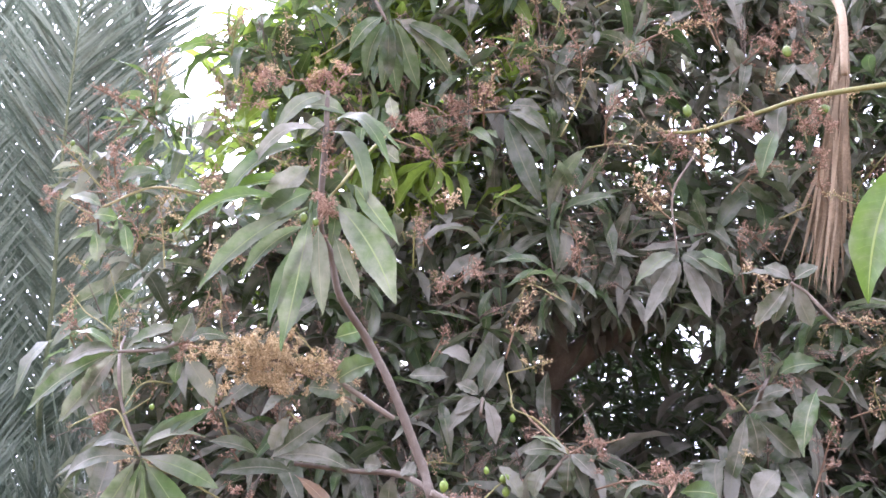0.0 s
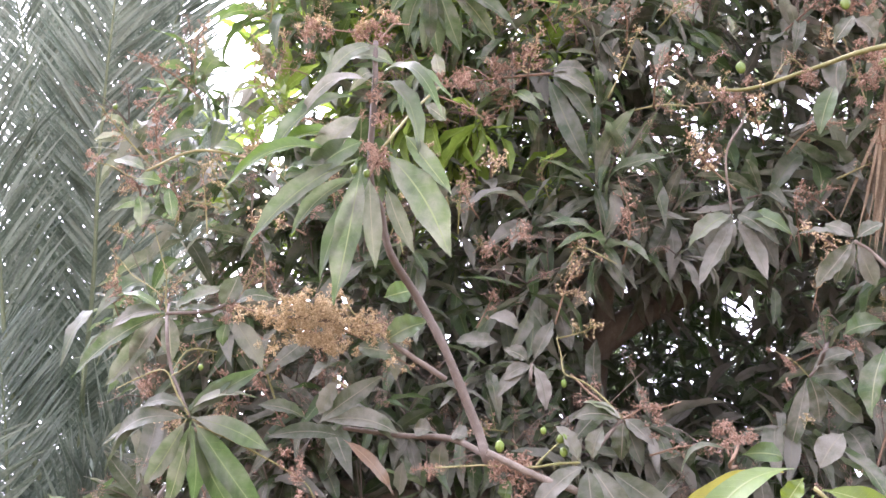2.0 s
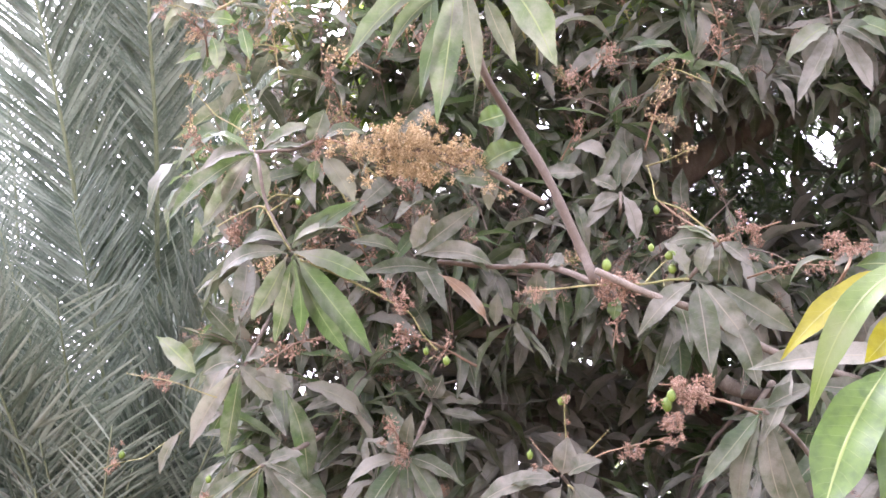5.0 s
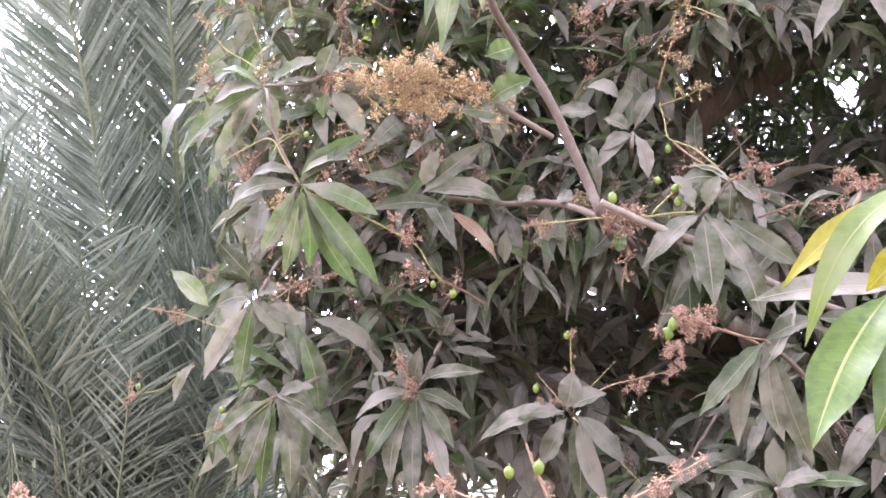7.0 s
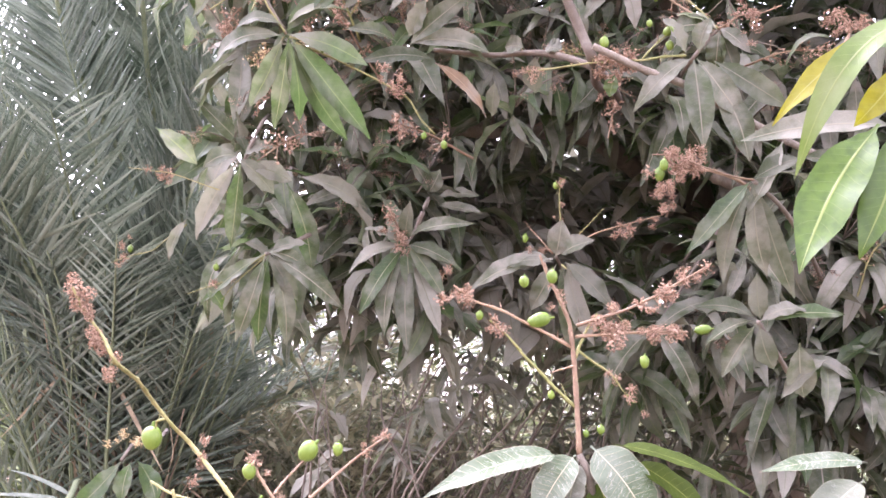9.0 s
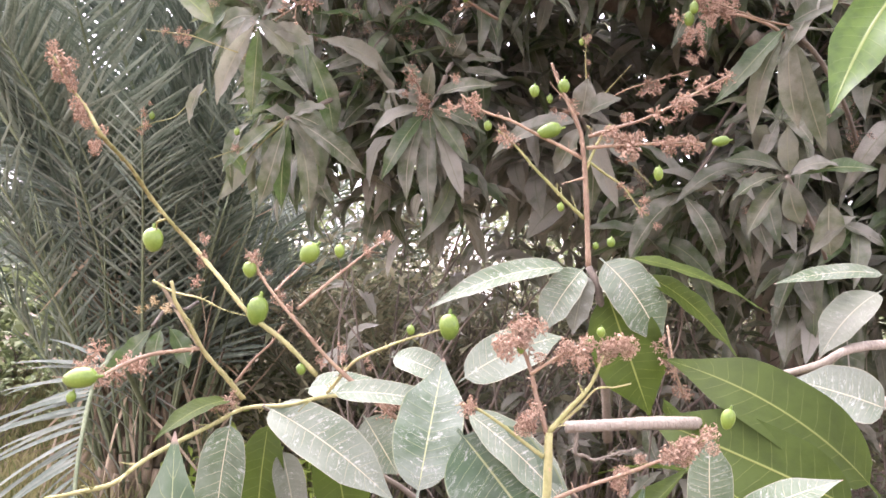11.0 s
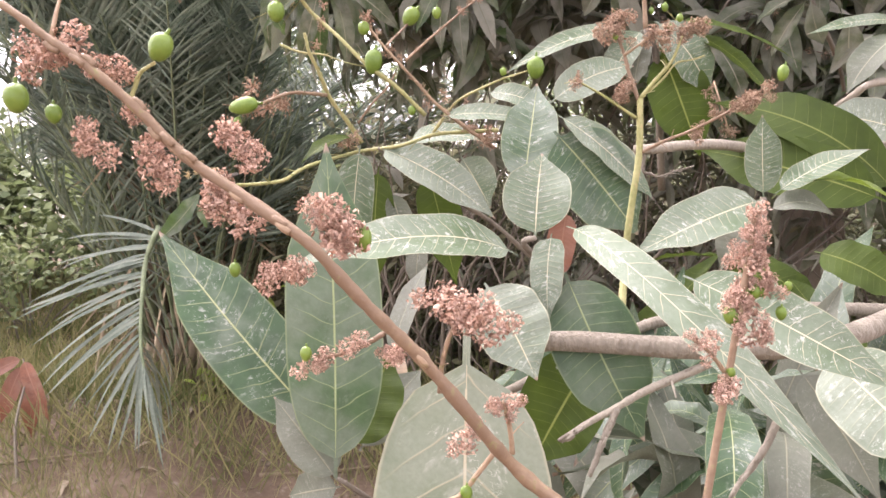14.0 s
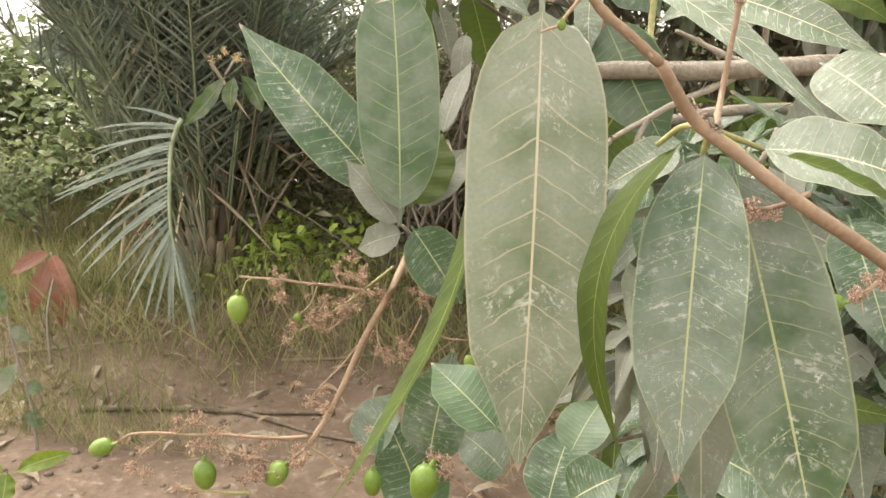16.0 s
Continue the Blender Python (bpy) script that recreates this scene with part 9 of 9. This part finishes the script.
sapling("weed", "dark-stemmed weed with small limp leaves", (-1.954, 2.429, ground_height(-1.954, 2.429) - 0.02), [(-1.981, 2.460, 0.052), (-2.036, 2.486, 0.203), (-2.082, 2.514, 0.354)],
        [((-1.981, 2.460, 0.052), (-1.948, 2.448, -0.024), 0.05), ((-2.004, 2.474, 0.127), (-1.945, 2.480, 0.109), 0.05), ((-2.036, 2.486, 0.203), (-2.088, 2.450, 0.089), 0.06), ((-2.070, 2.507, 0.317), (-1.992, 2.512, 0.279), 0.05), ((-2.082, 2.514, 0.354), (-2.116, 2.535, 0.468), 0.05)], "deep")

rnd = random.Random(21)
heap = Heap()
GRASS_BLADE = blade_shape(0.03, 4)
for i in range(44000):
    x, y = rnd.uniform(-6, 1.5), 2.5 + 5.0 * rnd.random() ** 1.4
    if noise.noise(Vector((x * 0.9, y * 0.9, 2))) + rnd.gauss(0, 0.15) < (-0.1 if y < 3.0 else -0.05 if x > -1.4 and y < 3.9 else -0.45):
        continue
    p = Vector((x, y, ground_height(x, y) - 0.01))
    size = rnd.uniform(0.1, 0.34) * (0.55 if y < 3.2 else 1.0)
    out = Vector((rnd.gauss(0, 0.5), rnd.gauss(0, 0.5), 1))
    heap.add(GRASS_BLADE, frame_of(p, p + out, (rnd.gauss(0, 1), rnd.gauss(0, 1), 0.3)), (size, size, size))
grass = new("grass", heap.mesh("grass", M["grass"]))
tagged(grass, "thin half-dry grass on the bank round the palm", "grass", kind="stuff")

CLOD = []
for s in range(4):
    r2 = random.Random(s)
    bm = bmesh.new()
    bmesh.ops.create_icosphere(bm, subdivisions=1, radius=1)
    for v in bm.verts:
        v.co *= r2.uniform(0.7, 1.25)
        v.co.z *= 0.6
    vs = [tuple(v.co) for v in bm.verts]
    fs = [tuple(v.index for v in f.verts) for f in bm.faces]
    bm.free()
    CLOD.append((vs, fs, [(0, 0)] * len(vs)))
heap = Heap()
for i in range(1500):
    x, y = rnd.uniform(-3.6, 0.6), rnd.uniform(1.6, 4.2)
    size = 0.004 + 0.016 * rnd.random() ** 3
    p = Vector((x, y, ground_height(x, y) + size * 0.2))
    heap.add(rnd.choice(CLOD), Matrix.LocRotScale(p, Euler((0, 0, rnd.uniform(0, 6.28))), None), (size, size, size))
clods = new("soil_clods", heap.mesh("soil_clods", M["clod"], smooth=False))
tagged(clods, "crumbled clods of brown earth", "soil", kind="stuff")
heap = Heap()
for i in range(260):
    x, y = rnd.uniform(-3.8, 1.0), rnd.uniform(1.8, 4.6)
    p = Vector((x, y, ground_height(x, y) + 0.008))
    a = rnd.uniform(0, 6.28)
    size = rnd.uniform(0.06, 0.17)
    heap.add(rnd.choice(LEAVES), frame_of(p, p + Vector((math.cos(a), math.sin(a), rnd.gauss(0, 0.08))), (rnd.gauss(0, 0.25), rnd.gauss(0, 0.25), 1)), (size, size, size))
litter = new("leaf_litter", heap.mesh("leaf_litter", M["dry"]))
tagged(litter, "scattered dry tan leaves on the soil", "litter", kind="stuff")
for a, b, r in (((-2.0, 2.76), (-1.05, 2.93), 0.012), ((-1.5, 2.9), (-0.9, 2.7), 0.009), ((-2.6, 3.2), (-2.0, 3.3), 0.008), ((-1.4, 3.3), (-0.8, 3.5), 0.008)):
    p = [Vector((a[0] + (b[0] - a[0]) * s, a[1] + (b[1] - a[1]) * s + 0.02 * math.sin(9 * s), 0)) for s in (0, 0.35, 0.7, 1)]
    for q in p:
        q.z = ground_height(q.x, q.y) + r
    stick = new("dead_stick", mesh_of("dead_stick", *tube(p, r, r * 0.6, 5, 7, 0.15), M["fibre"]))
    tagged(stick, "dead brown stick lying on the soil", "stick", "sticks on the ground")


# ---- bushes and distant growth ----
def bush(name, at, size, count, leaf_size, kind, label, rnd):
    body = thing(name, at, label, "bush")
    heap, stems = Heap(), []
    lobes = [Vector((rnd.gauss(0, 0.45), rnd.gauss(0, 0.4), rnd.uniform(0.25, 0.9))) for _ in range(9)]
    for q in lobes:
        foot = vec(at) + Vector((rnd.gauss(0, 0.04), rnd.gauss(0, 0.04), -0.03))
        top = vec(at) + q * size
        stems.append(tube([foot, foot.lerp(top, 0.5) + Vector((0, 0, 0.06 * size)), top], 0.012 * size, 0.004 * size, 3, 5))
    for i in range(count):
        q = rnd.choice(lobes)
        p = vec(at) + (q + Vector((rnd.gauss(0, 0.17), rnd.gauss(0, 0.17), rnd.gauss(0, 0.15)))) * size
        out = Vector((rnd.gauss(0, 1), rnd.gauss(0, 1), rnd.gauss(0, 0.6)))
        s = leaf_size * rnd.uniform(0.6, 1.2)
        heap.add(rnd.choice(LEAVES) if leaf_size < 0.2 and count < 1500 else SMALL[0], frame_of(p, p + out, (rnd.gauss(0, 0.5), rnd.gauss(0, 0.5), 1)), (s, s * (0.8 if kind == "thicket" else 1.6), s))
    part("brushwood", mesh_of("brushwood", *merged(stems), M["twig"]), body, kind="stuff")
    part("foliage", heap.mesh("foliage", M[kind]), body, kind="stuff")
    return body


for x, y, size in ((-1.15, 5.4, 1.5), (-0.05, 5.5, 1.6), (0.85, 5.3, 1.6), (-1.7, 6.3, 1.6), (-0.6, 6.4, 1.05)):
    bush("bush", (x, y, GROUND), size, 5200, 0.1, "thicket", "dusty olive-brown thicket under the crown", rnd)
bush("bush", (-1.62, 4.15, GROUND), 0.5, 620, 0.075, "bush", "bright yellow-green bush behind the palm", rnd)
bush("bush", (-1.35, 5.7, GROUND), 0.7, 700, 0.09, "bush", "bright yellow-green bush behind the palm", rnd)
bush("bush", (-3.75, 5.2, GROUND), 0.7, 760, 0.09, "hedge", "dull green bush beside the path", rnd)
bush("bush", (-3.4, 6.4, GROUND), 1.0, 1100, 0.1, "hedge", "dark green shrub at the edge of the grove", rnd)
bush("bush", (-0.15, 6.6, GROUND), 0.8, 900, 0.1, "hedge", "dark green shrub at the edge of the grove", rnd)
for x, y, size in ((-6.2, 6.2, 1.3), (-5.0, 7.2, 1.6), (-3.9, 7.6, 1.5), (-2.8, 7.4, 1.3), (-2.1, 7.8, 1.4), (0.1, 8.6, 1.0), (0.5, 7.2, 1.4), (1.7, 6.6, 1.5), (2.9, 6.2, 1.6), (-7.4, 7.2, 1.8)):
    bush("bush", (x, y, GROUND), size, 4200, 0.11, "hedge", "dark green shrub at the edge of the grove", rnd)
bush("bush", (0.9, 6.0, GROUND), 0.9, 1000, 0.1, "hedge", "dark green shrub under the tree", rnd)


def far_tree_at(at, height, rnd):
    body = thing("distant_tree", at, "hazy green tree at the far side of the field", "tree", "trees beyond the field")
    top = vec(at) + Vector((0, 0, height * 0.55))
    pieces = [tube([vec(at) + Vector((0, 0, -0.1)), vec(at).lerp(top, 0.5) + Vector((0.1, 0, 0)), top], 0.03 * height, 0.012 * height, 4, 7)]
    lobes = []
    for i in range(16):
        q = vec(at) + Vector((rnd.gauss(0, 0.22), rnd.gauss(0, 0.22), rnd.uniform(0.35, 1.0))) * height
        lobes.append((q, rnd.uniform(0.09, 0.17) * height))
        pieces.append(tube([top - Vector((0, 0, height * 0.2)), top.lerp(q, 0.5), q], 0.008 * height, 0.003 * height, 2, 5))
    heap = Heap()
    for i in range(1500):
        q, r = rnd.choice(lobes)
        p = q + Vector((rnd.gauss(0, 1), rnd.gauss(0, 1), rnd.gauss(0, 0.8))) * r * 0.6
        s = height * rnd.uniform(0.03, 0.06)
        heap.add(SMALL[0], frame_of(p, p + Vector((rnd.gauss(0, 1), rnd.gauss(0, 1), rnd.gauss(-0.3, 0.6))), (rnd.gauss(0, 0.6), rnd.gauss(0, 0.6), 1)), (s, s, s))
    part("trunk", mesh_of("trunk", *merged(pieces), M["bark"]), body)
    part("crown", heap.mesh("crown", M["hedge"]), body, kind="stuff")


for x, y, h in ((-9, 10, 3.2), (-7, 12, 3.6), (-4.6, 11, 3.0), (-2.4, 13, 3.4), (0.2, 14, 3.2), (2.6, 13, 3.6), (5, 12, 4), (-12, 13, 4.5), (-14, 9, 4.5), (8, 11, 4.5), (-5.8, 15, 4.2), (-0.9, 18, 4.2), (3.8, 18, 4.5)):
    far_tree_at((x, y, ground_height(x, y)), h, rnd)
